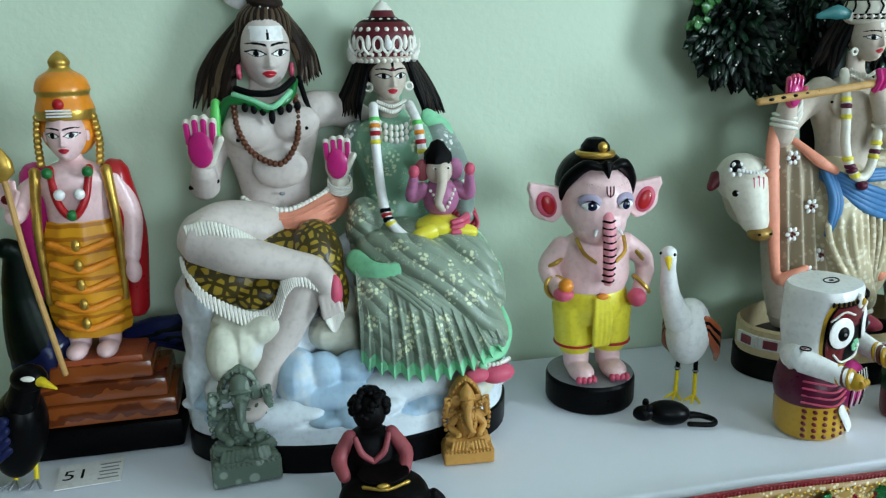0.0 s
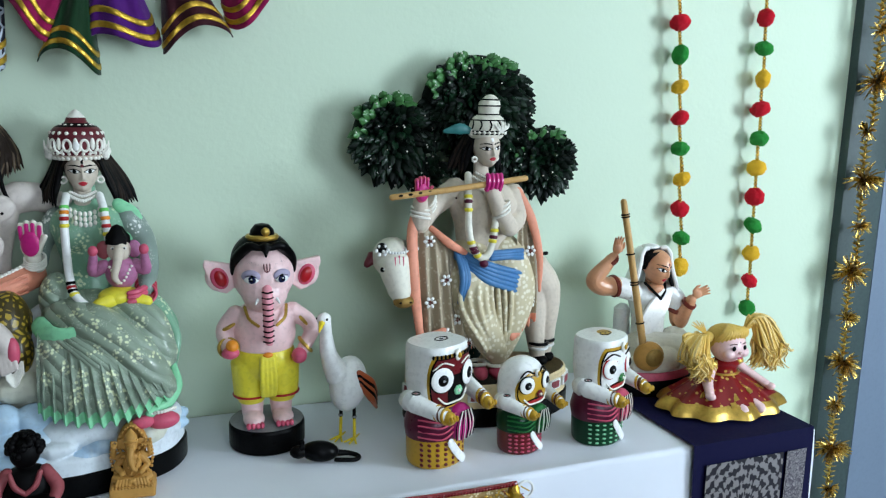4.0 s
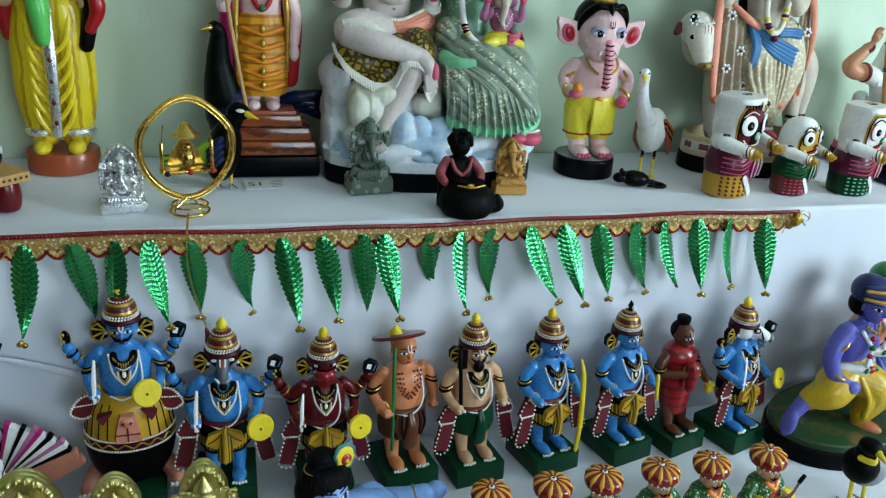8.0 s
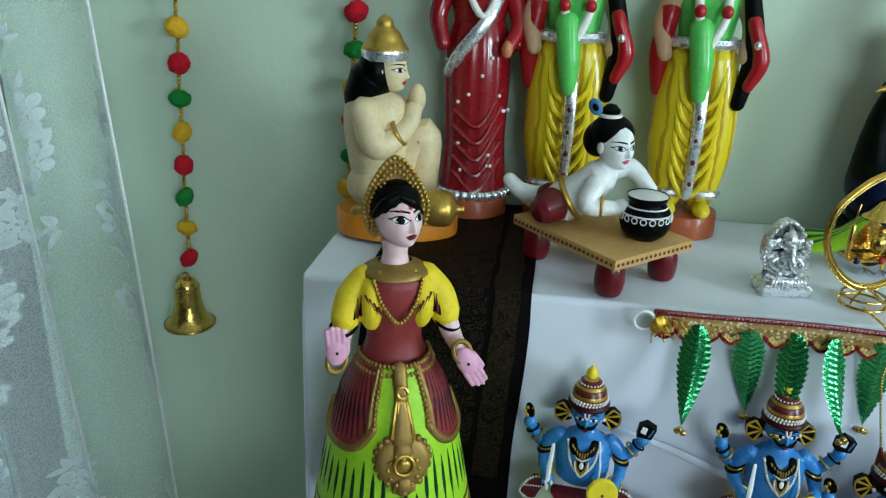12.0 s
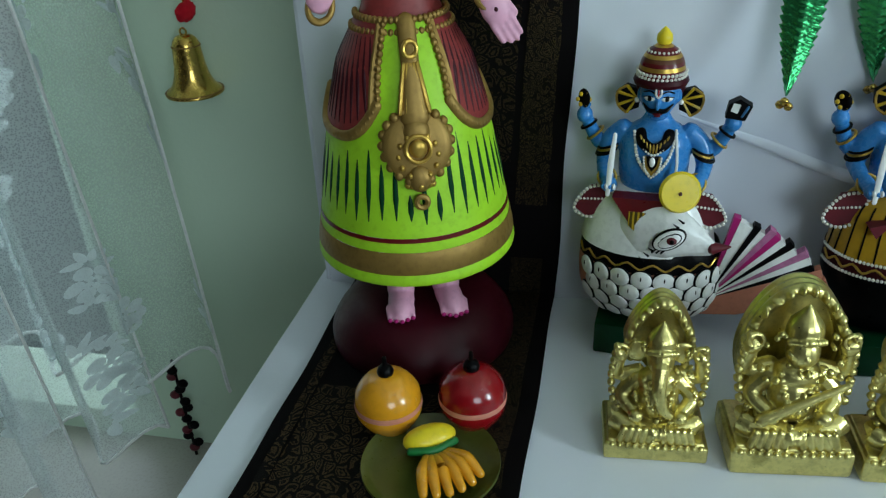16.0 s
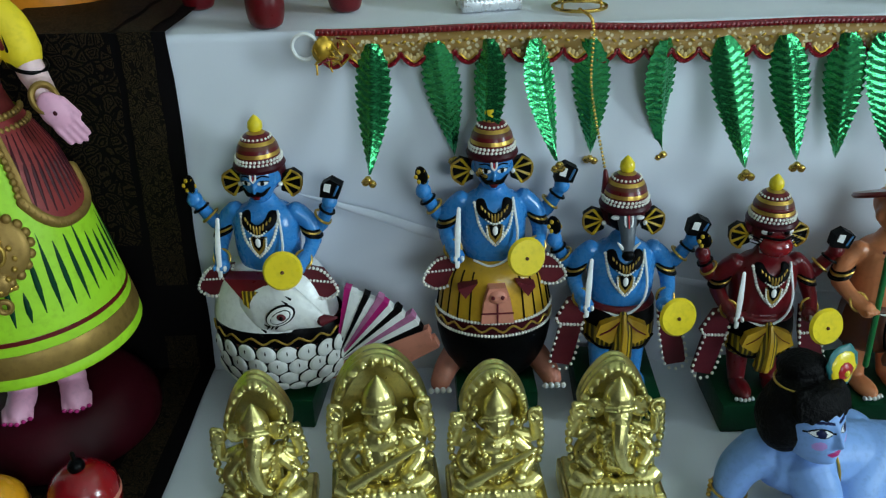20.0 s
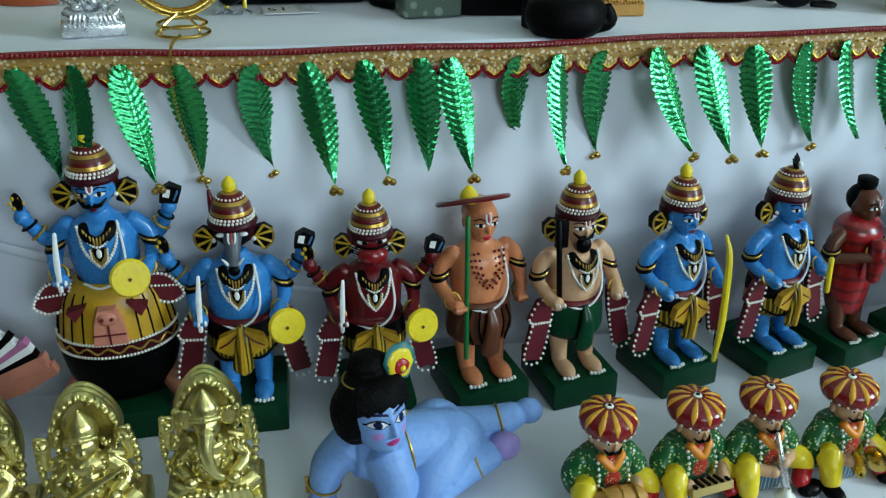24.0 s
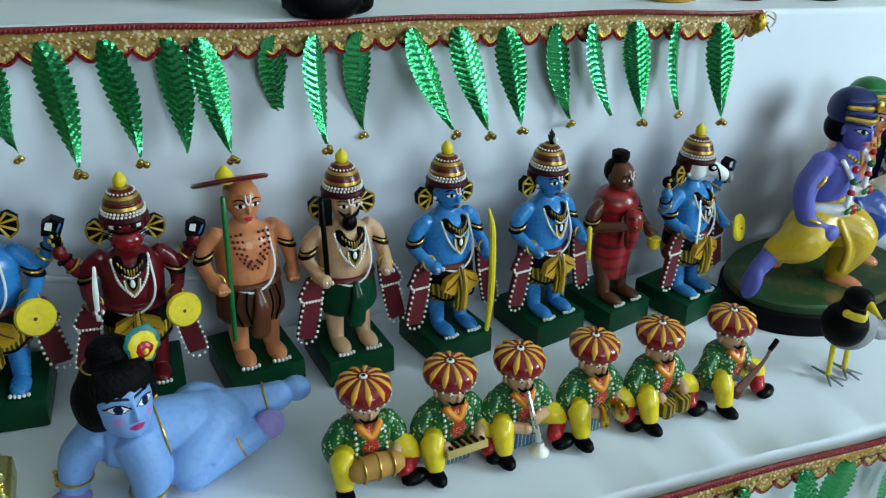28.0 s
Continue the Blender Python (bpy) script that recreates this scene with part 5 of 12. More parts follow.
    if held == "axe":
        s.tube([(-0.033, -0.03, zs - 0.045), (-0.033, -0.02, zh + 0.014)], 0.0032, C["black"], seg=8, n=1)
        s.box((-0.029, -0.02, zh - 0.002), (0.014, 0.006, 0.03), C["black"])
    if held == "bow":
        s.tube([(0.030, -0.047, 0.036), (0.034, -0.048, 0.09), (0.036, -0.044, zs - 0.01), (0.034, -0.038, zs + 0.016)], [0.003, 0.0042, 0.004, 0.002], C["yellow"], seg=8)
    if held == "flute":
        s.tube([(0.036, -0.046, zs - 0.064), (0.034, -0.046, zs - 0.022)], 0.003, C["yellow"], seg=8, n=1)
    if held == "pot":
        s.lathe([(0.006, 0), (0.0085, 0.004), (0.0085, 0.014), (0.0095, 0.016), (0, 0.016)], C["yellow"], c=(0.04, -0.04, zs - 0.066), seg=14)
        s.tube([(-0.008, -0.037, zs - 0.05), (-0.004, -0.036, zs - 0.01)], [0.008, 0.013], C["red_fold"], n=1)
    s.fuse(0.0011, h, soft=3)
    return s.done(name, pose(x, y, LOW, 0, 0, turn) @ Matrix.Scale(size, 4), label, "figurine", "row of ten painted figures", back=0.08)


avatar("painted_figurine", -0.764, 0.726, "painted wooden figure, blue torso rising from a white scaled fish", arms=4, body="fish", held="sword_disc", turn=-5)
avatar("painted_figurine", -0.542, 0.728, "painted wooden figure, blue torso rising from a dark tortoise body", arms=4, body="tortoise", held="sword_disc", turn=2)
avatar("painted_figurine", -0.418, 0.716, "painted wooden figure, blue, with a grey boar head and yellow disc", arms=4, face="boar", held="sword_disc", turn=-2)
avatar("painted_figurine", -0.283, 0.7, "painted wooden figure, dark red, with a lion head and yellow disc", skin="dark_red", arms=4, face="lion", held="sword_disc", top=-0.002, size=0.95)
avatar("painted_figurine", -0.166, 0.7, "painted orange-brown wooden figure under a flat red umbrella", skin="skin", dhoti="brown", hat=False, flaps=False, held="umbrella", turn=10, size=1.02)
avatar("painted_figurine", -0.06, 0.696, "painted tan wooden figure with black beard and an axe", skin="tan", dhoti="green", face="beard", held="axe", turn=8, size=0.97)
avatar("painted_figurine", 0.062, 0.696, "painted blue wooden figure with a tall yellow bow", held="bow", turn=14, size=0.97)
avatar("painted_figurine", 0.193, 0.7, "painted blue wooden figure with a feather on its striped hat", held="flute", feather=True, turn=14, size=0.97)
avatar("painted_figurine", 0.296, 0.704, "painted brown wooden figure in a red robe with a black topknot", skin="brown", dhoti="robe", hat=False, flaps=False, held="pot", turn=16, size=0.93)
avatar("painted_figurine", 0.404, 0.694, "painted blue wooden figure with a white horse head", arms=4, face="horse", held="sword_disc", turn=18, size=0.96)


# ---- lower step: seated musicians ----
def musician(x, y, turn, instrument, label):
    s = Sculpt()
    # crossed legs, black shoes, yellow knees
    s.ell((0, 0.006, 0.012), (0.024, 0.019, 0.013), C["blue_trouser"])
    s.box((0, -0.012, 0.012), (0.026, 0.016, 0.02), C["blue_trouser"], 0.2)
    s.tube([(-0.016, 0.0, 0.02), (-0.024, -0.018, 0.03), (-0.025, -0.026, 0.012)], [0.009, 0.0105, 0.008], C["yellow"])
    s.ell((-0.026, -0.031, 0.006), (0.0075, 0.0125, 0.006), C["black"])
    s.tube([(0.014, 0.002, 0.018), (0.030, -0.012, 0.024), (0.036, -0.016, 0.018)], [0.009, 0.0105, 0.009], C["yellow"])
    s.tube([(0.036, -0.016, 0.016), (0.026, -0.026, 0.010)], [0.008, 0.007], C["red"])
    s.ell((0.033, -0.031, 0.006), (0.013, 0.0075, 0.006), C["black"], rz=12)
    # jacket and vest
    s.lathe([(0.018, 0.012), (0.0215, 0.024), (0.023, 0.036), (0.022, 0.046), (0.013, 0.053), (0.007, 0.056)], C["scales"], sy=0.78, n=3)
    s.ell((0, -0.0105, 0.036), (0.0115, 0.0085, 0.017), C["red_jacket"])
    for k in (-1, 1):
        s.beads([(k * 0.012, -0.0135, 0.05), (k * 0.0125, -0.019, 0.038), (k * 0.0135, -0.018, 0.024)], 7, 0.0014, C["pearl"])
        s.tube([(k * 0.019, 0, 0.046), (k * 0.027, -0.002, 0.034), (k * 0.026, -0.008, 0.026)], [0.0085, 0.009, 0.0085], C["scales"])
        hand = {"drum": (k * 0.017, -0.026, 0.026), "keys": (k * 0.016, -0.026, 0.028), "horn": (k * 0.004, -0.026, 0.036 - 0.008 * (k < 0)), "cymbals": (k * 0.012, -0.027, 0.03), "tabla": (k * 0.014, -0.025, 0.03), "strings": (k * 0.015, -0.025, 0.03 + 0.004 * k)}[instrument]
        s.tube([(k * 0.026, -0.01, 0.026), hand], [0.006, 0.0045], C["tan"], n=1)
        s.ell(hand, (0.0052, 0.0052, 0.0048), C["tan"])
    s.tube([(-0.009, -0.011, 0.053), (0, -0.0165, 0.045), (0.009, -0.011, 0.053)], 0.0036, C["orange"])
    # head, moustache, striped turban
    s.ell((0, -0.002, 0.064), (0.0125, 0.0135, 0.0135), C["tan"])
    s.ell((0, -0.0155, 0.0635), (0.0018, 0.0028, 0.0034), C["tan"])
    for k in (-1, 1):
        s.tube([(0, -0.0158, 0.0595), (k * 0.0045, -0.015, 0.0585), (k * 0.0075, -0.0125, 0.061)], [0.0014, 0.0013, 0.0005], C["black"], seg=6)
        s.ell((k * 0.005, -0.0132, 0.067), (0.0024, 0.001, 0.0011), C["white"])
        s.ell((k * 0.005, -0.0142, 0.067), (0.0009, 0.0008, 0.001), C["black"])
        s.tube([(k * 0.002, -0.0142, 0.0692), (k * 0.0075, -0.012, 0.07)], 0.0006, C["black"], seg=5, n=1)
        s.ell((k * 0.0125, 0, 0.063), (0.0022, 0.003, 0.0042), C["tan"])
    s.lathe([(0.0145, 0.0695), (0.0205, 0.073), (0.0222, 0.079), (0.0205, 0.085), (0.013, 0.0895), (0.004, 0.091)], C["hat_red"], n=3)
    for k in range(11):
        a = radians(k * 360 / 11)
        s.tube([((r + 0.0004) * math.cos(a), (r + 0.0004) * math.sin(a), zz) for r, zz in ((0.0055, 0.091), (0.013, 0.0896), (0.0202, 0.0852), (0.0222, 0.0795))], [0.0006, 0.0019, 0.0026, 0.0006], C["hat_gold"], seg=8, n=3, flat=0.4, side=(math.cos(a) * 0.5, math.sin(a) * 0.5, 0.8))
    s.ell((0, 0, 0.0908), (0.0036, 0.0036, 0.0014), C["pearl"])
    s.ell((0, 0, 0.0917), (0.0018, 0.0018, 0.0012), C["black"])
    s.beads([(0.0214 * math.cos(radians(a)), 0.0214 * math.sin(radians(a)), 0.0745) for a in range(190, 352, 18)], 9, 0.0012, C["pearl"])
    if instrument == "drum":
        s.tube([(-0.017, -0.03, 0.026), (0, -0.03, 0.027), (0.017, -0.03, 0.026)], [0.0085, 0.0105, 0.0085], C["sandal"])
        for k in (-0.012, 0.0, 0.012):
            s.ring((k, -0.03, 0.0265), 0.0104, 0.001, C["gold"], ry=90)
    elif instrument == "keys":
        s.box((0, -0.029, 0.026), (0.038, 0.013, 0.007), C["straw"], 0.1, rx=-15)
        for k in range(6):
            s.box(((k - 2.5) * 0.006, -0.0285, 0.0305), (0.0022, 0.011, 0.0018), C["black"], 0, rx=-15)
    elif instrument == "horn":
        s.tube([(0, -0.017, 0.058), (0.001, -0.026, 0.04), (0.005, -0.032, 0.018)], [0.0018, 0.0024, 0.0035], C["silver"])
        s.lathe([(0.003, 0.01), (0.0042, 0.005), (0.009, 0.0)], C["pearl"], c=(0.006, -0.033, 0.006), seg=16)
    elif instrument == "cymbals":
        for k in (-1, 1):
            s.ell((k * 0.009, -0.033, 0.031), (0.0026, 0.0105, 0.0115), C["brass"], rz=k * 12)
    elif instrument == "tabla":
        for k in (-1, 1):
            s.lathe([(0.006, 0), (0.0085, 0.004), (0.008, 0.014), (0.0075, 0.016), (0, 0.0162)], C["black_gold"], c=(k * 0.0095, -0.029, 0.012), seg=16)
    else:
        s.tube([(-0.014, -0.03, 0.022), (-0.004, -0.03, 0.03), (0.018, -0.03, 0.044), (0.03, -0.028, 0.054)], [0.0085, 0.0055, 0.0026, 0.0022], C["brown"], flat=0.6)
        s.box((0.033, -0.028, 0.057), (0.004, 0.004, 0.013), C["black"], ry=48)
    return s.done("musician_figurine", pose(x, y, LOW, 0, 0, turn) @ Matrix.Scale(1.19, 4), label, "figurine", "row of seated musicians", back=0.04)


for _x, _t, _i, _l in ((-0.092, 4, "drum", "painted seated musician in a red and yellow turban, playing a drum"),
                       (-0.005, 8, "keys", "painted seated musician in a red and yellow turban, playing a harmonium"),
                       (0.07, 6, "horn", "painted seated musician in a red and yellow turban, playing a horn"),
                       (0.157, 8, "cymbals", "painted seated musician in a red and yellow turban, with brass cymbals"),
                       (0.239, 10, "tabla", "painted seated musician in a red and yellow turban, playing two drums"),
                       (0.334, 14, "strings", "painted seated musician in a red and yellow turban, playing a lute")):
    musician(_x, 0.517, _t, _i, _l)

# ---- upper step: the large statues ----


def wavy_rim(s, rx, ry, z0, z1, mat, seed=0, c=(0, 0), lump=0.06, top=None, seg=48, dome=0.0):
    """An uneven oval slab."""
    ring = []
    for k in range(seg):
        a = 2 * math.pi * k / seg
        q = 1 + lump * noise.noise(Vector((math.cos(a) * 2 + seed, math.sin(a) * 2, seed)))
        ring.append((c[0] + rx * q * math.cos(a), c[1] + ry * q * math.sin(a)))
    verts = [(x, y, z0) for x, y in ring] + [(x, y, z1 - 0.003) for x, y in ring] + [(c[0] + (x - c[0]) * 0.97, c[1] + (y - c[1]) * 0.97, z1) for x, y in ring] + [(c[0], c[1], z1 + dome)]
    faces = []
    for j in range(2):
        faces += [(j * seg + k, j * seg + (k + 1) % seg, (j + 1) * seg + (k + 1) % seg, (j + 1) * seg + k) for k in range(seg)]
    s.add(verts, faces, mat)
    s.add(verts, [(2 * seg + k, 2 * seg + (k + 1) % seg, 3 * seg) for k in range(seg)], top or mat)


def strands(s, start, mid, end, n, spread, mats, r=0.005, seed=0, turn=0.0):
    """n strands side by side from one line to another; each of start, mid, end is a pair of places."""
    rng = random.Random(seed)
    for k in range(n):
        u = k / max(1, n - 1)
        pts = [Vector(a) * (1 - u) + Vector(b) * u + Vector([rng.uniform(-1, 1) * spread * w for _ in range(3)]) for (a, b), w in ((start, 0.3), (mid, 0.7), (end, 1.0))]
        pts.insert(2, (pts[1] + pts[2]) / 2 + Vector((turn, 0, rng.uniform(-1, 1) * spread)))
        s.tube(pts, [r * 0.9, r, r * 0.8, r * 0.1], mats[k % len(mats)], seg=8)


def seated_couple():
    s = Sculpt()
    wavy_rim(s, 0.177, 0.1, 0, 0.03, C["black"], 1, lump=0.04)
    wavy_rim(s, 0.174, 0.097, 0.024, 0.05, C["rock"], 1, lump=0.05, dome=0.03)
    pale = paint("pale_blue_rock_paint", rgb(176, 204, 226), 0.5, scale=40, dirt=rgb(226, 226, 222), dirt_amount=0.8)
    warm = paint("cream_rock_paint", rgb(210, 210, 192), 0.5, scale=35, dirt=rgb(206, 214, 220), dirt_amount=0.7)
    for x, y, z, r, m in ((-0.145, 0.03, 0.10, (0.032, 0.06, 0.085), C["rock"]), (-0.152, 0.03, 0.16, (0.028, 0.05, 0.035), C["rock"]), (-0.165, 0.02, 0.06, (0.018, 0.05, 0.05), C["rock"]),
                          (-0.11, -0.01, 0.115, (0.04, 0.05, 0.06), warm), (-0.12, -0.045, 0.075, (0.035, 0.03, 0.035), C["rock"]), (-0.06, 0.02, 0.12, (0.05, 0.06, 0.06), C["rock"]),
                          (-0.01, 0.01, 0.12, (0.035, 0.05, 0.06), warm), (0.02, 0.03, 0.16, (0.04, 0.05, 0.06), C["rock"]), (0.09, 0.03, 0.11, (0.07, 0.06, 0.08), C["rock"]),
                          (-0.035, -0.052, 0.094, (0.019, 0.02, 0.018), pale), (-0.004, -0.05, 0.092, (0.02, 0.018, 0.018), pale), (-0.062, -0.05, 0.09, (0.022, 0.026, 0.03), pale), (-0.02, -0.062, 0.066, (0.05, 0.025, 0.016), pale),
                          (0.05, -0.055, 0.07, (0.045, 0.03, 0.02), C["rock"]), (0.11, -0.04, 0.062, (0.05, 0.035, 0.022), warm), (0.14, -0.02, 0.06, (0.03, 0.04, 0.025), C["rock"]), (-0.08, -0.07, 0.055, (0.05, 0.022, 0.016), C["rock"]),
                          (-0.135, -0.05, 0.12, (0.018, 0.02, 0.03), warm), (-0.09, -0.03, 0.14, (0.03, 0.03, 0.02), warm), (-0.02, -0.03, 0.128, (0.03, 0.022, 0.022), warm)):
        s.ell((x, y, z), r, m, lump=0.3, freq=30)
    for k in range(18):
        a = radians(188 + k * 10)
        s.ell((0.155 * math.cos(a), 0.082 * math.sin(a), 0.054 + 0.006 * math.sin(k * 2.3)), (0.026, 0.016, 0.010 + 0.004 * math.sin(k * 1.7)), pale if k % 3 else C["rock"], lump=0.35, freq=50)
    f, hair = C["fair"], [C["hair"], C["brown_hair"], C["hair"]]
    # the taller figure: trunk, shoulders, arms
    s.lathe([(0.046, 0.20), (0.041, 0.235), (0.038, 0.26), (0.044, 0.29), (0.053, 0.325), (0.055, 0.345), (0.042, 0.361), (0.02, 0.371), (0.0165, 0.392)], f, c=(-0.067, 0.074, 0), sy=0.58, n=4, lean=(-0.005, 0.004))
    for k in (-1, 1):
        s.ell((-0.068 + k * 0.025, 0.05, 0.334 + k * 0.003), (0.027, 0.011, 0.019), f, ry=-k * 12)
        s.ell((-0.068 + k * 0.036, 0.041, 0.328 + k * 0.005), (0.0021, 0.0016, 0.0021), C["black"])
    s.ell((-0.062, 0.048, 0.29), (0.03, 0.01, 0.022), f)
    s.ell((-0.062, 0.047, 0.262), (0.0034, 0.002, 0.0022), C["grey"])
    s.tube([(-0.116, 0.08, 0.345), (-0.135, 0.084, 0.305), (-0.144, 0.07, 0.272)], [0.0205, 0.018, 0.015], f)
    s.tube([(-0.144, 0.068, 0.27), (-0.142, 0.047, 0.292)], [0.0165, 0.0125], f)
    palm(s, (-0.141, 0.042, 0.312), 0.040, C["ivory"], C["hot_pink"], rz=-14)
    s.beads([(-0.158, 0.058, 0.272), (-0.144, 0.05, 0.274), (-0.13, 0.056, 0.278)], 9, 0.0026, C["soft_black"])
    s.tube([(-0.022, 0.08, 0.348), (0.004, 0.098, 0.346), (0.04, 0.108, 0.33)], [0.0215, 0.019, 0.016], f)
    stripe = lambda x, h: C["black"] if x * x / 0.004 + (h - 0.66) ** 2 / 0.03 < 1 else C["white"] if abs(x) < 0.62 and 0.46 < h < 0.95 and (h - 0.46) % 0.16 < 0.125 else None
    fine_head(s, (-0.07, 0.083, 0.4125), 0.0275, f, rz=8, rx=3, mark=stripe, jaw=0.3, eye=0.85)
    # hair drawn up to a bun, loose over both shoulders
    s.ell((-0.07, 0.094, 0.432), (0.0305, 0.027, 0.031), C["hair"])
    for k in range(25):
        a = radians(-8 + k * 8.2)
        dx = math.cos(a)
        s.tube([(-0.067 + 0.012 * dx, 0.074, 0.462), (-0.069 + 0.024 * dx, 0.061 + 0.012 * abs(dx), 0.452 - 0.004 * abs(dx)), (-0.07 + 0.0285 * dx, 0.063 + 0.016 * dx * dx, 0.438 - 0.012 * dx * dx)], [0.0024, 0.003, 0.0022], hair[k % 2], seg=6)
    strands(s, ((-0.083, 0.07, 0.447), (-0.09, 0.1, 0.447)), ((-0.1, 0.075, 0.41), (-0.118, 0.1, 0.415)), ((-0.112, 0.072, 0.352), (-0.146, 0.09, 0.352)), 13, 0.004, hair, 0.0055, 3, -0.004)
    strands(s, ((-0.085, 0.082, 0.44), (-0.09, 0.1, 0.44)), ((-0.102, 0.082, 0.4), (-0.122, 0.1, 0.4)), ((-0.116, 0.07, 0.33), (-0.136, 0.08, 0.345)), 8, 0.003, hair[:1], 0.006, 4)
    strands(s, ((-0.05, 0.074, 0.447), (-0.046, 0.1, 0.45)), ((-0.036, 0.084, 0.415), (-0.03, 0.1, 0.428)), ((-0.034, 0.068, 0.372), (-0.01, 0.088, 0.388)), 12, 0.003, hair, 0.0055, 5, 0.003)
    s.tube([(-0.036, 0.066, 0.385), (-0.03, 0.056, 0.36), (-0.022, 0.056, 0.343)], [0.003, 0.0028, 0.001], C["soft_black"])
    for k in range(4):
        s.ring((-0.066 + 0.002 * (k % 2), 0.082, 0.463 + k * 0.0068), 0.0135 - 0.0018 * k, 0.0062 - 0.0006 * k, hair[k % 2], rx=8 * (-1) ** k, ry=9 * (-1) ** k, seg=22)
    s.ell((-0.064, 0.082, 0.484), (0.008, 0.008, 0.007), C["brown_hair"])
    s.ell((-0.092, 0.098, 0.478), (0.0205, 0.005, 0.0215), C["white"])
    s.ring((-0.067, 0.066, 0.4575), 0.0035, 0.0018, C["white"], rx=90)
    for k in (-1, 1):
        s.ring((-0.07 + k * 0.028, 0.076 + 0.01 * k, 0.392), 0.0058, 0.0026, C["rose"], ry=90, sy=1.7)
    # snake collar, dark pendants, seed beads
    s.tube([(-0.124, 0.062, 0.338), (-0.112, 0.052, 0.362), (-0.092, 0.043, 0.363), (-0.07, 0.038, 0.355), (-0.048, 0.046, 0.366), (-0.04, 0.062, 0.382)], [0.005, 0.0056, 0.005, 0.005, 0.005, 0.0036], C["leaf"])
    s.tube([(-0.105, 0.047, 0.37), (-0.086, 0.039, 0.364), (-0.066, 0.0345, 0.357), (-0.046, 0.042, 0.372)], 0.0032, C["mint"])
    s.tube([(-0.124, 0.056, 0.362), (-0.126, 0.052, 0.338), (-0.123, 0.05, 0.322)], [0.005, 0.006, 0.002], C["spring"])
    s.tube([(-0.103, 0.05, 0.376), (-0.084, 0.041, 0.371), (-0.06, 0.04, 0.372), (-0.042, 0.052, 0.384)], 0.0036, C["soft_black"])
    for k in range(7):
        s.ell((-0.094 + k * 0.009, 0.0345 + 0.0012 * abs(k - 3), 0.351 - 0.004 * (k == 3) + 0.002 * abs(k - 3)), (0.0036, 0.0026, 0.005 + 0.003 * (k == 3)), C["soft_black"])
    s.beads([(-0.106, 0.05, 0.363), (-0.103, 0.041, 0.335), (-0.09, 0.036, 0.31), (-0.062, 0.0345, 0.297), (-0.044, 0.0375, 0.318), (-0.04, 0.043, 0.345), (-0.042, 0.05, 0.366)], 31, 0.0037, C["brown"])
    # sash, pearl belt, tiger skin
    s.tube([(-0.112, 0.066, 0.238), (-0.092, 0.036, 0.234), (-0.055, 0.026, 0.232), (-0.016, 0.038, 0.244), (0.0, 0.06, 0.25)], [0.014, 0.015, 0.014, 0.016, 0.017], C["peach"], flat=0.6)
    s.tube([(-0.098, 0.04, 0.24), (-0.094, 0.022, 0.22), (-0.083, 0.012, 0.205)], [0.014, 0.012, 0.005], C["peach"], flat=0.5)
    s.tube([(-0.112, 0.045, 0.24), (-0.122, 0.026, 0.226), (-0.112, 0.012, 0.212)], [0.012, 0.011, 0.006], C["peach"], flat=0.5)
    for k in range(5):
        s.tube([(-0.104, 0.036, 0.246 - k * 0.005), (-0.06, 0.0185, 0.24 - k * 0.005), (-0.008, 0.03, 0.256 - k * 0.006)], 0.0016, C["peach"], seg=6)
    s.beads([(-0.104, 0.052, 0.258), (-0.088, 0.037, 0.251), (-0.055, 0.028, 0.248), (-0.016, 0.042, 0.262), (-0.008, 0.056, 0.27)], 26, 0.0034, C["pearl"])
    for c, r in (((-0.065, 0.03, 0.195), (0.062, 0.05, 0.036)), ((-0.032, 0.004, 0.195), (0.03, 0.038, 0.046)), ((-0.02, -0.018, 0.168), (0.02, 0.026, 0.034)), ((-0.118, -0.002, 0.186), (0.05, 0.034, 0.03)), ((-0.09, -0.022, 0.172), (0.03, 0.022, 0.02)), ((-0.14, -0.006, 0.205), (0.028, 0.03, 0.022))):
        s.ell(c, r, C["tiger"])
    # crossed leg, standing leg
    s.tube([(-0.085, 0.04, 0.222), (-0.122, 0.012, 0.236), (-0.147, -0.02, 0.236)], [0.033, 0.029, 0.0245], f)
    s.tube([(-0.148, -0.024, 0.235), (-0.11, -0.044, 0.222), (-0.072, -0.049, 0.212), (-0.04, -0.048, 0.204)], [0.0245, 0.0215, 0.017, 0.0135], f)
    s.tube([(-0.04, -0.048, 0.204), (-0.028, -0.053, 0.19), (-0.023, -0.055, 0.166)], [0.0145, 0.0135, 0.0095], f)
    s.ell((-0.0185, -0.058, 0.18), (0.008, 0.009, 0.018), C["rose"])
    for q in range(4):
        s.tube([(-0.033 + q * 0.005, -0.062, 0.176), (-0.03 + q * 0.005, -0.064, 0.155 + 0.002 * q)], 0.0034, f, seg=7, n=1)
    s.tube([(-0.042, -0.02, 0.188), (-0.05, -0.036, 0.176), (-0.072, -0.038, 0.132), (-0.093, -0.052, 0.09), (-0.1, -0.058, 0.072)], [0.024, 0.0225, 0.019, 0.0145, 0.013], f)
    s.ell((-0.106, -0.072, 0.068), (0.015, 0.024, 0.01), f, rz=-20)
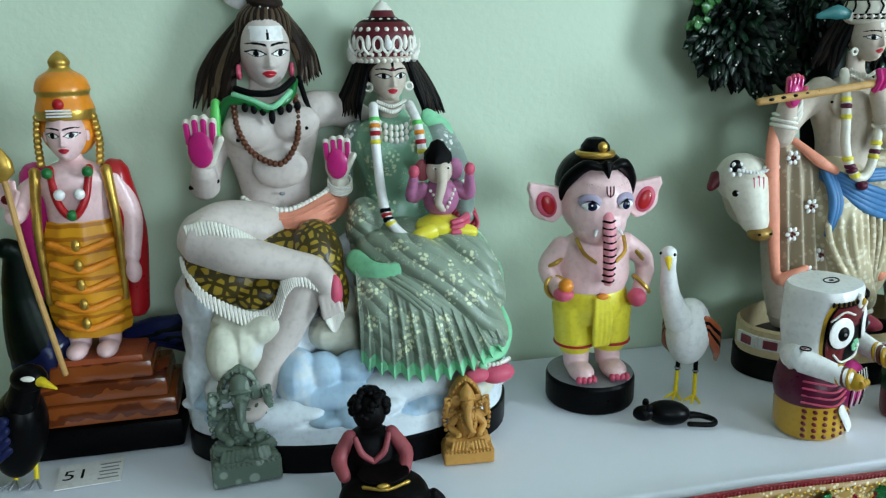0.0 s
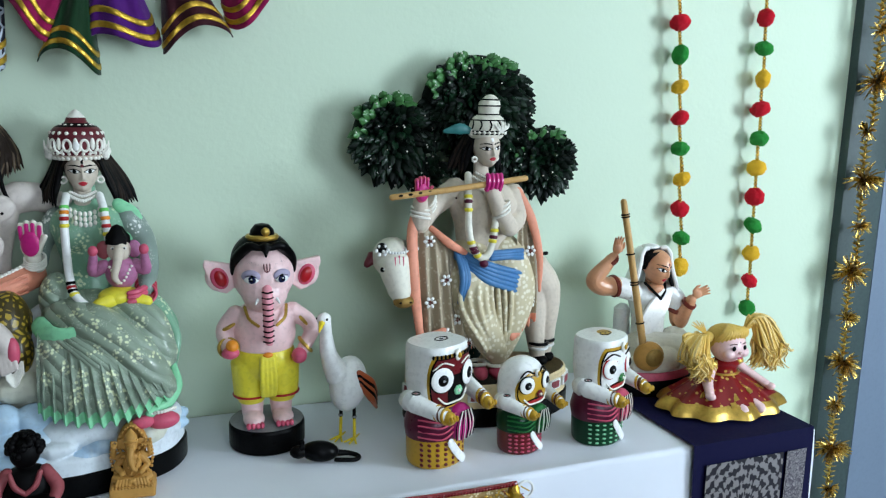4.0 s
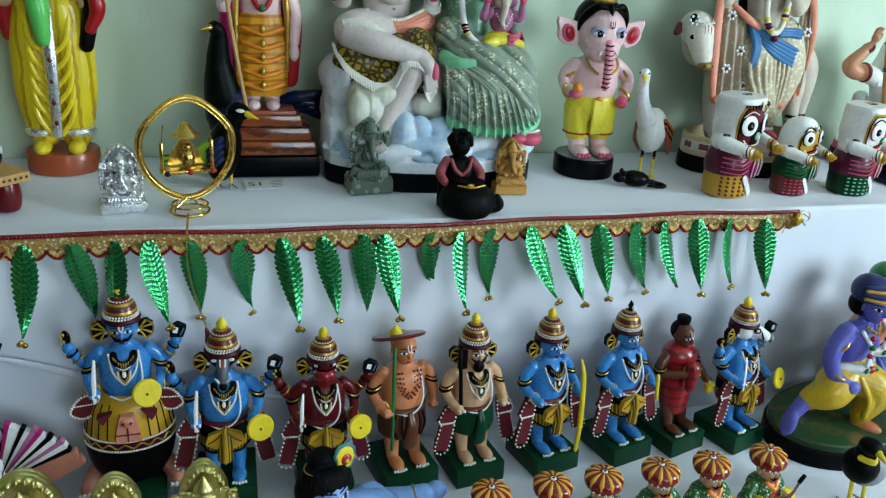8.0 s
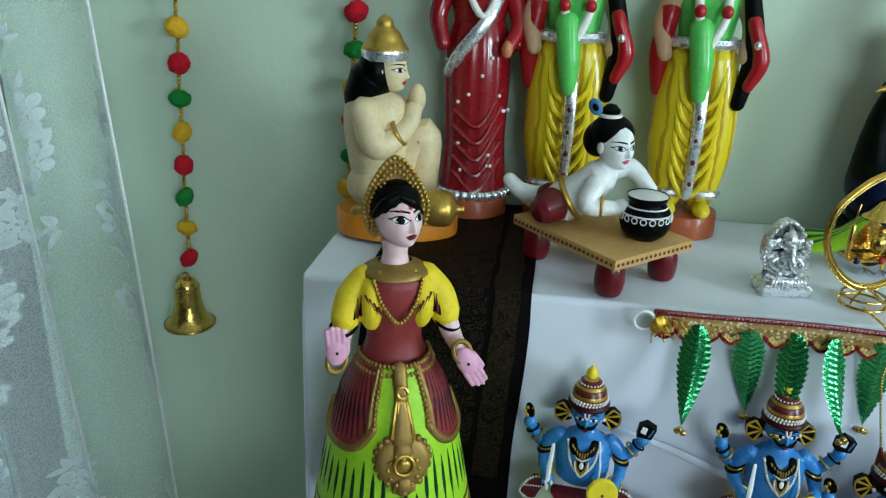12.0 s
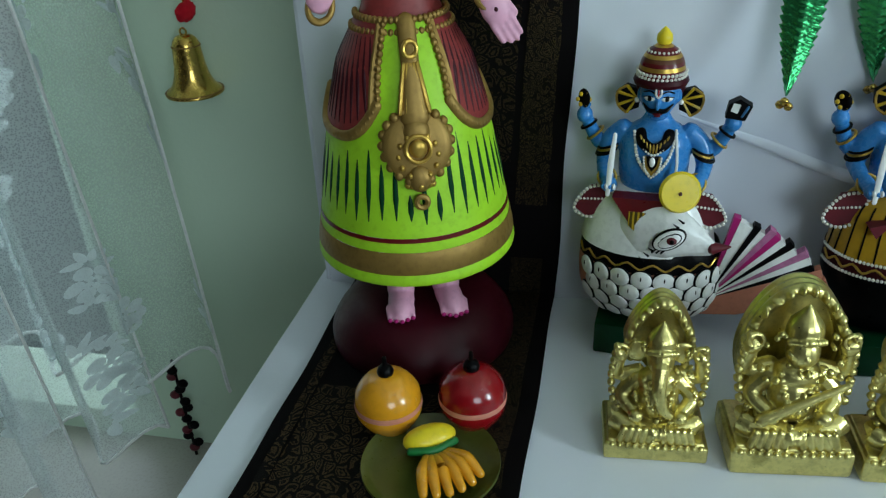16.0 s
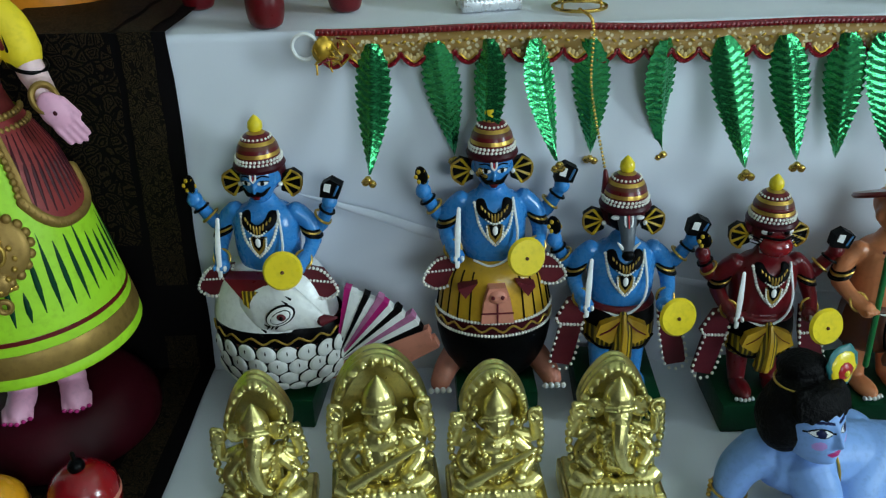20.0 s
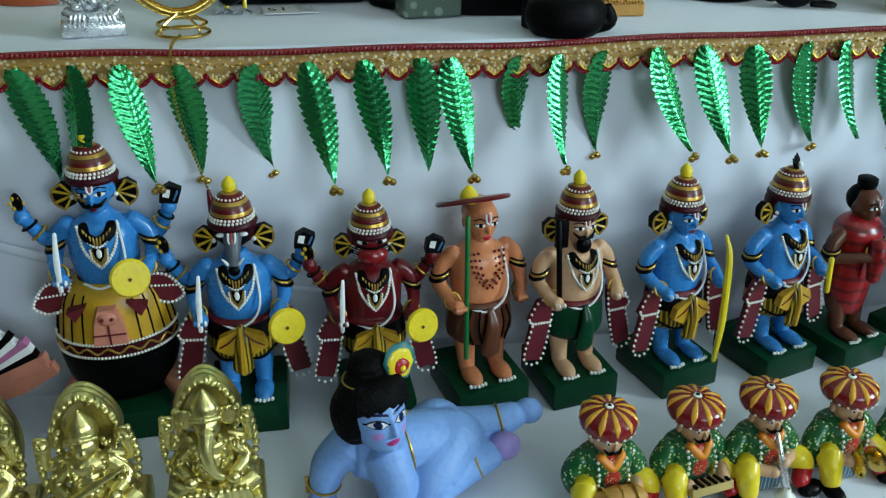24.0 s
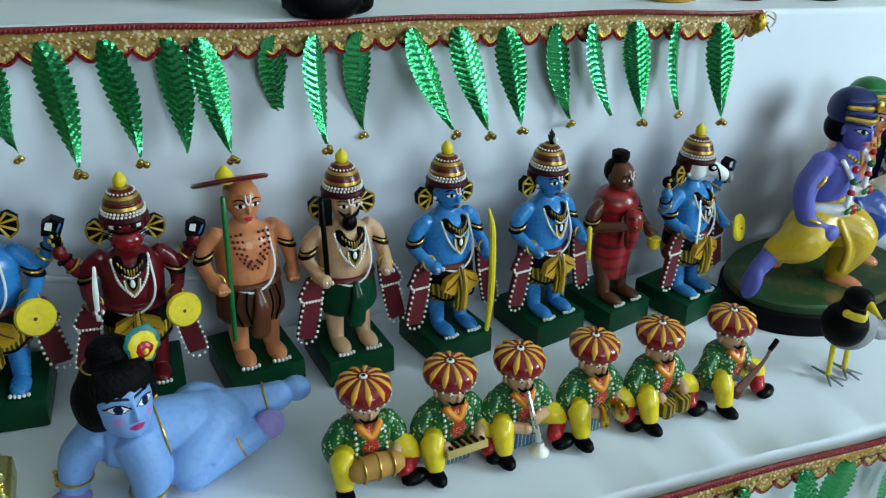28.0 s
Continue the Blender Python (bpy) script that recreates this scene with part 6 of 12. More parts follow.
    # white fur along the edges of the skin
    for pts, drop in (([(-0.168, -0.016, 0.212), (-0.152, -0.036, 0.186), (-0.126, -0.043, 0.168), (-0.1, -0.047, 0.158), (-0.08, -0.05, 0.166), (-0.07, -0.056, 0.19)], 0.012), ([(-0.07, -0.058, 0.192), (-0.058, -0.06, 0.203), (-0.036, -0.058, 0.194), (-0.03, -0.056, 0.178)], 0.012),
                      ([(-0.03, -0.05, 0.156), (-0.022, -0.048, 0.145), (-0.012, -0.046, 0.16)], 0.011), ([(-0.158, -0.04, 0.25), (-0.136, -0.046, 0.254), (-0.112, -0.05, 0.247), (-0.094, -0.05, 0.236)], 0.008)):
        p = smooth_path(pts, 7)
        for q in p:
            s.tube([(q[0], q[1] + 0.003, q[2] + 0.002), (q[0] + 0.002, q[1] - 0.004, q[2] - drop)], [0.0022, 0.0011], C["pearl"], seg=6, n=1)
    # the second figure: bodice, arms
    s.lathe([(0.05, 0.19), (0.043, 0.22), (0.036, 0.252), (0.041, 0.285), (0.047, 0.31), (0.038, 0.331), (0.017, 0.342), (0.0135, 0.366)], C["glitter_mint"], c=(0.069, 0.066, 0), sy=0.66, n=4, lean=(-0.006, 0))
    for k in (-1, 1):
        s.ell((0.067 + k * 0.02, 0.044, 0.3), (0.019, 0.014, 0.02), C["glitter_mint"])
    fine_head(s, (0.0615, 0.067, 0.3845), 0.0205, C["dusty"], rz=5, jaw=0.7, eye=0.95, mark=lambda x, h: C["black"] if x * x / 0.006 + (h - 0.62) ** 2 / 0.03 < 1 else bindi(x, h + 0.15, "dark_red"))
    s.lathe([(0.0145, 0.336), (0.0125, 0.35), (0.0125, 0.362)], C["dusty"], c=(0.062, 0.066, 0), n=3)
    s.ell((0.0605, 0.08, 0.392), (0.0245, 0.021, 0.024), C["soft_black"])
    for k in range(15):
        a = radians(k * 180 / 14)
        s.tube([(0.0615, 0.049, 0.4045), (0.0612 + 0.0155 * math.cos(a), 0.052, 0.3985), (0.0612 + 0.0222 * math.cos(a), 0.058 + 0.003 * abs(math.cos(a)), 0.389 + 0.007 * math.sin(a))], [0.0014, 0.002, 0.0016], hair[k % 2], seg=6)
    strands(s, ((0.04, 0.062, 0.4), (0.034, 0.09, 0.405)), ((0.033, 0.062, 0.37), (0.02, 0.09, 0.375)), ((0.03, 0.06, 0.338), (0.006, 0.085, 0.342)), 11, 0.002, [C["soft_black"], C["hair"]], 0.0046, 7, -0.002)
    strands(s, ((0.083, 0.062, 0.4), (0.09, 0.09, 0.405)), ((0.094, 0.066, 0.368), (0.11, 0.09, 0.375)), ((0.1, 0.066, 0.335), (0.13, 0.085, 0.338)), 12, 0.002, [C["soft_black"], C["hair"]], 0.0046, 8, 0.002)
    # domed crown: white relief on maroon
    s.lathe([(0.026, 0.398), (0.031, 0.405), (0.0345, 0.419), (0.0335, 0.431), (0.026, 0.441), (0.015, 0.446), (0.0115, 0.453), (0.006, 0.46), (0, 0.464)], [C["dusty"], C["maroon"], C["maroon"], C["maroon"], C["soft_black"], C["maroon"], C["pearl"], C["pearl"]], c=(0.058, 0.072, 0), n=3)
    for zz, rr, n, q in ((0.401, 0.0285, 26, 0.0028), (0.4075, 0.0315, 24, 0.0024), (0.433, 0.0312, 20, 0.0029), (0.4425, 0.019, 14, 0.0026)):
        for k in range(n):
            a = 2 * math.pi * k / n
            s.ell((0.058 + rr * math.cos(a), 0.072 + rr * math.sin(a), zz), q, C["pearl"])
    for k in range(9):
        a = radians(200 + k * 17.5)
        x, y = 0.058 + 0.0345 * math.cos(a), 0.072 + 0.0345 * math.sin(a)
        if k % 2:
            s.ring((x, y, 0.418), 0.0048, 0.0018, C["pearl"], rx=90, rz=math.degrees(a) + 90, sy=1.5)
        else:
            s.ell((x, y, 0.42), (0.0032, 0.0026, 0.008), C["pearl"], rz=math.degrees(a) + 90)
            for q in (-1, 1):
                s.tube([(x, y, 0.408), (x + q * 0.005, y - 0.001, 0.414), (x + q * 0.006, y, 0.423)], [0.0014, 0.0017, 0.0008], C["pearl"], seg=6)
    s.ell((0.0585, 0.0365, 0.418), (0.0042, 0.0032, 0.0062), C["white"])
    for k in (-1, 1):
        s.ell((0.058 + k * 0.034, 0.07, 0.408), (0.006, 0.006, 0.01), C["pearl"], lump=0.3, freq=300)
        s.ring((0.0615 + k * 0.0225, 0.062, 0.372), 0.004, 0.0016, C["pearl"], rx=90)
    s.tube([(0.03, 0.076, 0.322), (0.008, 0.078, 0.29), (0.003, 0.056, 0.264)], [0.0165, 0.0145, 0.012], C["sleeve"])
    s.tube([(0.002, 0.056, 0.262), (0.0, 0.042, 0.274)], [0.0125, 0.0105], C["ivory"])
    palm(s, (-0.001, 0.038, 0.291), 0.034, C["ivory"], C["hot_pink"], rz=-12)
    for k in range(4):
        s.ring((0.001, 0.046, 0.265 + k * 0.0028), 0.0125, 0.0015, C["pearl"], rx=30)
    s.tube([(0.113, 0.072, 0.322), (0.132, 0.064, 0.29), (0.138, 0.036, 0.258), (0.133, 0.006, 0.232)], [0.0185, 0.0165, 0.0135, 0.0105], C["sleeve"])
    s.tube([(0.103, 0.06, 0.34), (0.122, 0.062, 0.318), (0.115, 0.055, 0.27)], [0.008, 0.012, 0.01], C["mint"], flat=0.5)
    for k in range(5):
        s.ring((0.1335, 0.012 - k * 0.0035, 0.236 - 0.002 * k), 0.0125, 0.0017, C["red"] if k % 2 else C["rose"], rx=62)
    for q in range(4):
        s.tube([(0.132, -0.008, 0.237 - q * 0.006), (0.122, -0.022, 0.236 - q * 0.006), (0.112, -0.024, 0.235 - q * 0.0055)], [0.0045, 0.004, 0.003], C["rose"], seg=7)
    # necklaces and the long garland with coloured bands
    s.beads([(0.046, 0.052, 0.352), (0.062, 0.046, 0.346), (0.078, 0.052, 0.352)], 15, 0.0026, C["pearl"])
    s.beads([(0.047, 0.052, 0.357), (0.062, 0.047, 0.352), (0.077, 0.052, 0.357)], 14, 0.0022, C["pearl"])
    for row in range(3):
        for k in range(9 - 2 * row):
            s.ell((0.064 + (k - 4 + row) * 0.0058, 0.0335 + 0.0006 * (k - 4 + row) ** 2, 0.33 - row * 0.007 + 0.0006 * (k - 4 + row) ** 2), (0.0026, 0.002, 0.0036), C["pearl"])
    lane = [(0.042, 0.05, 0.353), (0.04, 0.03, 0.335), (0.04, 0.02, 0.3), (0.043, 0.006, 0.255), (0.05, -0.01, 0.232), (0.074, -0.028, 0.212)]
    lane2 = [(0.082, 0.05, 0.353), (0.087, 0.032, 0.335), (0.09, 0.022, 0.305), (0.093, 0.014, 0.285)]
    for path, bands in ((lane, ((0.16, "spring"), (0.21, "orange"), (0.26, "red"), (0.31, "lemon"), (0.66, "soft_black"), (0.7, "red"), (0.745, "soft_black"), (0.78, "lemon"))), (lane2, ((0.34, "spring"), (0.45, "orange"), (0.56, "red"), (0.68, "lemon")))):
        s.tube(path, 0.0052, C["white"])
        p = smooth_path(path, 20)
        for u, m in bands:
            q = p[int(u * (len(p) - 1))]
            s.ell(q, (0.0062, 0.0062, 0.0046), C[m])
    s.ell((0.076, -0.03, 0.211), (0.006, 0.005, 0.005), C["red"])
    # lap, long skirt, mint hem and sash
    s.ell((0.065, 0.02, 0.2), (0.06, 0.05, 0.032), C["glitter"])
    s.ell((0.025, 0.03, 0.222), (0.022, 0.034, 0.034), C["glitter"])
    s.tube([(0.03, 0.0, 0.2), (0.075, -0.035, 0.192), (0.12, -0.056, 0.155), (0.148, -0.056, 0.115)], [0.027, 0.031, 0.028, 0.019], C["glitter"])
    s.tube([(0.09, 0.01, 0.21), (0.13, -0.02, 0.192), (0.148, -0.035, 0.15)], [0.026, 0.027, 0.022], C["glitter"])
    s.tube([(0.03, 0.0, 0.19), (0.03, -0.04, 0.16), (0.045, -0.055, 0.11)], [0.024, 0.026, 0.03], C["glitter"])

    def skirt(u, v):
        x0, y0, z0 = 0.006 + 0.118 * u, -0.022 - 0.045 * math.sin(u * 2.3), 0.2 - 0.03 * u
        x1, y1, z1 = 0.004 + 0.156 * u, -0.066 - 0.026 * math.sin(u * 3.1), 0.1 - 0.013 * math.sin(u * 3.14) + 0.008 * u * u
        w = v ** (0.75 + 0.5 * u)
        ph = u * 78 + 2.2 * v * (1 - u) + 1.3 * math.sin(u * 7)
        fold = 0.0042 * min(1.0, 0.12 + 1.3 * v) * (math.cos(ph) + 0.35 * math.cos(2 * ph + 1))
        return (x0 + (x1 - x0) * w, y0 + (y1 - y0) * w - 0.012 * math.sin(v * 3.14) - fold, z0 + (z1 - z0) * v - 0.0025 * math.cos(ph) * v)

    s.drape(skirt, 190, 28, C["glitter"], C["mint"], 4)
    for k in range(7):
        s.tube([(0.07 + 0.011 * k, -0.062 - 0.001 * k, 0.178 - 0.004 * k), (0.1 + 0.0085 * k, -0.082 + 0.001 * k, 0.14 - 0.004 * k), (0.128 + 0.005 * k, -0.08 + 0.004 * k, 0.1 + 0.001 * k)], [0.002, 0.0042, 0.0034], C["glitter"], seg=8)
    # folds drawn from the hip across the knees towards the far foot
    for k in range(9):
        q = k / 8
        s.tube([(0.012 + 0.05 * q, -0.03 - 0.006 * q, 0.196 + 0.014 * q), (0.055 + 0.04 * q, -0.069 + 0.012 * q, 0.172 + 0.026 * q), (0.1 + 0.03 * q, -0.083 + 0.018 * q, 0.132 + 0.034 * q), (0.132 + 0.018 * q, -0.077 + 0.018 * q, 0.098 + 0.022 * q)], [0.002, 0.0052, 0.0055, 0.003], C["glitter"], seg=10)
    s.tube([(0.006, -0.016, 0.2), (0.022, -0.04, 0.191), (0.05, -0.05, 0.194), (0.074, -0.046, 0.212)], [0.012, 0.013, 0.01, 0.003], C["mint"], flat=0.5)
    s.tube([(0.13, -0.082, 0.092), (0.152, -0.068, 0.1), (0.164, -0.05, 0.116), (0.162, -0.035, 0.138)], [0.007, 0.008, 0.008, 0.004], C["mint"], flat=0.6)
    for k in range(6):
        s.tube([(0.13, 0.03, 0.225 - 0.003 * k), (0.152 + 0.003 * k, 0.03 - 0.006 * k, 0.205 - 0.006 * k), (0.168 - 0.001 * k, 0.022 - 0.007 * k, 0.176 - 0.008 * k), (0.162, 0.01 - 0.006 * k, 0.15 - 0.006 * k)], [0.006, 0.0065, 0.006, 0.004], C["glitter_mint"])
    s.ell((0.146, -0.078, 0.081), (0.02, 0.013, 0.011), C["rose"], rz=8)
    s.ell((0.122, -0.085, 0.084), (0.014, 0.01, 0.008), C["rose"], rz=8)
    s.beads([(0.132, -0.083, 0.093), (0.147, -0.085, 0.095), (0.16, -0.074, 0.094)], 9, 0.0026, C["pearl"])
    # child with an elephant head on her lap
    old, s.m = s.m, pose(-0.003, 0.055, 0.022)
    s.ell((0.108, -0.055, 0.236), (0.02, 0.018, 0.022), C["mauve"])
    s.ell((0.104, -0.06, 0.206), (0.026, 0.02, 0.013), C["lemon"])
    s.ell((0.106, -0.058, 0.266), (0.0145, 0.014, 0.016), C["dusty"])
    s.tube([(0.106, -0.07, 0.268), (0.104, -0.079, 0.254), (0.1, -0.08, 0.236), (0.104, -0.081, 0.228)], [0.0068, 0.0055, 0.0042, 0.003], C["dusty"])
    s.lathe([(0.014, 0.274), (0.0135, 0.284), (0.009, 0.29), (0.006, 0.296), (0, 0.299)], C["soft_black"], c=(0.105, -0.056, 0), seg=16, flute=7, depth=0.12)
    for k in (-1, 1):
        s.ell((0.106 + k * 0.018, -0.055, 0.266), (0.009, 0.004, 0.012), C["rose_dark"] if k < 0 else C["mauve"])
        s.tube([(0.106 + k * 0.018, -0.055, 0.246), (0.106 + k * 0.031, -0.062, 0.24), (0.106 + k * 0.03, -0.07, 0.262)], [0.0085, 0.0075, 0.005], C["mauve"])
        s.ell((0.106 + k * 0.03, -0.072, 0.268), (0.006, 0.005, 0.007), C["rose"])
        s.tube([(0.106 + k * 0.01, -0.07, 0.204), (0.108 + k * 0.03, -0.076, 0.2)], [0.01, 0.007], C["lemon"], n=1)
        s.ell((0.106 + k * 0.007, -0.0705, 0.27), (0.0026, 0.0016, 0.0016), C["white"])
        s.ell((0.106 + k * 0.007, -0.072, 0.27), 0.0012, C["black"])
    s.beads([(0.094, -0.068, 0.246), (0.107, -0.076, 0.226), (0.12, -0.069, 0.246)], 11, 0.0019, C["pearl"])
    s.m = old
    s.fuse(0.0016, f, C["rock"], pale, warm, C["tiger"], C["ivory"], C["glitter_mint"], soft=3)
    return s.done("seated_couple_statue", pose(-0.067, 1.0, UP, 0, 0, 0), "painted plaster statue of a seated couple on white rock", "statue")


seated_couple()


def flute_player():
    s = Sculpt()
    wavy_rim(s, 0.14, 0.08, 0, 0.03, C["black"], 3, lump=0.02, c=(0.011, 0.0))
    wavy_rim(s, 0.137, 0.078, 0.028, 0.066, C["cream"], 3, lump=0.02, top=C["dusty"], c=(0.011, 0.0))
    for k in range(9):
        a = radians(188 + k * 20.5)
        s.box((0.011 + 0.137 * math.cos(a), 0.078 * math.sin(a), 0.048), (0.03, 0.005, 0.016), C["white"], 0.2, rz=math.degrees(math.atan2(0.078 * math.cos(a), -0.137 * math.sin(a))))
        for q in (-0.008, 0, 0.008):
            s.box((0.011 + 0.1385 * math.cos(a + q * 7), 0.0795 * math.sin(a + q * 7), 0.048), (0.0066, 0.005, 0.011), C["rose_dark"], 0.2, rz=math.degrees(math.atan2(0.078 * math.cos(a), -0.137 * math.sin(a))))
    # cow behind, its face turned forward
    s.ell((0.01, 0.045, 0.205), (0.11, 0.035, 0.055), C["dusty"])
    s.tube([(0.1, 0.04, 0.21), (0.122, 0.03, 0.18), (0.126, 0.022, 0.12), (0.122, 0.018, 0.075)], [0.036, 0.03, 0.017, 0.012], C["dusty"])
    s.tube([(0.104, 0.03, 0.19), (0.1, 0.012, 0.12), (0.104, 0.004, 0.07)], [0.026, 0.016, 0.012], C["dusty"])
    s.tube([(-0.06, 0.035, 0.18), (-0.07, 0.02, 0.11), (-0.066, 0.01, 0.06)], [0.026, 0.017, 0.013], C["dusty"])
    for x, y in ((0.123, 0.018), (0.104, 0.004)):
        s.ring((x, y, 0.098), 0.0145, 0.0028, C["black"])
        s.ring((x, y, 0.09), 0.0142, 0.0026, C["white"])
        s.ell((x, y - 0.004, 0.07), (0.014, 0.016, 0.009), C["soft_black"])
    s.tube([(0.1, 0.035, 0.238), (0.118, 0.03, 0.24)], 0.0034, C["white"], n=1)
    s.tube([(0.118, 0.03, 0.24), (0.126, 0.029, 0.241)], 0.0032, C["black"], n=1)
    old, s.m = s.m, pose(-0.0245, 0.0, -0.006)
    s.tube([(-0.07, 0.04, 0.225), (-0.105, 0.014, 0.252)], [0.042, 0.034], C["dusty"])
    s.ell((-0.128, -0.008, 0.262), (0.03, 0.03, 0.03), C["ivory"])
    s.tube([(-0.129, -0.02, 0.258), (-0.126, -0.034, 0.225), (-0.124, -0.04, 0.212)], [0.026, 0.0185, 0.0155], C["ivory"])
    s.ell((-0.122, -0.046, 0.203), (0.0155, 0.0115, 0.0095), C["old_gold"])
    for k in (-1, 1):
        s.ell((-0.128 + k * 0.0225, -0.03, 0.281), (0.0075, 0.005, 0.0075), C["black"])
        for q in range(6):
            a = radians(60 * q)
            s.ell((-0.128 + k * 0.0225 + 0.0085 * math.cos(a), -0.0325, 0.2795 + 0.0085 * math.sin(a) * 0.8 - 0.002), (0.0028, 0.002, 0.0028), C["white"])
        s.ell((-0.128 + k * 0.0195, -0.0335, 0.25), (0.0064, 0.003, 0.0046), C["black"], rz=k * 32, ry=k * 22)
        s.ell((-0.128 + k * 0.0195, -0.036, 0.2505), (0.0026, 0.0015, 0.0018), C["white"])
        s.ell((-0.122 + k * 0.0075, -0.0565, 0.204), (0.0022, 0.002, 0.0016), C["black"])
        s.tube([(-0.128, -0.0455, 0.25), (-0.128 + k * 0.0055, -0.0445, 0.256), (-0.128 + k * 0.0062, -0.0425, 0.268)], 0.0013, C["rose"], seg=6)
    s.tube([(-0.128, -0.0425, 0.27), (-0.128, -0.0475, 0.243)], 0.0013, C["rose"], seg=6, n=1)
    for q in range(11):
        s.ell((-0.149 + q * 0.0042, -0.034 - 0.004 * math.sin(q * 0.31), 0.2765 - 0.003 * math.sin(q * 0.31)), 0.0024, C["white"])
    s.tube([(-0.154, 0.0, 0.262), (-0.166, -0.006, 0.252)], [0.01, 0.005], C["maroon"], n=1)
    s.m = old
    # standing figure, one leg crossed before the other
    f = C["dusty"]
    s.tube([(0.026, -0.006, 0.25), (0.046, -0.016, 0.19), (0.026, -0.02, 0.11), (0.0, -0.02, 0.08)], [0.04, 0.035, 0.022, 0.016], C["dhoti"], flat=0.8)
    s.tube([(-0.026, -0.01, 0.25), (-0.034, -0.034, 0.19), (-0.012, -0.042, 0.135), (0.008, -0.046, 0.1)], [0.04, 0.033, 0.025, 0.017], C["dhoti"], flat=0.85)
    for x, y, rz in ((0.004, -0.058, 10), (-0.02, -0.045, -15)):
        s.ell((x, y, 0.076), (0.011, 0.024, 0.01), C["rose"], rz=rz)
        s.ring((x, y + 0.012, 0.088), 0.013, 0.003, C["pearl"])
    s.lathe([(0.047, 0.245), (0.042, 0.268), (0.044, 0.3), (0.055, 0.335), (0.05, 0.352), (0.028, 0.366), (0.0135, 0.376), (0.012, 0.4)], f, c=(-0.006, -0.004, 0), sy=0.6, n=4, lean=(-0.006, 0))
    for k in (-1, 1):
        s.ell((-0.009 + k * 0.024, -0.028, 0.336 - k * 0.005), (0.024, 0.01, 0.018), f)
        s.ell((-0.032 + k * 0.033, -0.0372 + 0.002 * k, 0.34 - k * 0.005), 0.0017, C["black"])
    fine_head(s, (-0.008, -0.013, 0.4165), 0.0202, f, rz=3, ry=-4, eye=0.95, mark=lambda x, h: C["white"] if abs(x) < 0.1 and 0.5 < h < 0.8 else None)
    s.ell((-0.012, 0.004, 0.424), (0.0235, 0.021, 0.022), C["soft_black"])
    strands(s, ((-0.026, -0.01, 0.43), (-0.03, 0.01, 0.435)), ((-0.034, -0.006, 0.405), (-0.046, 0.012, 0.41)), ((-0.04, -0.008, 0.378), (-0.062, 0.01, 0.384)), 9, 0.002, [C["soft_black"], C["hair"]], 0.0052, 12)
    strands(s, ((0.008, -0.004, 0.425), (0.01, 0.01, 0.43)), ((0.014, -0.002, 0.4), (0.02, 0.01, 0.405)), ((0.016, -0.004, 0.378), (0.03, 0.01, 0.382)), 6, 0.002, [C["soft_black"]], 0.005, 13)
    # wound turban with carved bands, tall knot and feather
    s.lathe([(0.0235, 0.43), (0.027, 0.436), (0.0285, 0.446), (0.025, 0.458), (0.017, 0.465), (0.0155, 0.47), (0.017, 0.478), (0.0135, 0.487), (0.006, 0.4935), (0, 0.495)], C["ivory"], c=(-0.007, -0.008, 0), n=3, lean=(0.006, 0))
    for zz, rr in ((0.437, 0.0275), (0.441, 0.0286), (0.457, 0.0255), (0.4655, 0.0172), (0.478, 0.0172), (0.487, 0.0138)):
        s.ring((-0.0065 + (zz - 0.43) * 0.09, -0.008, zz), rr, 0.0011, C["soft_black"])
    for k in range(24):
        a = 2 * math.pi * k / 24
        s.ell((-0.006 + 0.0287 * math.cos(a), -0.008 + 0.0287 * math.sin(a), 0.439), (0.0022, 0.0022, 0.0028), C["pearl"])
        if k % 2:
            s.tube([(-0.0055 + 0.0288 * math.cos(a), -0.008 + 0.0288 * math.sin(a), 0.443), (-0.0055 + 0.0282 * math.cos(a + 0.1), -0.008 + 0.0282 * math.sin(a + 0.1), 0.45), (-0.005 + 0.0262 * math.cos(a), -0.008 + 0.0262 * math.sin(a), 0.4555)], 0.0012, C["soft_black"], seg=5)
    for k in range(5):
        s.tube([(0.004, -0.036, 0.44), (0.006 + (k - 2) * 0.004, -0.0375, 0.447), (0.006 + (k - 2) * 0.006, -0.034, 0.456 - abs(k - 2) * 0.002)], [0.0016, 0.0024, 0.0012], C["pearl"], seg=6)
    s.tube([(-0.03, -0.014, 0.44), (-0.052, -0.014, 0.444), (-0.074, -0.01, 0.44)], [0.004, 0.0085, 0.003], C["teal"], flat=0.5)
    s.ell((-0.032, -0.012, 0.44), (0.006, 0.006, 0.007), C["pearl"])
    for k in (-1, 1):
        s.ring((-0.01 + k * 0.021, -0.016 + 0.008 * k, 0.4), 0.0034, 0.0015, C["pearl"], rx=90)
    # arms and flute
    s.tube([(-0.05, -0.002, 0.355), (-0.088, -0.006, 0.33), (-0.114, -0.02, 0.304)], [0.0185, 0.0165, 0.0135], f)
    s.tube([(-0.115, -0.022, 0.304), (-0.119, -0.036, 0.345)], [0.0145, 0.0105], f)
    palm(s, (-0.12, -0.044, 0.353), 0.026, C["rose"], C["hot_pink"], rz=10)
    s.tube([(0.042, -0.004, 0.347), (0.044, -0.018, 0.312), (0.022, -0.04, 0.297)], [0.018, 0.016, 0.0135], f)
    s.tube([(0.022, -0.04, 0.297), (0.0, -0.049, 0.328), (-0.014, -0.051, 0.356)], [0.0145, 0.0125, 0.0105], f)
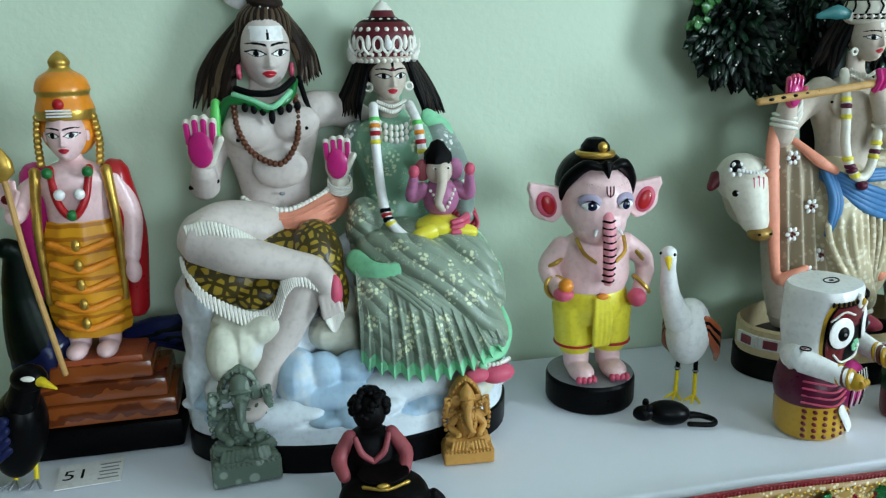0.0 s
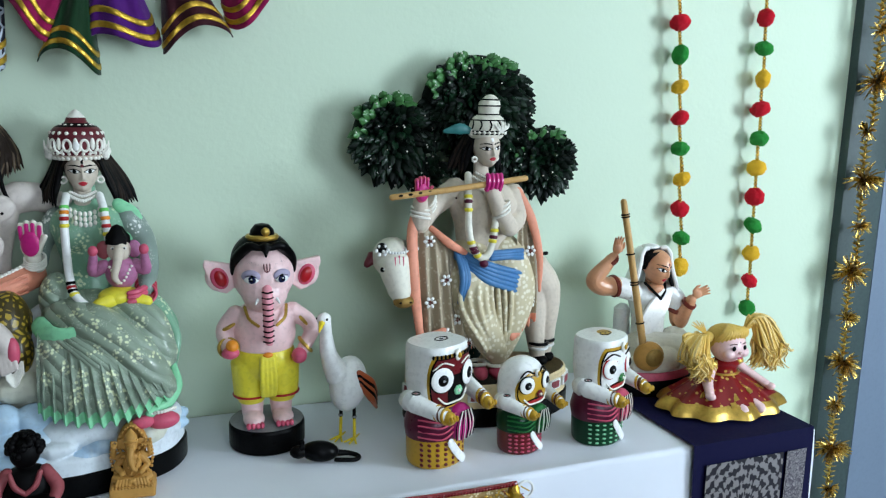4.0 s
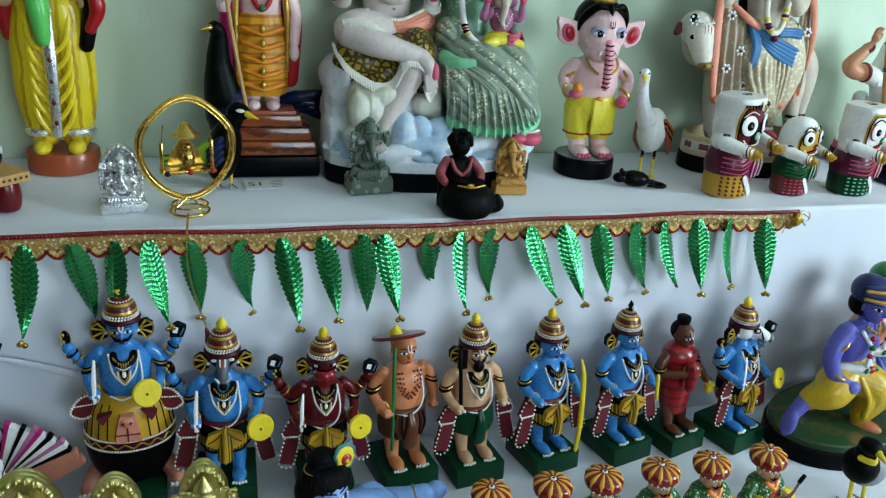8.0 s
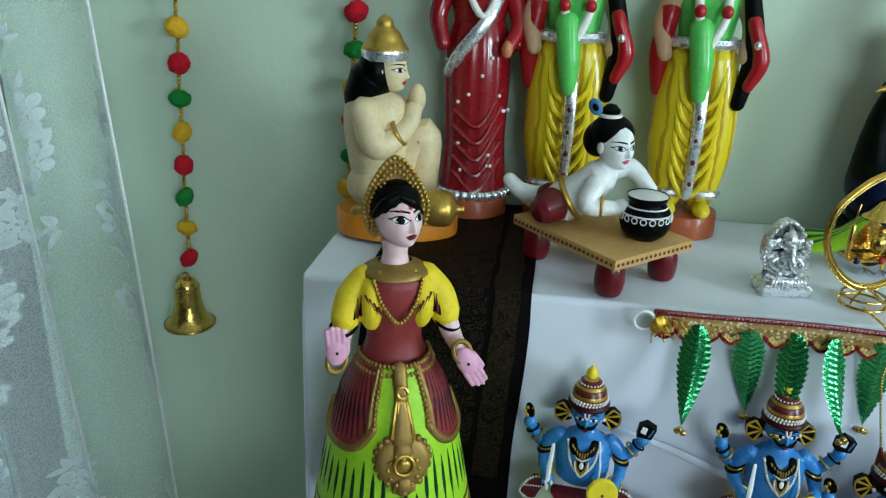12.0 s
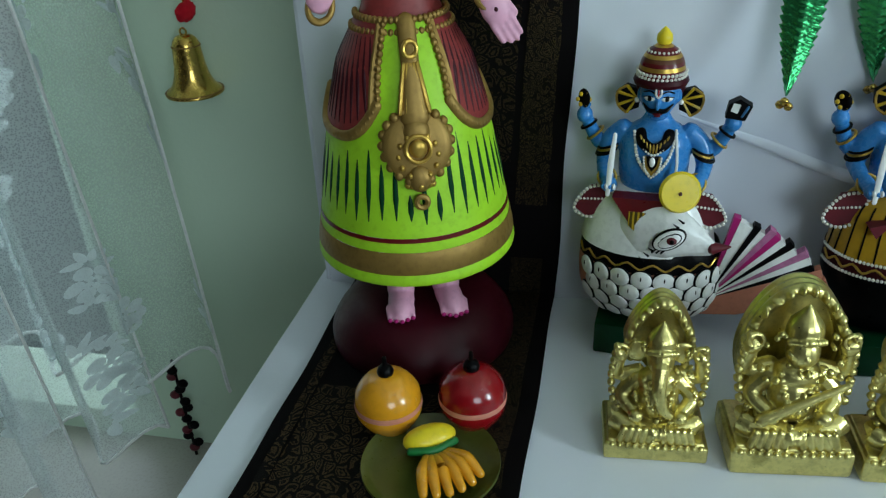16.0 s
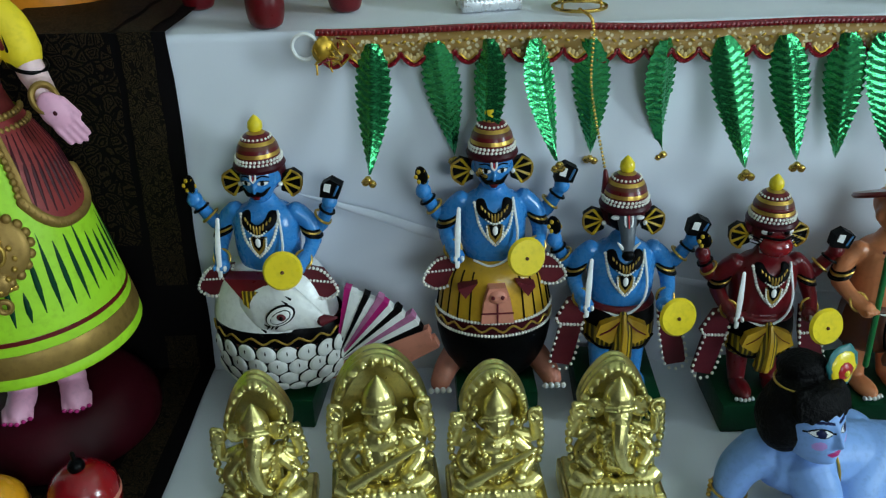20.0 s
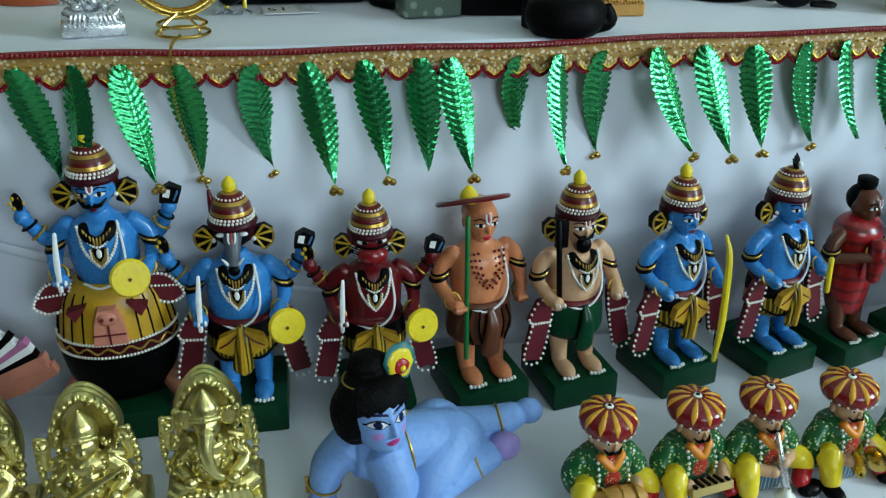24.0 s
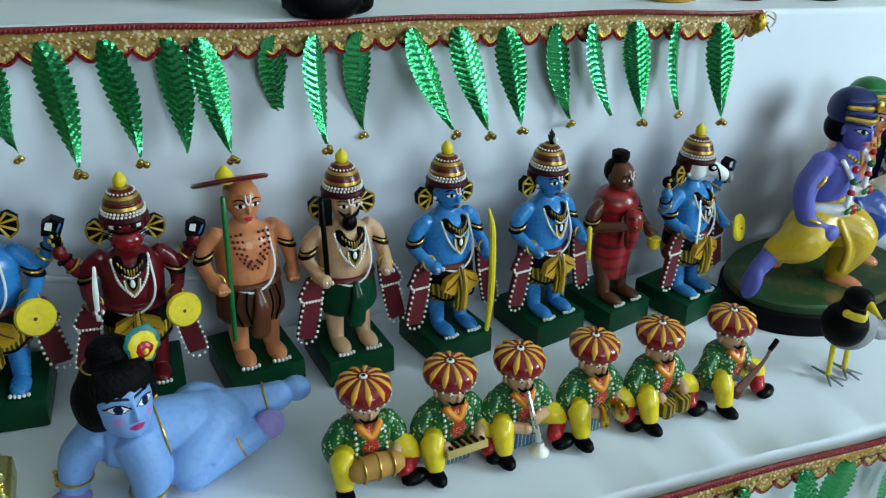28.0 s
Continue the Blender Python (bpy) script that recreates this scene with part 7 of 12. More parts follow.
    for q in range(4):
        s.tube([(-0.024 + q * 0.0068, -0.055, 0.358), (-0.024 + q * 0.0068, -0.0615, 0.37), (-0.024 + q * 0.0068, -0.058, 0.38)], 0.0038, C["hot_pink"], seg=7)
    for c, ax in (((-0.1165, -0.028, 0.318), 12), ((0.004, -0.047, 0.322), -28), ((-0.095, -0.01, 0.325), -55)):
        for q in range(3):
            s.ring((c[0], c[1], c[2] + q * 0.006), 0.0142 - 0.0007 * q, 0.002, C["pearl"], ry=ax)
    s.tube([(-0.168, -0.053, 0.350), (-0.06, -0.056, 0.362), (0.04, -0.053, 0.374)], 0.0044, C["wood"])
    for k in range(6):
        s.ell((-0.156 + k * 0.0145, -0.0578, 0.3525 + k * 0.00165), (0.0036, 0.0014, 0.0018), C["black"], ry=-6)
    s.beads([(-0.024, -0.014, 0.379), (-0.012, -0.026, 0.372), (0.004, -0.02, 0.376)], 12, 0.0024, C["pearl"])
    s.beads([(-0.03, -0.016, 0.374), (-0.012, -0.031, 0.364), (0.01, -0.022, 0.37)], 15, 0.0022, C["pearl"])
    # garland, blue sash
    lane = [(-0.04, -0.022, 0.378), (-0.046, -0.04, 0.34), (-0.046, -0.048, 0.29), (-0.034, -0.055, 0.26), (-0.018, -0.054, 0.262), (-0.008, -0.05, 0.29), (0.0, -0.04, 0.335), (0.008, -0.022, 0.374)]
    s.tube(lane, 0.0056, C["ivory"])
    p = smooth_path(lane, 12)
    for u, m in ((0.12, "lemon"), (0.15, "plum"), (0.18, "lemon"), (0.33, "lemon"), (0.36, "plum"), (0.39, "plum"), (0.42, "lemon"), (0.68, "lemon"), (0.71, "plum"), (0.74, "lemon"), (0.88, "plum")):
        s.ell(p[int(u * (len(p) - 1))], (0.0066, 0.0066, 0.0048), C[m])
    s.ell((-0.026, -0.058, 0.249), (0.007, 0.006, 0.006), C["plum"])
    for k in range(5):
        s.tube([(-0.06, -0.03, 0.268 - k * 0.003), (-0.02, -0.052, 0.247 - k * 0.006), (0.046, -0.036, 0.226 - k * 0.0075)], [0.004, 0.0054, 0.0044], C["sky"])
    for k in range(3):
        s.tube([(-0.01, -0.048, 0.262 - k * 0.004), (0.022, -0.044, 0.262 - k * 0.004), (0.05, -0.03, 0.26 - k * 0.006)], 0.0044, C["sky"])
    for k in range(3):
        s.tube([(-0.062 + 0.004 * k, -0.036, 0.266), (-0.056 + 0.004 * k, -0.05, 0.23), (-0.062 + 0.005 * k, -0.053, 0.19 + 0.004 * k)], [0.004, 0.0052, 0.003], C["sky"])

    def left_cloak(u, v):
        ph = u * 30 + 1.4 * v
        x = -0.126 + 0.078 * u + (0.004 + 0.012 * u) * v
        return (x, -0.018 - 0.026 * v - 0.006 * (0.3 + v) * math.cos(ph) - 0.01 * math.sin(u * 3.1), 0.318 - 0.055 * u - (0.185 - 0.03 * u) * v - 0.007 * math.cos(ph) * v * v)

    def right_cloak(u, v):
        ph = u * 22
        return (0.046 + 0.026 * u + (-0.006 + 0.022 * u) * math.sin(v * 2.2), -0.02 - 0.014 * v + 0.012 * u - 0.005 * (0.3 + v) * math.cos(ph), 0.335 - 0.02 * u - (0.21 - 0.04 * u) * v)

    s.drape(left_cloak, 80, 22, C["floral"], C["peach"], 2)
    s.drape(right_cloak, 46, 22, C["floral"], C["peach"], 2)
    for k in range(9):
        u = k / 8
        s.tube([(-0.052 + 0.092 * u, -0.046 + 0.02 * abs(u - 0.3), 0.236 - 0.01 * u), (-0.06 + 0.1 * u, -0.066 + 0.034 * abs(u - 0.25), 0.185), (-0.02 + 0.055 * u, -0.064 + 0.03 * u, 0.115 + 0.006 * u)], [0.003, 0.0042, 0.003], C["dhoti"], seg=7)
    for pts, r in (([(-0.108, -0.012, 0.335), (-0.128, -0.028, 0.3), (-0.128, -0.04, 0.22), (-0.12, -0.047, 0.14)], [0.007, 0.0085, 0.009, 0.006]), ([(-0.098, -0.024, 0.3), (-0.074, -0.04, 0.278), (-0.05, -0.042, 0.264)], [0.005, 0.007, 0.005]), ([(0.046, -0.016, 0.352), (0.066, -0.024, 0.31), (0.086, -0.02, 0.25), (0.09, -0.018, 0.19)], [0.0065, 0.008, 0.0065, 0.003]),
                   ([(-0.118, -0.05, 0.138), (-0.1, -0.054, 0.144), (-0.086, -0.055, 0.152)], [0.0075, 0.0085, 0.005]), ([(0.034, -0.038, 0.126), (0.046, -0.034, 0.13)], [0.0075, 0.006])):
        s.tube(pts, r, C["peach"], flat=0.7)
    for u, v, side in ((0.28, 0.12, 0), (0.55, 0.38, 0), (0.2, 0.62, 0), (0.72, 0.72, 0), (0.45, 0.88, 0), (0.9, 0.95, 0), (0.6, 0.35, 1), (0.4, 0.6, 1), (0.7, 0.8, 1), (0.2, 0.85, 1)):
        x, y, z = (right_cloak if side else left_cloak)(u, v)
        for q in range(6):
            a = q * 1.047
            s.ell((x + 0.0062 * math.cos(a), y - 0.006, z + 0.0062 * math.sin(a)), (0.0034, 0.0016, 0.0026), C["white"], ry=-math.degrees(a))
        for q in range(3):
            s.ell((x + 0.0022 * math.cos(q * 2.1), y - 0.0075, z + 0.0022 * math.sin(q * 2.1)), 0.0016, C["dark_red"])
    # tree: trunk and lobes of pointed moulded leaves, paler along the upper rim
    s.tube([(0.01, 0.06, 0.06), (0.005, 0.066, 0.25), (0.0, 0.07, 0.42)], [0.02, 0.02, 0.03], C["tree"])
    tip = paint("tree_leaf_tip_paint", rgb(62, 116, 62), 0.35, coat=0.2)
    deep = paint("tree_leaf_paint", rgb(10, 36, 20), 0.3, var=0.4, scale=60, coat=0.12, spec=0.25)
    rng = random.Random(4)
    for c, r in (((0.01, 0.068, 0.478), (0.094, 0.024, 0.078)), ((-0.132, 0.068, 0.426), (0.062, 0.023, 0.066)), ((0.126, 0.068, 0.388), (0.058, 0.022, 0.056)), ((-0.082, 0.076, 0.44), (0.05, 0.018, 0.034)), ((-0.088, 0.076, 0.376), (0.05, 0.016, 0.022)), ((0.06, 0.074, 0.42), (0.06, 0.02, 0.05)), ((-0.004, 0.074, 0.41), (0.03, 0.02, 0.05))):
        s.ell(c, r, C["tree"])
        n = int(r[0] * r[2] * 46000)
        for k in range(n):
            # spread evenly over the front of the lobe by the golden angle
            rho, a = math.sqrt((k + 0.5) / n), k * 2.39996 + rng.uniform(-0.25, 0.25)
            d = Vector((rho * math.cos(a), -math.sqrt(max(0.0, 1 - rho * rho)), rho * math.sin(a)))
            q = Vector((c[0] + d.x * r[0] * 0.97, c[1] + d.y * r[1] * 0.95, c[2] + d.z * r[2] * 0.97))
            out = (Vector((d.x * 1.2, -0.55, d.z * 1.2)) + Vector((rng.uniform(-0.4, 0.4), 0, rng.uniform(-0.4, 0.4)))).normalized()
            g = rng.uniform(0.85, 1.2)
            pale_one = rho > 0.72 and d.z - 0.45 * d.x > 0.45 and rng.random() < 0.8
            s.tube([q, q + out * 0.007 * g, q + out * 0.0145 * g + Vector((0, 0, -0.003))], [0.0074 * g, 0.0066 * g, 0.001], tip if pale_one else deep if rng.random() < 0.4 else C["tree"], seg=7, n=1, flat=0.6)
            if rng.random() < 0.16:
                s.ell(q + out * 0.0125 + Vector((rng.uniform(-0.003, 0.003), -0.002, 0)), rng.choice((0.001, 0.0015)), C["pearl"], seg=5, rings=3)
    s.fuse(0.0016, C["dusty"], C["ivory"], C["peach"], C["dhoti"], soft=3)
    return s.done("flute_player_statue", pose(0.56, 1.02, UP, 0, 0, 0), "painted plaster flute player with white cow under a dark green tree", "statue")


flute_player()


def spear_bearer():
    s = Sculpt()
    s.box((0.006, 0, 0.018), (0.172, 0.112, 0.036), C["black"], 0.2)
    for z, h, rx, ry, m in ((0.036, 0.024, 0.16, 0.102, "lacquer"), (0.06, 0.022, 0.142, 0.09, "lacquer"), (0.082, 0.02, 0.112, 0.08, "lacquer"), (0.1, 0.008, 0.092, 0.07, "terracotta")):
        s.box((0.008, 0, z + h / 2), (rx, ry, h), C[m], 0.25, taper=0.97)
    f = C["pink"]
    for k in (-1, 1):
        s.ell((k * 0.016, -0.026, 0.116), (0.012, 0.02, 0.009), f)
        s.tube([(k * 0.016, -0.008, 0.116), (k * 0.017, -0.002, 0.15)], [0.012, 0.016], f, n=1)
    # brilliant folded dhoti, robe on both sides
    s.lathe([(0.038, 0.13), (0.044, 0.16), (0.043, 0.20), (0.039, 0.24), (0.034, 0.26)], C["gold_fold"], sy=0.72, n=4, flute=9, depth=0.05)
    for k in range(5):
        s.tube([(-0.03, -0.024, 0.15 + k * 0.022), (0.002, -0.035, 0.143 + k * 0.022), (0.034, -0.022, 0.15 + k * 0.022)], 0.0042, C["orange"])
        s.ell((0.0, -0.037, 0.15 + k * 0.022), (0.005, 0.004, 0.007), C["gold"])
    for k in (-1, 1):
        s.tube([(k * 0.04, 0.004, 0.31), (k * 0.05, 0.006, 0.24), (k * 0.047, 0.008, 0.15)], [0.016, 0.018, 0.014], C["hot_pink"] if k < 0 else C["red"])
        s.tube([(k * 0.036, -0.014, 0.315), (k * 0.041, -0.016, 0.25), (k * 0.04, -0.015, 0.17)], [0.006, 0.005, 0.004], C["gold"])
    s.lathe([(0.033, 0.255), (0.034, 0.28), (0.038, 0.305), (0.026, 0.318), (0.012, 0.325), (0.012, 0.335)], f, sy=0.7, n=4)
    head(s, (0, -0.01, 0.352), 0.026, f)
    for k in range(3):
        s.tube([(-0.012, -0.031, 0.373 + k * 0.003), (0.012, -0.031, 0.373 + k * 0.003)], 0.001, C["white"], seg=6, n=1)
    s.ell((0, 0.006, 0.356), (0.029, 0.025, 0.03), C["orange"])
    for k in (-1, 1):
        s.beads([(k * 0.028, -0.004, 0.37), (k * 0.031, -0.004, 0.345), (k * 0.03, -0.008, 0.322)], 9, 0.0046, C["gold"])
    s.lathe([(0.029, 0.368), (0.030, 0.378), (0.026, 0.392), (0.028, 0.398), (0.024, 0.41), (0.014, 0.417), (0.01, 0.421), (0.011, 0.427), (0.006, 0.434), (0, 0.438)], [C["gold"], C["orange"], C["gold"], C["orange"], C["orange"], C["gold"], C["gold"], C["gold"], C["gold"]], n=3)
    s.ell((0, -0.029, 0.385), (0.006, 0.004, 0.006), C["red"])
    s.tube([(-0.02, -0.018, 0.318), (-0.014, -0.03, 0.285), (0, -0.033, 0.268), (0.014, -0.03, 0.285), (0.02, -0.018, 0.318)], 0.0042, C["red"])
    for t in range(5):
        s.ell((-0.02 + t * 0.01, -0.029 - 0.005 * (t in (1, 2, 3)), 0.315 - 0.045 * (1 - abs(t - 2) / 2)), 0.006, C["white"] if t % 2 else C["leaf"])
    # arms: one raised palm, one lowered with a spear
    s.tube([(-0.036, 0, 0.306), (-0.058, -0.006, 0.275), (-0.06, -0.026, 0.27)], [0.014, 0.012, 0.01], f)
    palm(s, (-0.06, -0.034, 0.29), 0.024, f, None, rz=-10)
    s.ell((-0.06, -0.041, 0.292), (0.005, 0.002, 0.005), C["dark_red"])
    s.tube([(0.038, 0, 0.306), (0.054, -0.002, 0.26), (0.052, -0.014, 0.215)], [0.014, 0.012, 0.009], f)
    s.ell((0.052, -0.016, 0.2), (0.009, 0.008, 0.014), f)
    s.tube([(-0.026, -0.05, 0.1), (-0.046, -0.048, 0.22), (-0.058, -0.042, 0.31)], 0.0033, C["wood"], seg=8)
    s.lathe([(0.003, 0), (0.013, 0.01), (0.012, 0.022), (0.004, 0.034), (0, 0.038)], C["gold"], c=(-0.06, -0.042, 0.31), sy=0.5, seg=20)
    # peacock behind
    s.tube([(-0.045, 0.02, 0.05), (-0.062, 0.0, 0.12), (-0.07, -0.006, 0.18), (-0.068, -0.014, 0.225), (-0.075, -0.022, 0.238)], [0.035, 0.034, 0.02, 0.013, 0.011], C["tree"])
    s.tube([(-0.08, -0.028, 0.238), (-0.096, -0.036, 0.234)], [0.005, 0.001], C["gold"], n=1)
    s.ell((-0.055, 0.005, 0.1), (0.04, 0.04, 0.055), C["navy"])
    for k in range(7):
        s.tube([(0.03, 0.03, 0.11), (0.06 + 0.006 * k, 0.026, 0.118 - 0.004 * k), (0.105 + 0.004 * k, 0.02, 0.128 - 0.01 * k)], [0.01, 0.012, 0.005], C["tree"] if k % 2 else C["navy"])
    s.fuse(0.0015, C["pink"], C["tree"], C["hot_pink"], soft=4)
    return s.done("spear_bearer_statue", pose(-0.338, 1.045, UP, 0, 0, 0) @ Matrix.Diagonal((0.94, 0.94, 0.955, 1)), "painted statue in orange and pink with gold crown, spear and peacock", "statue", back=0.02)


spear_bearer()

# ---- upper step: smaller statues and things ----


def elephant_child():
    s = Sculpt()
    f, rose = C["pink"], C["rose"]
    s.lathe([(0.052, 0), (0.053, 0.004), (0.053, 0.03), (0.051, 0.034)], C["black"], seg=48)
    s.lathe([(0.051, 0.034), (0.0, 0.0345)], C["grey"], seg=48)
    for k in (-1, 1):
        s.ell((k * 0.02, -0.022, 0.044), (0.015, 0.022, 0.011), f)
        for q in range(4):
            s.ell((k * 0.02 + (q - 1.5) * 0.006, -0.042, 0.041), (0.0035, 0.005, 0.0045), rose)
        s.tube([(k * 0.02, -0.006, 0.045), (k * 0.02, 0, 0.09)], [0.0145, 0.018], f, n=1)
        s.tube([(k * 0.021, -0.003, 0.076), (k * 0.022, 0, 0.12)], [0.024, 0.026], C["lemon"], n=1)
        s.ring((k * 0.021, -0.003, 0.0745), 0.024, 0.0016, C["red"])
    s.lathe([(0.036, 0.1), (0.043, 0.118), (0.041, 0.135), (0.038, 0.141)], C["lemon"], sy=0.78, n=3)
    for k in range(4):
        s.tube([(-0.008 + k * 0.005, -0.034, 0.134), (-0.009 + k * 0.006, -0.036, 0.1), (-0.007 + k * 0.005, -0.03, 0.078)], 0.0036, C["lemon"], seg=7)
    s.ell((0, -0.034, 0.137), (0.007, 0.004, 0.004), C["orange"])
    s.lathe([(0.038, 0.138), (0.043, 0.155), (0.042, 0.175), (0.038, 0.192), (0.024, 0.203), (0.014, 0.208)], f, sy=0.82, n=3)
    # head: wide skull, ears, striped trunk
    s.ell((0, -0.004, 0.244), (0.0415, 0.041, 0.045), f)
    s.ell((0, -0.012, 0.222), (0.032, 0.034, 0.03), f)
    for k in (-1, 1):
        s.plate([(k * 0.036, 0.258), (k * 0.055, 0.262), (k * 0.078, 0.266), (k * 0.08, 0.258), (k * 0.072, 0.238), (k * 0.06, 0.222), (k * 0.05, 0.219), (k * 0.038, 0.228)][::-k], -0.006, 0.004, f)
        s.ell((k * 0.058, 0.0, 0.242), (0.02, 0.008, 0.021), f, ry=k * 24)
        s.ell((k * 0.059, -0.0065, 0.241), (0.0115, 0.0035, 0.0155), C["rose"], ry=k * 24)
        s.ell((k * 0.058, -0.0085, 0.241), (0.008, 0.003, 0.012), C["red"], ry=k * 24)
        s.ell((k * 0.0205, -0.0388, 0.249), (0.0132, 0.0045, 0.0085), C["lilac_grey"], rz=k * 24)
        s.ell((k * 0.0203, -0.0408, 0.2445), (0.0102, 0.0048, 0.0052), C["white"], rz=k * 24)
        s.ell((k * 0.0198, -0.0447, 0.2448), (0.0056, 0.0018, 0.005), C["navy"], rz=k * 24)
        s.ell((k * 0.0198, -0.0458, 0.2448), (0.0036, 0.0014, 0.0036), C["black"], rz=k * 24)
        s.ell((k * 0.0208, -0.0472, 0.2465), 0.0011, C["white"])
        s.tube([(k * 0.0085, -0.0445, 0.2425), (k * 0.0195, -0.0458, 0.251), (k * 0.032, -0.0375, 0.248)], [0.0007, 0.0014, 0.0007], C["black"], seg=6)
        s.tube([(k * 0.009, -0.0445, 0.2415), (k * 0.02, -0.0448, 0.2388), (k * 0.03, -0.0385, 0.243)], 0.0005, C["black"], seg=5)
        s.tube([(k * 0.009, -0.0445, 0.2645), (k * 0.021, -0.0425, 0.2685), (k * 0.034, -0.033, 0.262)], [0.0005, 0.0009, 0.0004], C["black"], seg=6)
        s.tube([(k * 0.012, -0.04, 0.218), (k * 0.016, -0.046, 0.212)], [0.003, 0.001], C["white"], seg=6, n=1)
    s.tube([(0, -0.034, 0.24), (0, -0.0425, 0.226), (0, -0.0475, 0.2), (0, -0.048, 0.175), (0.001, -0.0455, 0.158)], [0.0066, 0.0076, 0.0072, 0.0064, 0.0056], C["trunk_pink"])
    for k in range(10):
        z = 0.228 - k * 0.0075
        yy = float(np.interp(z, [0.158, 0.175, 0.2, 0.226], [-0.0513, -0.0545, -0.0549, -0.0502]))
        s.tube([(-0.0068, yy + 0.0045, z), (0, yy, z - 0.0008), (0.0068, yy + 0.0045, z)], 0.0013, C["soft_black"], seg=6)
    for k in (-1, 0, 1):
        s.tube([(0, -0.0468, 0.2545), (k * 0.0035, -0.047, 0.258), (k * 0.004, -0.046, 0.266)], 0.0008, C["maroon"], seg=5)
    # hair with a widow's peak and bun
    s.ell((0, 0.0095, 0.261), (0.0432, 0.0395, 0.0405), C["black"])
    for k in (-1, 1):
        s.tube([(k * 0.006, -0.0345, 0.285), (k * 0.022, -0.028, 0.2865), (k * 0.0375, -0.011, 0.266), (k * 0.0395, 0.0, 0.238)], [0.004, 0.007, 0.0075, 0.0045], C["black"])
    s.tube([(0, -0.034, 0.287), (0, -0.0405, 0.2735)], [0.0075, 0.001], C["black"], n=1)
    s.ring((0, 0.002, 0.295), 0.019, 0.004, C["gold"])
    s.lathe([(0.017, 0.296), (0.0165, 0.304), (0.01, 0.312), (0, 0.314)], C["black"], c=(0, 0.002, 0), seg=20)
    s.ell((0.003, -0.014, 0.304), (0.006, 0.004, 0.006), C["gold"])
    # arms
    s.tube([(-0.037, 0, 0.19), (-0.054, 0.0, 0.168), (-0.052, -0.012, 0.15)], [0.013, 0.012, 0.0105], f)
    s.tube([(-0.052, -0.012, 0.15), (-0.05, -0.034, 0.146)], [0.011, 0.009], f)
    s.ell((-0.05, -0.043, 0.147), (0.012, 0.011, 0.008), rose)
    s.ell((-0.048, -0.045, 0.157), 0.0085, C["orange"])
    s.tube([(0.037, 0, 0.19), (0.06, 0.0, 0.172), (0.066, 0.002, 0.156)], [0.013, 0.012, 0.011], f)
    s.tube([(0.066, 0.0, 0.156), (0.05, -0.022, 0.138)], [0.011, 0.009], f)
    s.ell((0.043, -0.03, 0.132), (0.011, 0.011, 0.011), rose)
    for c, a in (((-0.049, 0, 0.174), -28), ((0.052, 0, 0.177), 50), ((0.054, -0.016, 0.143), 50), ((-0.051, -0.022, 0.148), 0)):
        s.ring(c, 0.0125, 0.0026, C["gold"], ry=a, rx=60 if a == 0 else 0)
    s.tube([(-0.028, -0.02, 0.203), (-0.024, -0.035, 0.19), (-0.012, -0.04, 0.18)], 0.0022, C["gold"], seg=7)
    s.tube([(0.028, -0.02, 0.203), (0.024, -0.035, 0.19), (0.012, -0.04, 0.18)], 0.0022, C["gold"], seg=7)
    s.fuse(0.0013, f, C["lemon"], C["black"], soft=4)
    return s.done("elephant_headed_child_statue", pose(0.219, 1.0, UP, 0, 0, -2), "painted pink elephant-headed child in yellow shorts on a round black base", "statue", back=0.03)


elephant_child()


def crane():
    s = Sculpt()
    s.ell((0.012, 0.01, 0.082), (0.026, 0.032, 0.04), C["white"], rx=-20)
    s.tube([(0.004, -0.006, 0.098), (-0.008, -0.012, 0.13), (-0.012, -0.012, 0.16), (-0.012, -0.016, 0.178)], [0.018, 0.012, 0.0085, 0.009], C["white"])
    s.ell((-0.012, -0.018, 0.182), (0.0095, 0.012, 0.0095), C["white"])
    s.tube([(-0.011, -0.026, 0.18), (-0.006, -0.046, 0.172)], [0.0048, 0.001], C["yellow"], n=1)
    for k in (-1, 1):
        s.ell((-0.012 + k * 0.0075, -0.024, 0.184), 0.002, C["black"])
        for q in range(5):
            s.tube([(0.012 + k * 0.021, 0.0, 0.104 - q * 0.004), (0.014 + k * 0.029, 0.02, 0.085 - q * 0.006), (0.016 + k * 0.026, 0.045, 0.06 - q * 0.006)], [0.004, 0.0055, 0.002], C["soft_black"] if q % 2 else C["terracotta"])
        s.tube([(0.014 + k * 0.01, 0.004, 0.05), (0.014 + k * 0.011, 0.002, 0.004)], 0.0024, C["yellow"], seg=8, n=1)
        s.tube([(0.014 + k * 0.01, 0.004, 0.05), (0.014 + k * 0.0105, 0.003, 0.034)], 0.0027, C["soft_black"], seg=8, n=1)
        s.ring((0.014 + k * 0.0105, 0.003, 0.036), 0.0026, 0.0012, C["grey"])
        for a in (-35, 0, 35, 180):
            s.tube([(0.014 + k * 0.011, 0.002, 0.004), (0.014 + k * 0.011 + 0.016 * math.sin(radians(a)), 0.002 - 0.018 * math.cos(radians(a)), 0.0022)], [0.0022, 0.0012], C["yellow"], seg=6, n=1)
    for q in range(4):
        s.tube([(0.014 + (q - 1.5) * 0.007, 0.035, 0.075), (0.018 + (q - 1.5) * 0.006, 0.055, 0.05)], [0.006, 0.002], C["brown"], n=1)
    return s.done("crane_figurine", pose(0.316, 0.975, UP, 0, 0, -38), "white painted crane with brown barred wings and yellow legs", "figurine")


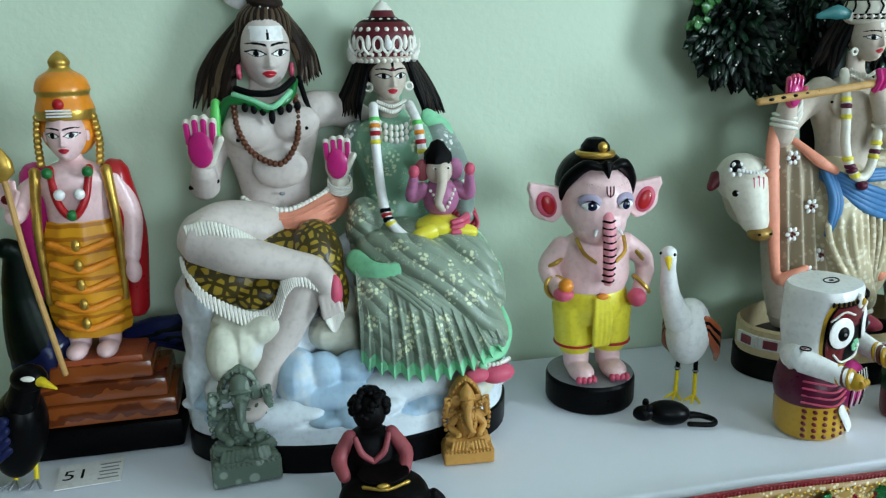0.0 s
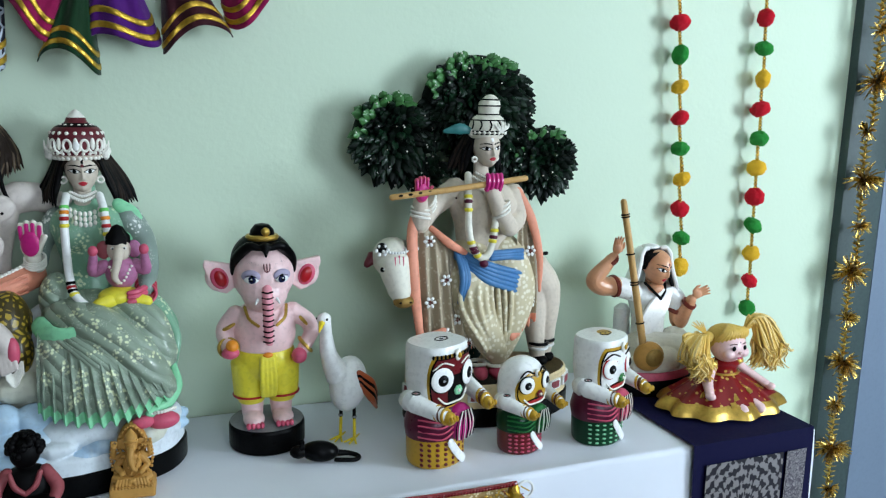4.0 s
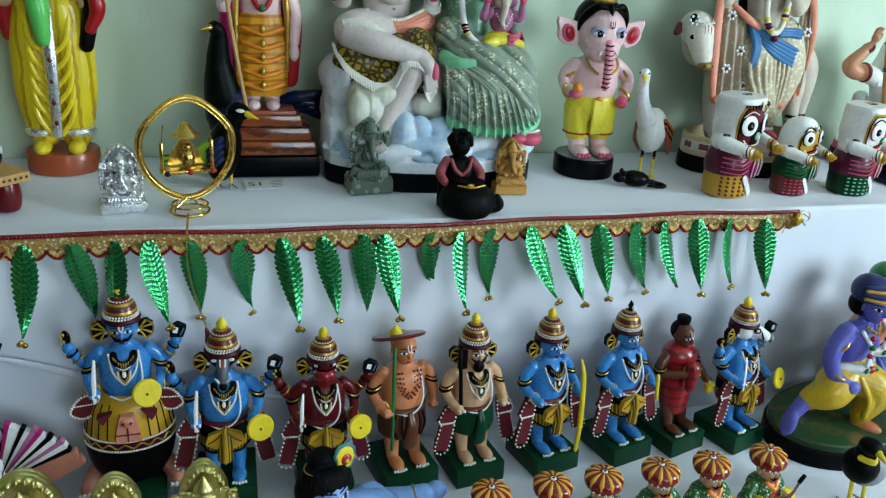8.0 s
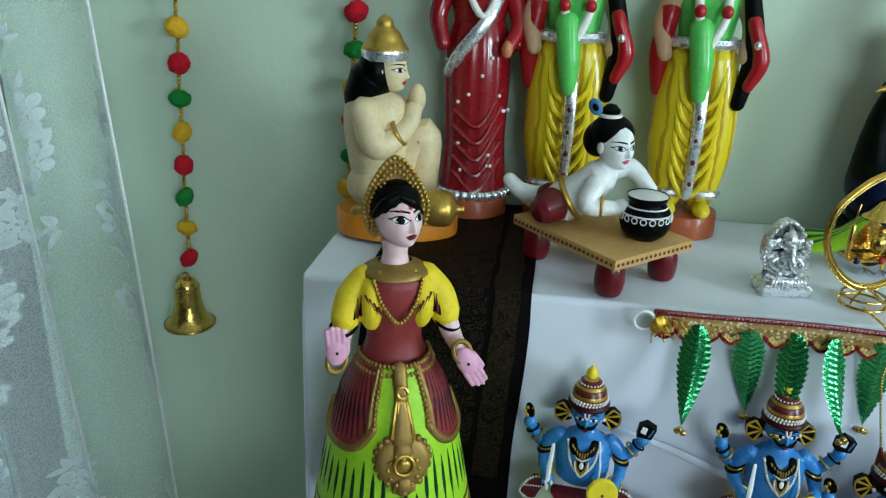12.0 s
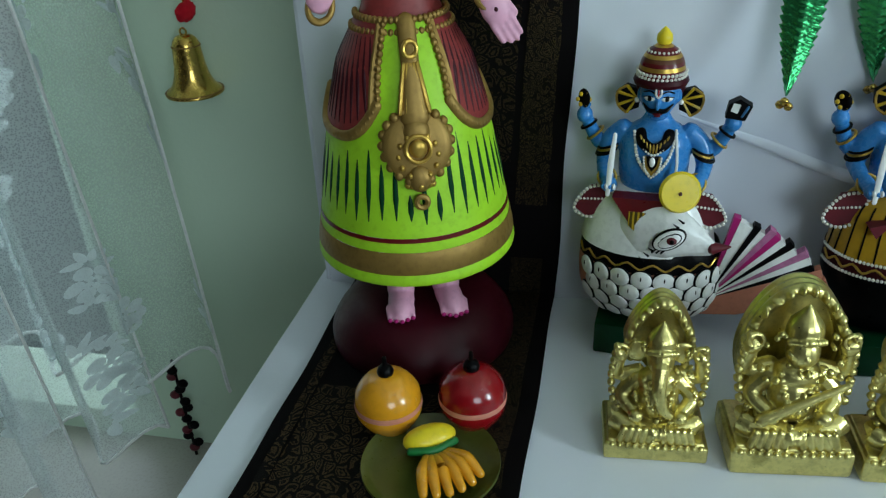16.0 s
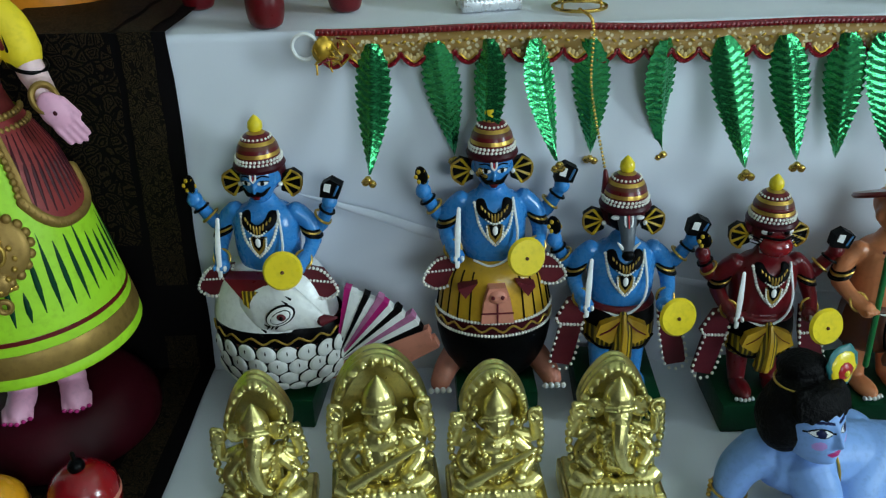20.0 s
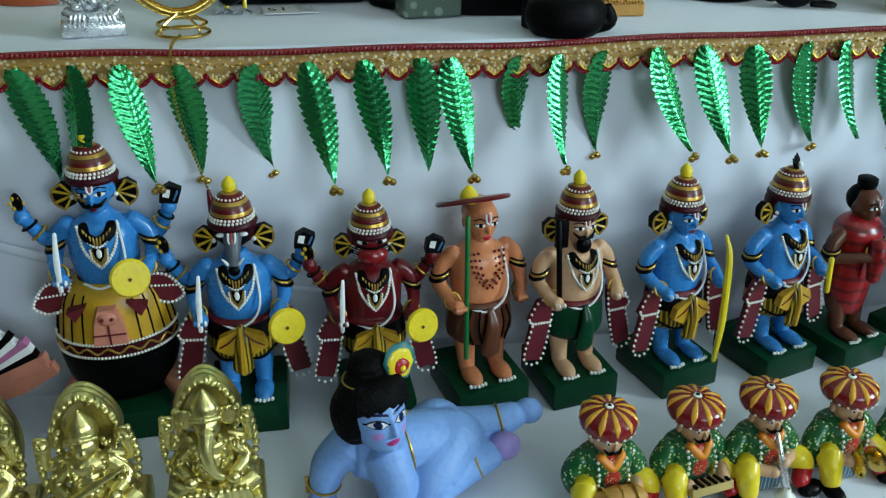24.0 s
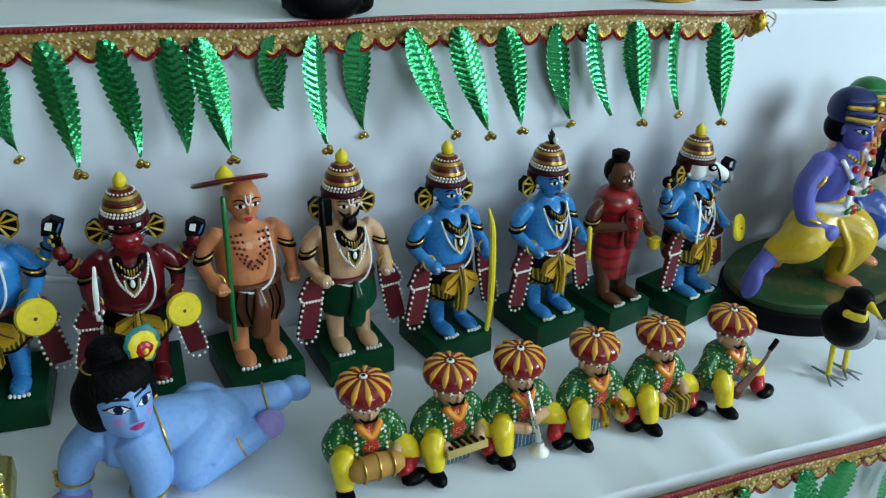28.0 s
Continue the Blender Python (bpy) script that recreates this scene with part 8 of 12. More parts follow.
crane()
_s = Sculpt()
_s.ell((0.0, 0, 0.014), (0.026, 0.015, 0.014), C["black"], ry=6)
_s.ell((-0.028, -0.002, 0.016), (0.013, 0.009, 0.009), C["black"])
_s.ell((-0.024, -0.008, 0.025), (0.004, 0.002, 0.005), C["black"])
_s.ell((-0.024, 0.006, 0.025), (0.004, 0.002, 0.005), C["black"])
_s.tube([(0.02, 0, 0.01), (0.04, 0.004, 0.006), (0.052, -0.006, 0.005), (0.045, -0.016, 0.005), (0.02, -0.014, 0.006)], [0.005, 0.0035, 0.003, 0.003, 0.003], C["black"])
_s.done("mouse_figurine", pose(0.276, 0.912, UP, 0, 0, -8), "small black painted mouse with a curled tail", "figurine")


def block_doll(x, y, h, w, turn, face, robe, sash, skirt, flat_top, label):
    """A carved wooden deity doll: round body, large head, stubby arms held forward."""
    s = Sculpt()
    b = h * 0.46
    s.lathe([(w * 0.46, 0), (w * 0.5, b * 0.1), (w * 0.5, b * 0.55)], C[skirt], n=2, sy=0.86)
    s.lathe([(w * 0.51, b * 0.5), (w * 0.53, b * 0.7), (w * 0.46, b * 0.95), (w * 0.36, b * 1.1)], C[robe], n=3, sy=0.86)
    for k in range(4):
        s.tube([(-w * 0.51, -w * 0.12, b * (0.58 + 0.1 * k)), (-w * 0.3, -w * 0.42, b * (0.56 + 0.1 * k)), (-w * 0.02, -w * 0.46, b * (0.66 + 0.1 * k))], 0.0012, C["leaf"] if robe != "plum" else C["rose"], seg=6)
    # round gathered sash in front
    s.ell((w * 0.16, -w * 0.36, b * 0.72), (w * 0.29, w * 0.2, b * 0.34), C[sash])
    for k in range(9):
        a = (k - 4) * 0.055
        s.tube([(w * (0.16 + a * 0.55), -w * 0.53, b * 0.98), (w * (0.16 + a), -w * 0.568 + abs(a) * w * 0.25, b * 0.74), (w * (0.16 + a * 0.9), -w * 0.53 + abs(a) * w * 0.2, b * 0.48)], 0.0009, C["pearl"] if k % 2 else C["black"], seg=5, n=3)
    for k in range(7):
        a = radians(200 + k * 16)
        for j in range(5):
            zz = b * (0.08 + 0.09 * j)
            s.ell((w * 0.503 * math.cos(a), w * 0.433 * math.sin(a), zz), (0.003, 0.0014, 0.0014 if skirt != "ochre" else 0.0024), C[{"ochre": "dark_red", "dark_red": "rose", "green": "mint"}[skirt]], rz=math.degrees(a) + 90, ry=25 if skirt == "ochre" else 0)
    s.tube([(-w * 0.12, -w * 0.44, b * 0.46), (w * 0.02, -w * 0.46, b * 0.24), (w * 0.2, -w * 0.42, b * 0.06)], w * 0.07, C["white"], flat=0.3)
    # head: a squared block, its painted face set on the front
    z, hw, hh = h * 0.42, w * 0.48, h * 0.56

    def on_head(a, v, lift=0.0):
        if flat_top:
            r = 0.74 + 0.26 * min(1.0, v / 0.5) ** 0.7
            r *= 1 - 0.06 * max(0.0, (v - 0.93) / 0.07) ** 2
        else:
            r = max(0.0, 1 - abs(2 * v - 0.92) ** 2.6) ** 0.45 if v < 0.96 else 0.0
        c, q = math.cos(radians(a)), math.sin(radians(a))
        return (math.copysign(abs(q) ** 0.75, q) * (hw * r + lift), -math.copysign(abs(c) ** 0.75, c) * (hw * 0.86 * r + lift) - 0.1 * hw * v, z + hh * v)

    def patch(a0, a1, v0, v1, lift, mat, nu=24, nv=12, round_=0.0):
        s.drape(lambda u, v: on_head(a0 + (a1 - a0) * (0.5 + (u - 0.5) * (1 - round_ * (abs(2 * v - 1)) ** 3)), v1 + (v0 - v1) * v, lift), nu, nv, mat)

    patch(-180, 180, 0.0, 0.96 if not flat_top else 1.0, 0.0, C["white"], 56, 28)
    top = [on_head(k * 10, 1.0) for k in range(36)]
    if flat_top:
        s.add(top + [(0, -0.1 * hw, z + hh * 1.02)], [((k + 1) % 36, k, 36) for k in range(36)], C["white"])
        s.ring((0.1 * hw, -0.2 * hw, z + hh * 1.015), hw * 0.26, hw * 0.022, C["black"], sy=0.6)
        s.ell((0.1 * hw, -0.2 * hw, z + hh * 1.015), (hw * 0.1, hw * 0.06, hw * 0.02), C["black"])
    top_v, rd = (0.9, 0.25) if flat_top else (0.76, 0.7)
    if face == "white":
        s.ell((0.15 * hw, -0.1 * hw, z + hh * 1.0), (hw * 0.5, hw * 0.34, hw * 0.05), C["ochre"], rz=20)
    patch(-64, 64, 0.1, top_v, 0.0008, C["ochre"], round_=rd)
    patch(-58, 58, 0.13, top_v - 0.045, 0.0014, C["black"], round_=rd)
    patch(-54, 54, 0.16, top_v - 0.06, 0.002, C[face], round_=rd)
    if face == "dark_red":
        patch(-14, 54, 0.14, top_v - 0.3, 0.0024, C["black"], round_=rd)
        for k in range(12):
            s.ell(on_head(-50 + k * 9, 0.885, 0.003), (0.0022, 0.0016, 0.003), C["black"])
    else:
        patch(-34, 34, 0.13, 0.3, 0.0026, C["black"], round_=0.8)
        patch(-28, 28, 0.17, 0.27, 0.0032, C["red"], round_=0.8)
    for k in (-1, 1):
        ex, ey, zz = on_head(k * 29, 0.56, 0.001)
        er = hw * (0.41 if face == "dark_red" else 0.36)
        for sc, dy, m in ((1.1, 0.0, "red" if face == "white" else "black"), (1.0, 0.0016, "white"), (0.47, 0.0034, "black"), (0.13, 0.0048, "grey")):
            s.ell((ex + k * dy * 0.3, ey - dy, zz), (er * sc, 0.0028, er * sc), C[m], rz=k * 18, seg=26, rings=10)
        s.tube([on_head(0, 0.19, 0.004), on_head(k * 18, 0.2, 0.004), on_head(k * 36, 0.3, 0.003)], 0.0013, C["pearl"] if face != "yellow" else C["dark_red"], seg=6)
        s.tube([on_head(k * 6, 0.74, 0.003), on_head(k * 28, 0.8, 0.003), on_head(k * 50, 0.7, 0.003)], 0.0011, C["pearl"] if face == "dark_red" else C["black"], seg=6)
        # arms held forward
        s.tube([(k * hw * 0.9, hw * 0.15, z + hh * 0.24), (k * hw * 1.28, -hw * 0.1, z + hh * 0.26), (k * hw * 1.02, -hw * 1.3, z + hh * 0.16)], [hw * 0.2, hw * 0.34, hw * 0.23], C["white"])
        for j in range(3):
            s.ring((k * hw * (1.05 - 0.03 * j), -hw * (1.12 + 0.13 * j), z + hh * (0.178 - 0.012 * j)), hw * 0.215, hw * 0.055, C["brown" if j % 2 else "ochre"], rx=80)
        s.ell((k * hw * 0.95, -hw * 1.5, z + hh * 0.135), (hw * 0.22, hw * 0.2, hw * 0.22), C["ochre"])
        for q in range(3):
            s.ell((k * hw * (0.82 + 0.13 * q), -hw * 1.68, z + hh * 0.145), (hw * 0.06, hw * 0.08, hw * 0.1), C["ochre"])
        s.ring((k * hw * 1.2, -hw * 0.3, z + hh * 0.24 + hw * 0.32), hw * 0.13, hw * 0.02, C["black"])
        s.ell((k * hw * 1.2, -hw * 0.3, z + hh * 0.24 + hw * 0.32), (hw * 0.05, hw * 0.05, hw * 0.015), C["red"])
    ex, ey, zz = on_head(2, 0.36, 0.003)
    for k in range(7):
        s.ell((ex + hw * 0.12 * math.cos(k), ey - 0.001, zz + hw * 0.1 * math.sin(k)), (hw * 0.075, 0.002, hw * 0.075), C["mint" if face == "dark_red" else "leaf" if face == "white" else "dark_red"])
    s.ell((ex, ey - 0.003, zz), (hw * 0.06, 0.002, hw * 0.06), C["pearl"])
    ex, ey, zz = on_head(0, top_v - 0.02, 0.003)
    s.ell((ex, ey, zz), (hw * 0.14, 0.003, hw * 0.2), C["pearl"])
    s.ell((ex, ey - 0.003, zz), (hw * 0.08, 0.0025, hw * 0.1), C["ochre"])
    return s.done("block_doll", pose(x, y, UP, 0, 0, turn), label, "doll", "three carved block dolls", back=0.03)


block_doll(0.428, 0.872, 0.172, 0.086, 27, "dark_red", "plum", "magenta", "ochre", True, "carved wooden doll with white top and dark red face")
block_doll(0.555, 0.868, 0.140, 0.069, 24, "ochre", "green", "leaf", "dark_red", False, "carved wooden doll with yellow face, round eyes and green shawl")
block_doll(0.679, 0.862, 0.160, 0.082, 28, "white", "plum", "rose", "green", True, "carved wooden doll with white face, round eyes and pink sash")


def lute_woman():
    s = Sculpt()
    w, f, v = C["white"], C["woman"], C["ivory"]
    wavy_rim(s, 0.088, 0.064, 0, 0.026, C["black"], 7, lump=0.02)
    wavy_rim(s, 0.085, 0.061, 0.024, 0.04, C["rose"], 7, lump=0.02, top=C["pink"])
    # crossed knees under the sari
    s.ell((0.008, 0.0, 0.062), (0.07, 0.046, 0.028), v)
    s.tube([(-0.03, -0.01, 0.072), (0.03, -0.044, 0.072), (0.08, -0.036, 0.056)], [0.028, 0.027, 0.018], v)
    s.tube([(0.05, -0.012, 0.078), (0.0, -0.05, 0.062), (-0.05, -0.042, 0.054)], [0.027, 0.024, 0.015], v)
    s.lathe([(0.036, 0.07), (0.031, 0.095), (0.031, 0.118), (0.037, 0.142), (0.041, 0.158), (0.032, 0.172), (0.014, 0.18)], w, c=(0.004, 0.008, 0), sy=0.72, n=4)
    s.tube([(-0.036, 0.0, 0.168), (-0.058, -0.002, 0.176), (-0.074, -0.005, 0.181)], [0.017, 0.0175, 0.0175], w)
    s.tube([(0.036, 0.0, 0.164), (0.05, -0.004, 0.15), (0.054, -0.006, 0.136)], [0.017, 0.0175, 0.0168], w)
    # sari end drawn over the bust and shoulder
    for k in range(9):
        s.tube([(0.034 - k * 0.003, -0.012 - 0.001 * k, 0.172), (0.016 - k * 0.005, -0.026, 0.142), (-0.008 - k * 0.0035, -0.025, 0.108), (-0.022 - k * 0.001, -0.02, 0.08)], [0.003, 0.0034, 0.0034, 0.003], w, seg=7)
    for k in range(7):
        s.tube([(-0.03 + k * 0.012, -0.05 + 0.002 * k, 0.088), (-0.02 + k * 0.015, -0.062, 0.066), (-0.03 + k * 0.018, -0.058, 0.046)], 0.0034, v, seg=7)
    s.fuse(0.0012, w, v, soft=3)
    s.lathe([(0.0125, 0.17), (0.0105, 0.184), (0.011, 0.196)], f, c=(0.003, 0.004, 0), n=2)
    s.ell((0.003, -0.008, 0.172), (0.016, 0.015, 0.012), f)
    for k in (-1, 1):
        s.tube([(0.003 + k * 0.02, -0.006, 0.183), (0.003 + k * 0.011, -0.021, 0.17), (0.003, -0.026, 0.158)], 0.0024, C["soft_black"], seg=7)
    s.ring((0.003, 0.001, 0.184), 0.0118, 0.0009, C["brown"], rx=14)
    fine_head(s, (0.004, -0.008, 0.212), 0.0215, f, rz=14, rx=12, ry=6, top=1.3, mark=lambda x, h: bindi(x, h, "dark_red"), eye=1.0)
    # black parted hair, falling beside the cheek
    s.ell((0.002, 0.006, 0.219), (0.0222, 0.0225, 0.0235), C["soft_black"])
    for q in range(6):
        s.tube([(0.004, -0.016, 0.235 - q * 0.0004), (0.02 + 0.001 * q, -0.011 + 0.003 * q, 0.226), (0.026 + 0.002 * q, -0.008 + 0.002 * q, 0.205), (0.034 + 0.004 * q, -0.012 + 0.002 * q, 0.176 - 0.001 * q)], [0.003, 0.005, 0.0055, 0.002], C["soft_black"], seg=8)
        s.tube([(0.002, -0.016, 0.235 - q * 0.0004), (-0.014 - 0.001 * q, -0.012 + 0.003 * q, 0.228), (-0.02, -0.008 + 0.003 * q, 0.208)], [0.003, 0.004, 0.0015], C["soft_black"], seg=8)
    # veil framing the head and running down behind the shoulders
    def veil(u, q):
        a = radians(-22 + 224 * u)
        r = float(np.interp(q, [0, 0.3, 0.6, 1], [0.014, 0.03, 0.034, 0.05]))
        lip = 0.0022 * math.sin(u * 21) * q
        return (0.001 + (r + lip) * math.cos(a), 0.008 + (r * 0.82 + lip) * math.sin(a) - 0.006 * (abs(u - 0.5) > 0.45), 0.2455 - 0.004 * (q < 0.1) - 0.084 * q ** 1.7)
    s.drape(veil, 36, 16, w)
    s.ell((0.001, 0.009, 0.2425), (0.016, 0.014, 0.0048), w)
    for k in (0.0, 1.0):
        s.tube([veil(k, q / 6) for q in range(7)], [0.0036, 0.0042, 0.0042, 0.0036], w, seg=8)
    # raised arm behind the neck of the lute, other hand held out
    s.tube([(-0.074, -0.005, 0.181), (-0.104, -0.008, 0.184), (-0.119, -0.01, 0.196), (-0.104, -0.013, 0.216), (-0.087, -0.015, 0.234)], [0.0165, 0.016, 0.0145, 0.0118, 0.0086], f)
    s.tube([(0.054, -0.006, 0.137), (0.054, -0.012, 0.112), (0.056, -0.024, 0.132), (0.062, -0.032, 0.156)], [0.0158, 0.0145, 0.0118, 0.0085], f)
    for c, d, side in (((-0.083, -0.016, 0.243), (0.0, -0.1, 1.0), 1), ((0.066, -0.035, 0.163), (0.86, -0.2, 0.42), -1)):
        c, d = Vector(c), Vector(d).normalized()
        across = Vector((d.z, 0, -d.x))
        s.ell(c + d * 0.004, (0.0088, 0.0056, 0.0095), f, ry=math.degrees(math.atan2(d.x, d.z)))
        for q in range(4):
            o = c + d * 0.009 + across * ((q - 1.5) * 0.0042)
            s.tube([o, o + d * (0.009 - abs(q - 1.5) * 0.001) + Vector((0, -0.001, 0)), o + d * (0.017 - abs(q - 1.5) * 0.0016) + across * ((q - 1.5) * 0.0012) + Vector((0, -0.004, 0))], [0.0025, 0.0023, 0.0015], f, seg=8)
        o = c + across * (side * 0.007)
        s.tube([o, o + across * (side * 0.005) + d * 0.008, o + across * (side * 0.0055) + d * 0.014], [0.003, 0.0026, 0.0017], f, seg=8)
    s.fuse(0.001, f, soft=3)
    for c, r, a, b in (((-0.078, -0.005, 0.1812), 0.0172, 84, 0), ((-0.092, -0.0145, 0.2285), 0.0104, -40, 10), ((0.0545, -0.008, 0.131), 0.0165, 4, 10), ((0.0595, -0.029, 0.147), 0.011, 18, 30)):
        for k in (-1, 0, 1):
            m = pose(*c, b, a, 0) @ pose(0, 0, k * 0.002)
            s.ring(tuple(m.translation), r, 0.0019, C["rust"], rx=b, ry=a)
    # long lute with a gourd, and a white post behind the shoulder
    s.tube([(-0.086, -0.03, 0.327), (-0.067, -0.043, 0.209), (-0.048, -0.055, 0.091)], [0.0052, 0.0058, 0.0062], C["wood"])
    s.ell((-0.039, -0.06, 0.072), (0.027, 0.02, 0.025), C["sandal"])
    s.ell((-0.039, -0.076, 0.074), (0.017, 0.006, 0.015), C["old_gold"])
    for z in (0.306, 0.302, 0.242, 0.196, 0.192, 0.128):
        q = (0.327 - z) / 0.236
        s.ring((-0.086 + 0.038 * q, -0.03 - 0.025 * q, z), 0.0064, 0.0012, C["black"], rx=-6, ry=-9)
    s.lathe([(0.0145, 0.04), (0.0145, 0.12), (0.013, 0.131), (0.006, 0.137), (0, 0.1375)], w, c=(-0.03, 0.036, 0), n=2, seg=24)
    return s.done("lute_player_statue", pose(0.876, 1.022, UP + 0.004, 0, 0, 0), "painted statue of a seated woman in white with a lute", "statue", back=0.0)


lute_woman()


def blond_doll():
    s = Sculpt()
    f = C["pink"]
    # wide skirt with a wavy gold hem, spread flat
    prof = [(0.028, 0.085), (0.05, 0.07), (0.085, 0.045), (0.115, 0.026)]
    s.lathe(prof, C["bricks_red"], sx=1.05, sy=0.72, n=3, flute=11, depth=0.05, seg=88)
    s.lathe([(0.113, 0.028), (0.128, 0.018), (0.136, 0.006)], C["gold"], sx=1.05, sy=0.72, n=3, flute=11, depth=0.06, seg=88)
    s.lathe([(0.12, 0.008), (0.1, 0.01), (0.0, 0.012)], C["soft_black"], sx=1.0, sy=0.7)
    for k in (-1, 1):
        s.tube([(k * 0.015, -0.03, 0.03), (k * 0.022, -0.085, 0.018)], [0.015, 0.011], f, n=1)
    rng = random.Random(9)
    for k in range(40):
        a, q = rng.uniform(3.3, 6.1), rng.uniform(0.045, 0.11)
        s.box((q * 1.05 * math.cos(a), q * 0.76 * math.sin(a) - 0.002, 0.092 - 0.62 * q), (0.011, 0.003, 0.011), C["gold"], 0, rx=-55, ry=rng.uniform(-30, 30), rz=math.degrees(a) + 90)
    s.lathe([(0.03, 0.078), (0.029, 0.095), (0.033, 0.108), (0.02, 0.116)], C["bricks_red"], sy=0.8, n=3)
    s.ring((0, 0, 0.084), 0.031, 0.004, C["gold"], sy=0.85)
    for k in (-1, 1):
        s.ell((k * 0.034, 0, 0.107), (0.016, 0.014, 0.013), C["gold"])
        s.tube([(k * 0.037, -0.004, 0.1), (k * 0.06, -0.022, 0.07), (k * 0.075, -0.045, 0.05)], [0.011, 0.011, 0.009], f)
        s.ell((k * 0.079, -0.052, 0.046), (0.01, 0.011, 0.008), f)
    # round head, fine hair in two bunches
    s.ell((0, -0.008, 0.145), (0.034, 0.033, 0.033), f)
    for k in (-1, 1):
        s.ell((k * 0.017, -0.03, 0.136), (0.012, 0.011, 0.011), f)
        s.ell((k * 0.0125, -0.0385, 0.148), (0.0042, 0.0022, 0.005), C["black"])
        s.tube([(k * 0.006, -0.04, 0.156), (k * 0.013, -0.038, 0.158), (k * 0.019, -0.034, 0.155)], 0.0008, C["brown"], seg=5)
    s.ell((0, -0.0425, 0.139), (0.004, 0.004, 0.0035), f)
    s.ell((0, -0.0415, 0.1285), (0.006, 0.0022, 0.0025), C["rose"])
    s.ell((0, -0.0395, 0.16), 0.0016, C["dark_red"])
    hair = C["blond"]
    s.ell((0, 0.006, 0.155), (0.036, 0.033, 0.032), hair)
    for k in range(13):
        a = radians(-70 + k * 11.7)
        s.tube([(0, -0.004, 0.187), (0.024 * math.sin(a), -0.03 * math.cos(a * 0.6), 0.179), (0.037 * math.sin(a), -0.03 * math.cos(a), 0.163 - 0.004 * abs(a))], [0.004, 0.005, 0.0025], hair, seg=7)
    for k in (-1, 1):
        s.ell((k * 0.043, 0.002, 0.165), (0.013, 0.012, 0.012), hair)
        g = 1.75 if k > 0 else 0.9
        for q in range(170):
            u, v, w, c = rng.uniform(-1, 1), rng.uniform(-1, 1), rng.uniform(0.5, 1.1), rng.uniform(-1, 1)
            out, drop = 0.044 + g * (0.034 + 0.018 * u), rng.uniform(0.0, 0.05)
            s.tube([(k * 0.044, 0.002, 0.167), (k * (0.044 + g * (0.018 + 0.01 * u)), 0.012 * v, 0.17 + 0.026 * w * (k > 0)), (k * (out + 0.006 * c), 0.02 * v - 0.006, 0.15 + 0.022 * v), (k * (out - 0.012 * c), 0.022 * v - 0.01, 0.11 + 0.014 * w + drop * 0.4), (k * (out + 0.016 * c), 0.022 * v - 0.014, 0.08 + drop), (k * (out + 0.028 * c), 0.02 * v - 0.012, 0.074 + drop * 1.2)], [0.0018, 0.0024, 0.0022, 0.0018, 0.0013, 0.0004], hair if q % 3 else C["pale_blond"], seg=5, n=4)
        for q in range(10):
            s.tube([(k * 0.044, 0.002, 0.17), (k * (0.055 + 0.003 * q), 0.004, 0.19 + rng.uniform(0, 0.012))], [0.002, 0.0006], hair, seg=5, n=1)
    s.v = [(x * (1.1 if z > 0.115 else 1.0), y, z - 0.018 * min(1, max(0, (z - 0.05) / 0.05))) for x, y, z in s.v]
    return s.done("blond_doll", pose(0.938, 0.9, UP + 0.004, 0, 0, 4) @ Matrix.Scale(0.8, 4), "blond plastic doll seated in a red and gold mirror-work dress", "doll")


blond_doll()


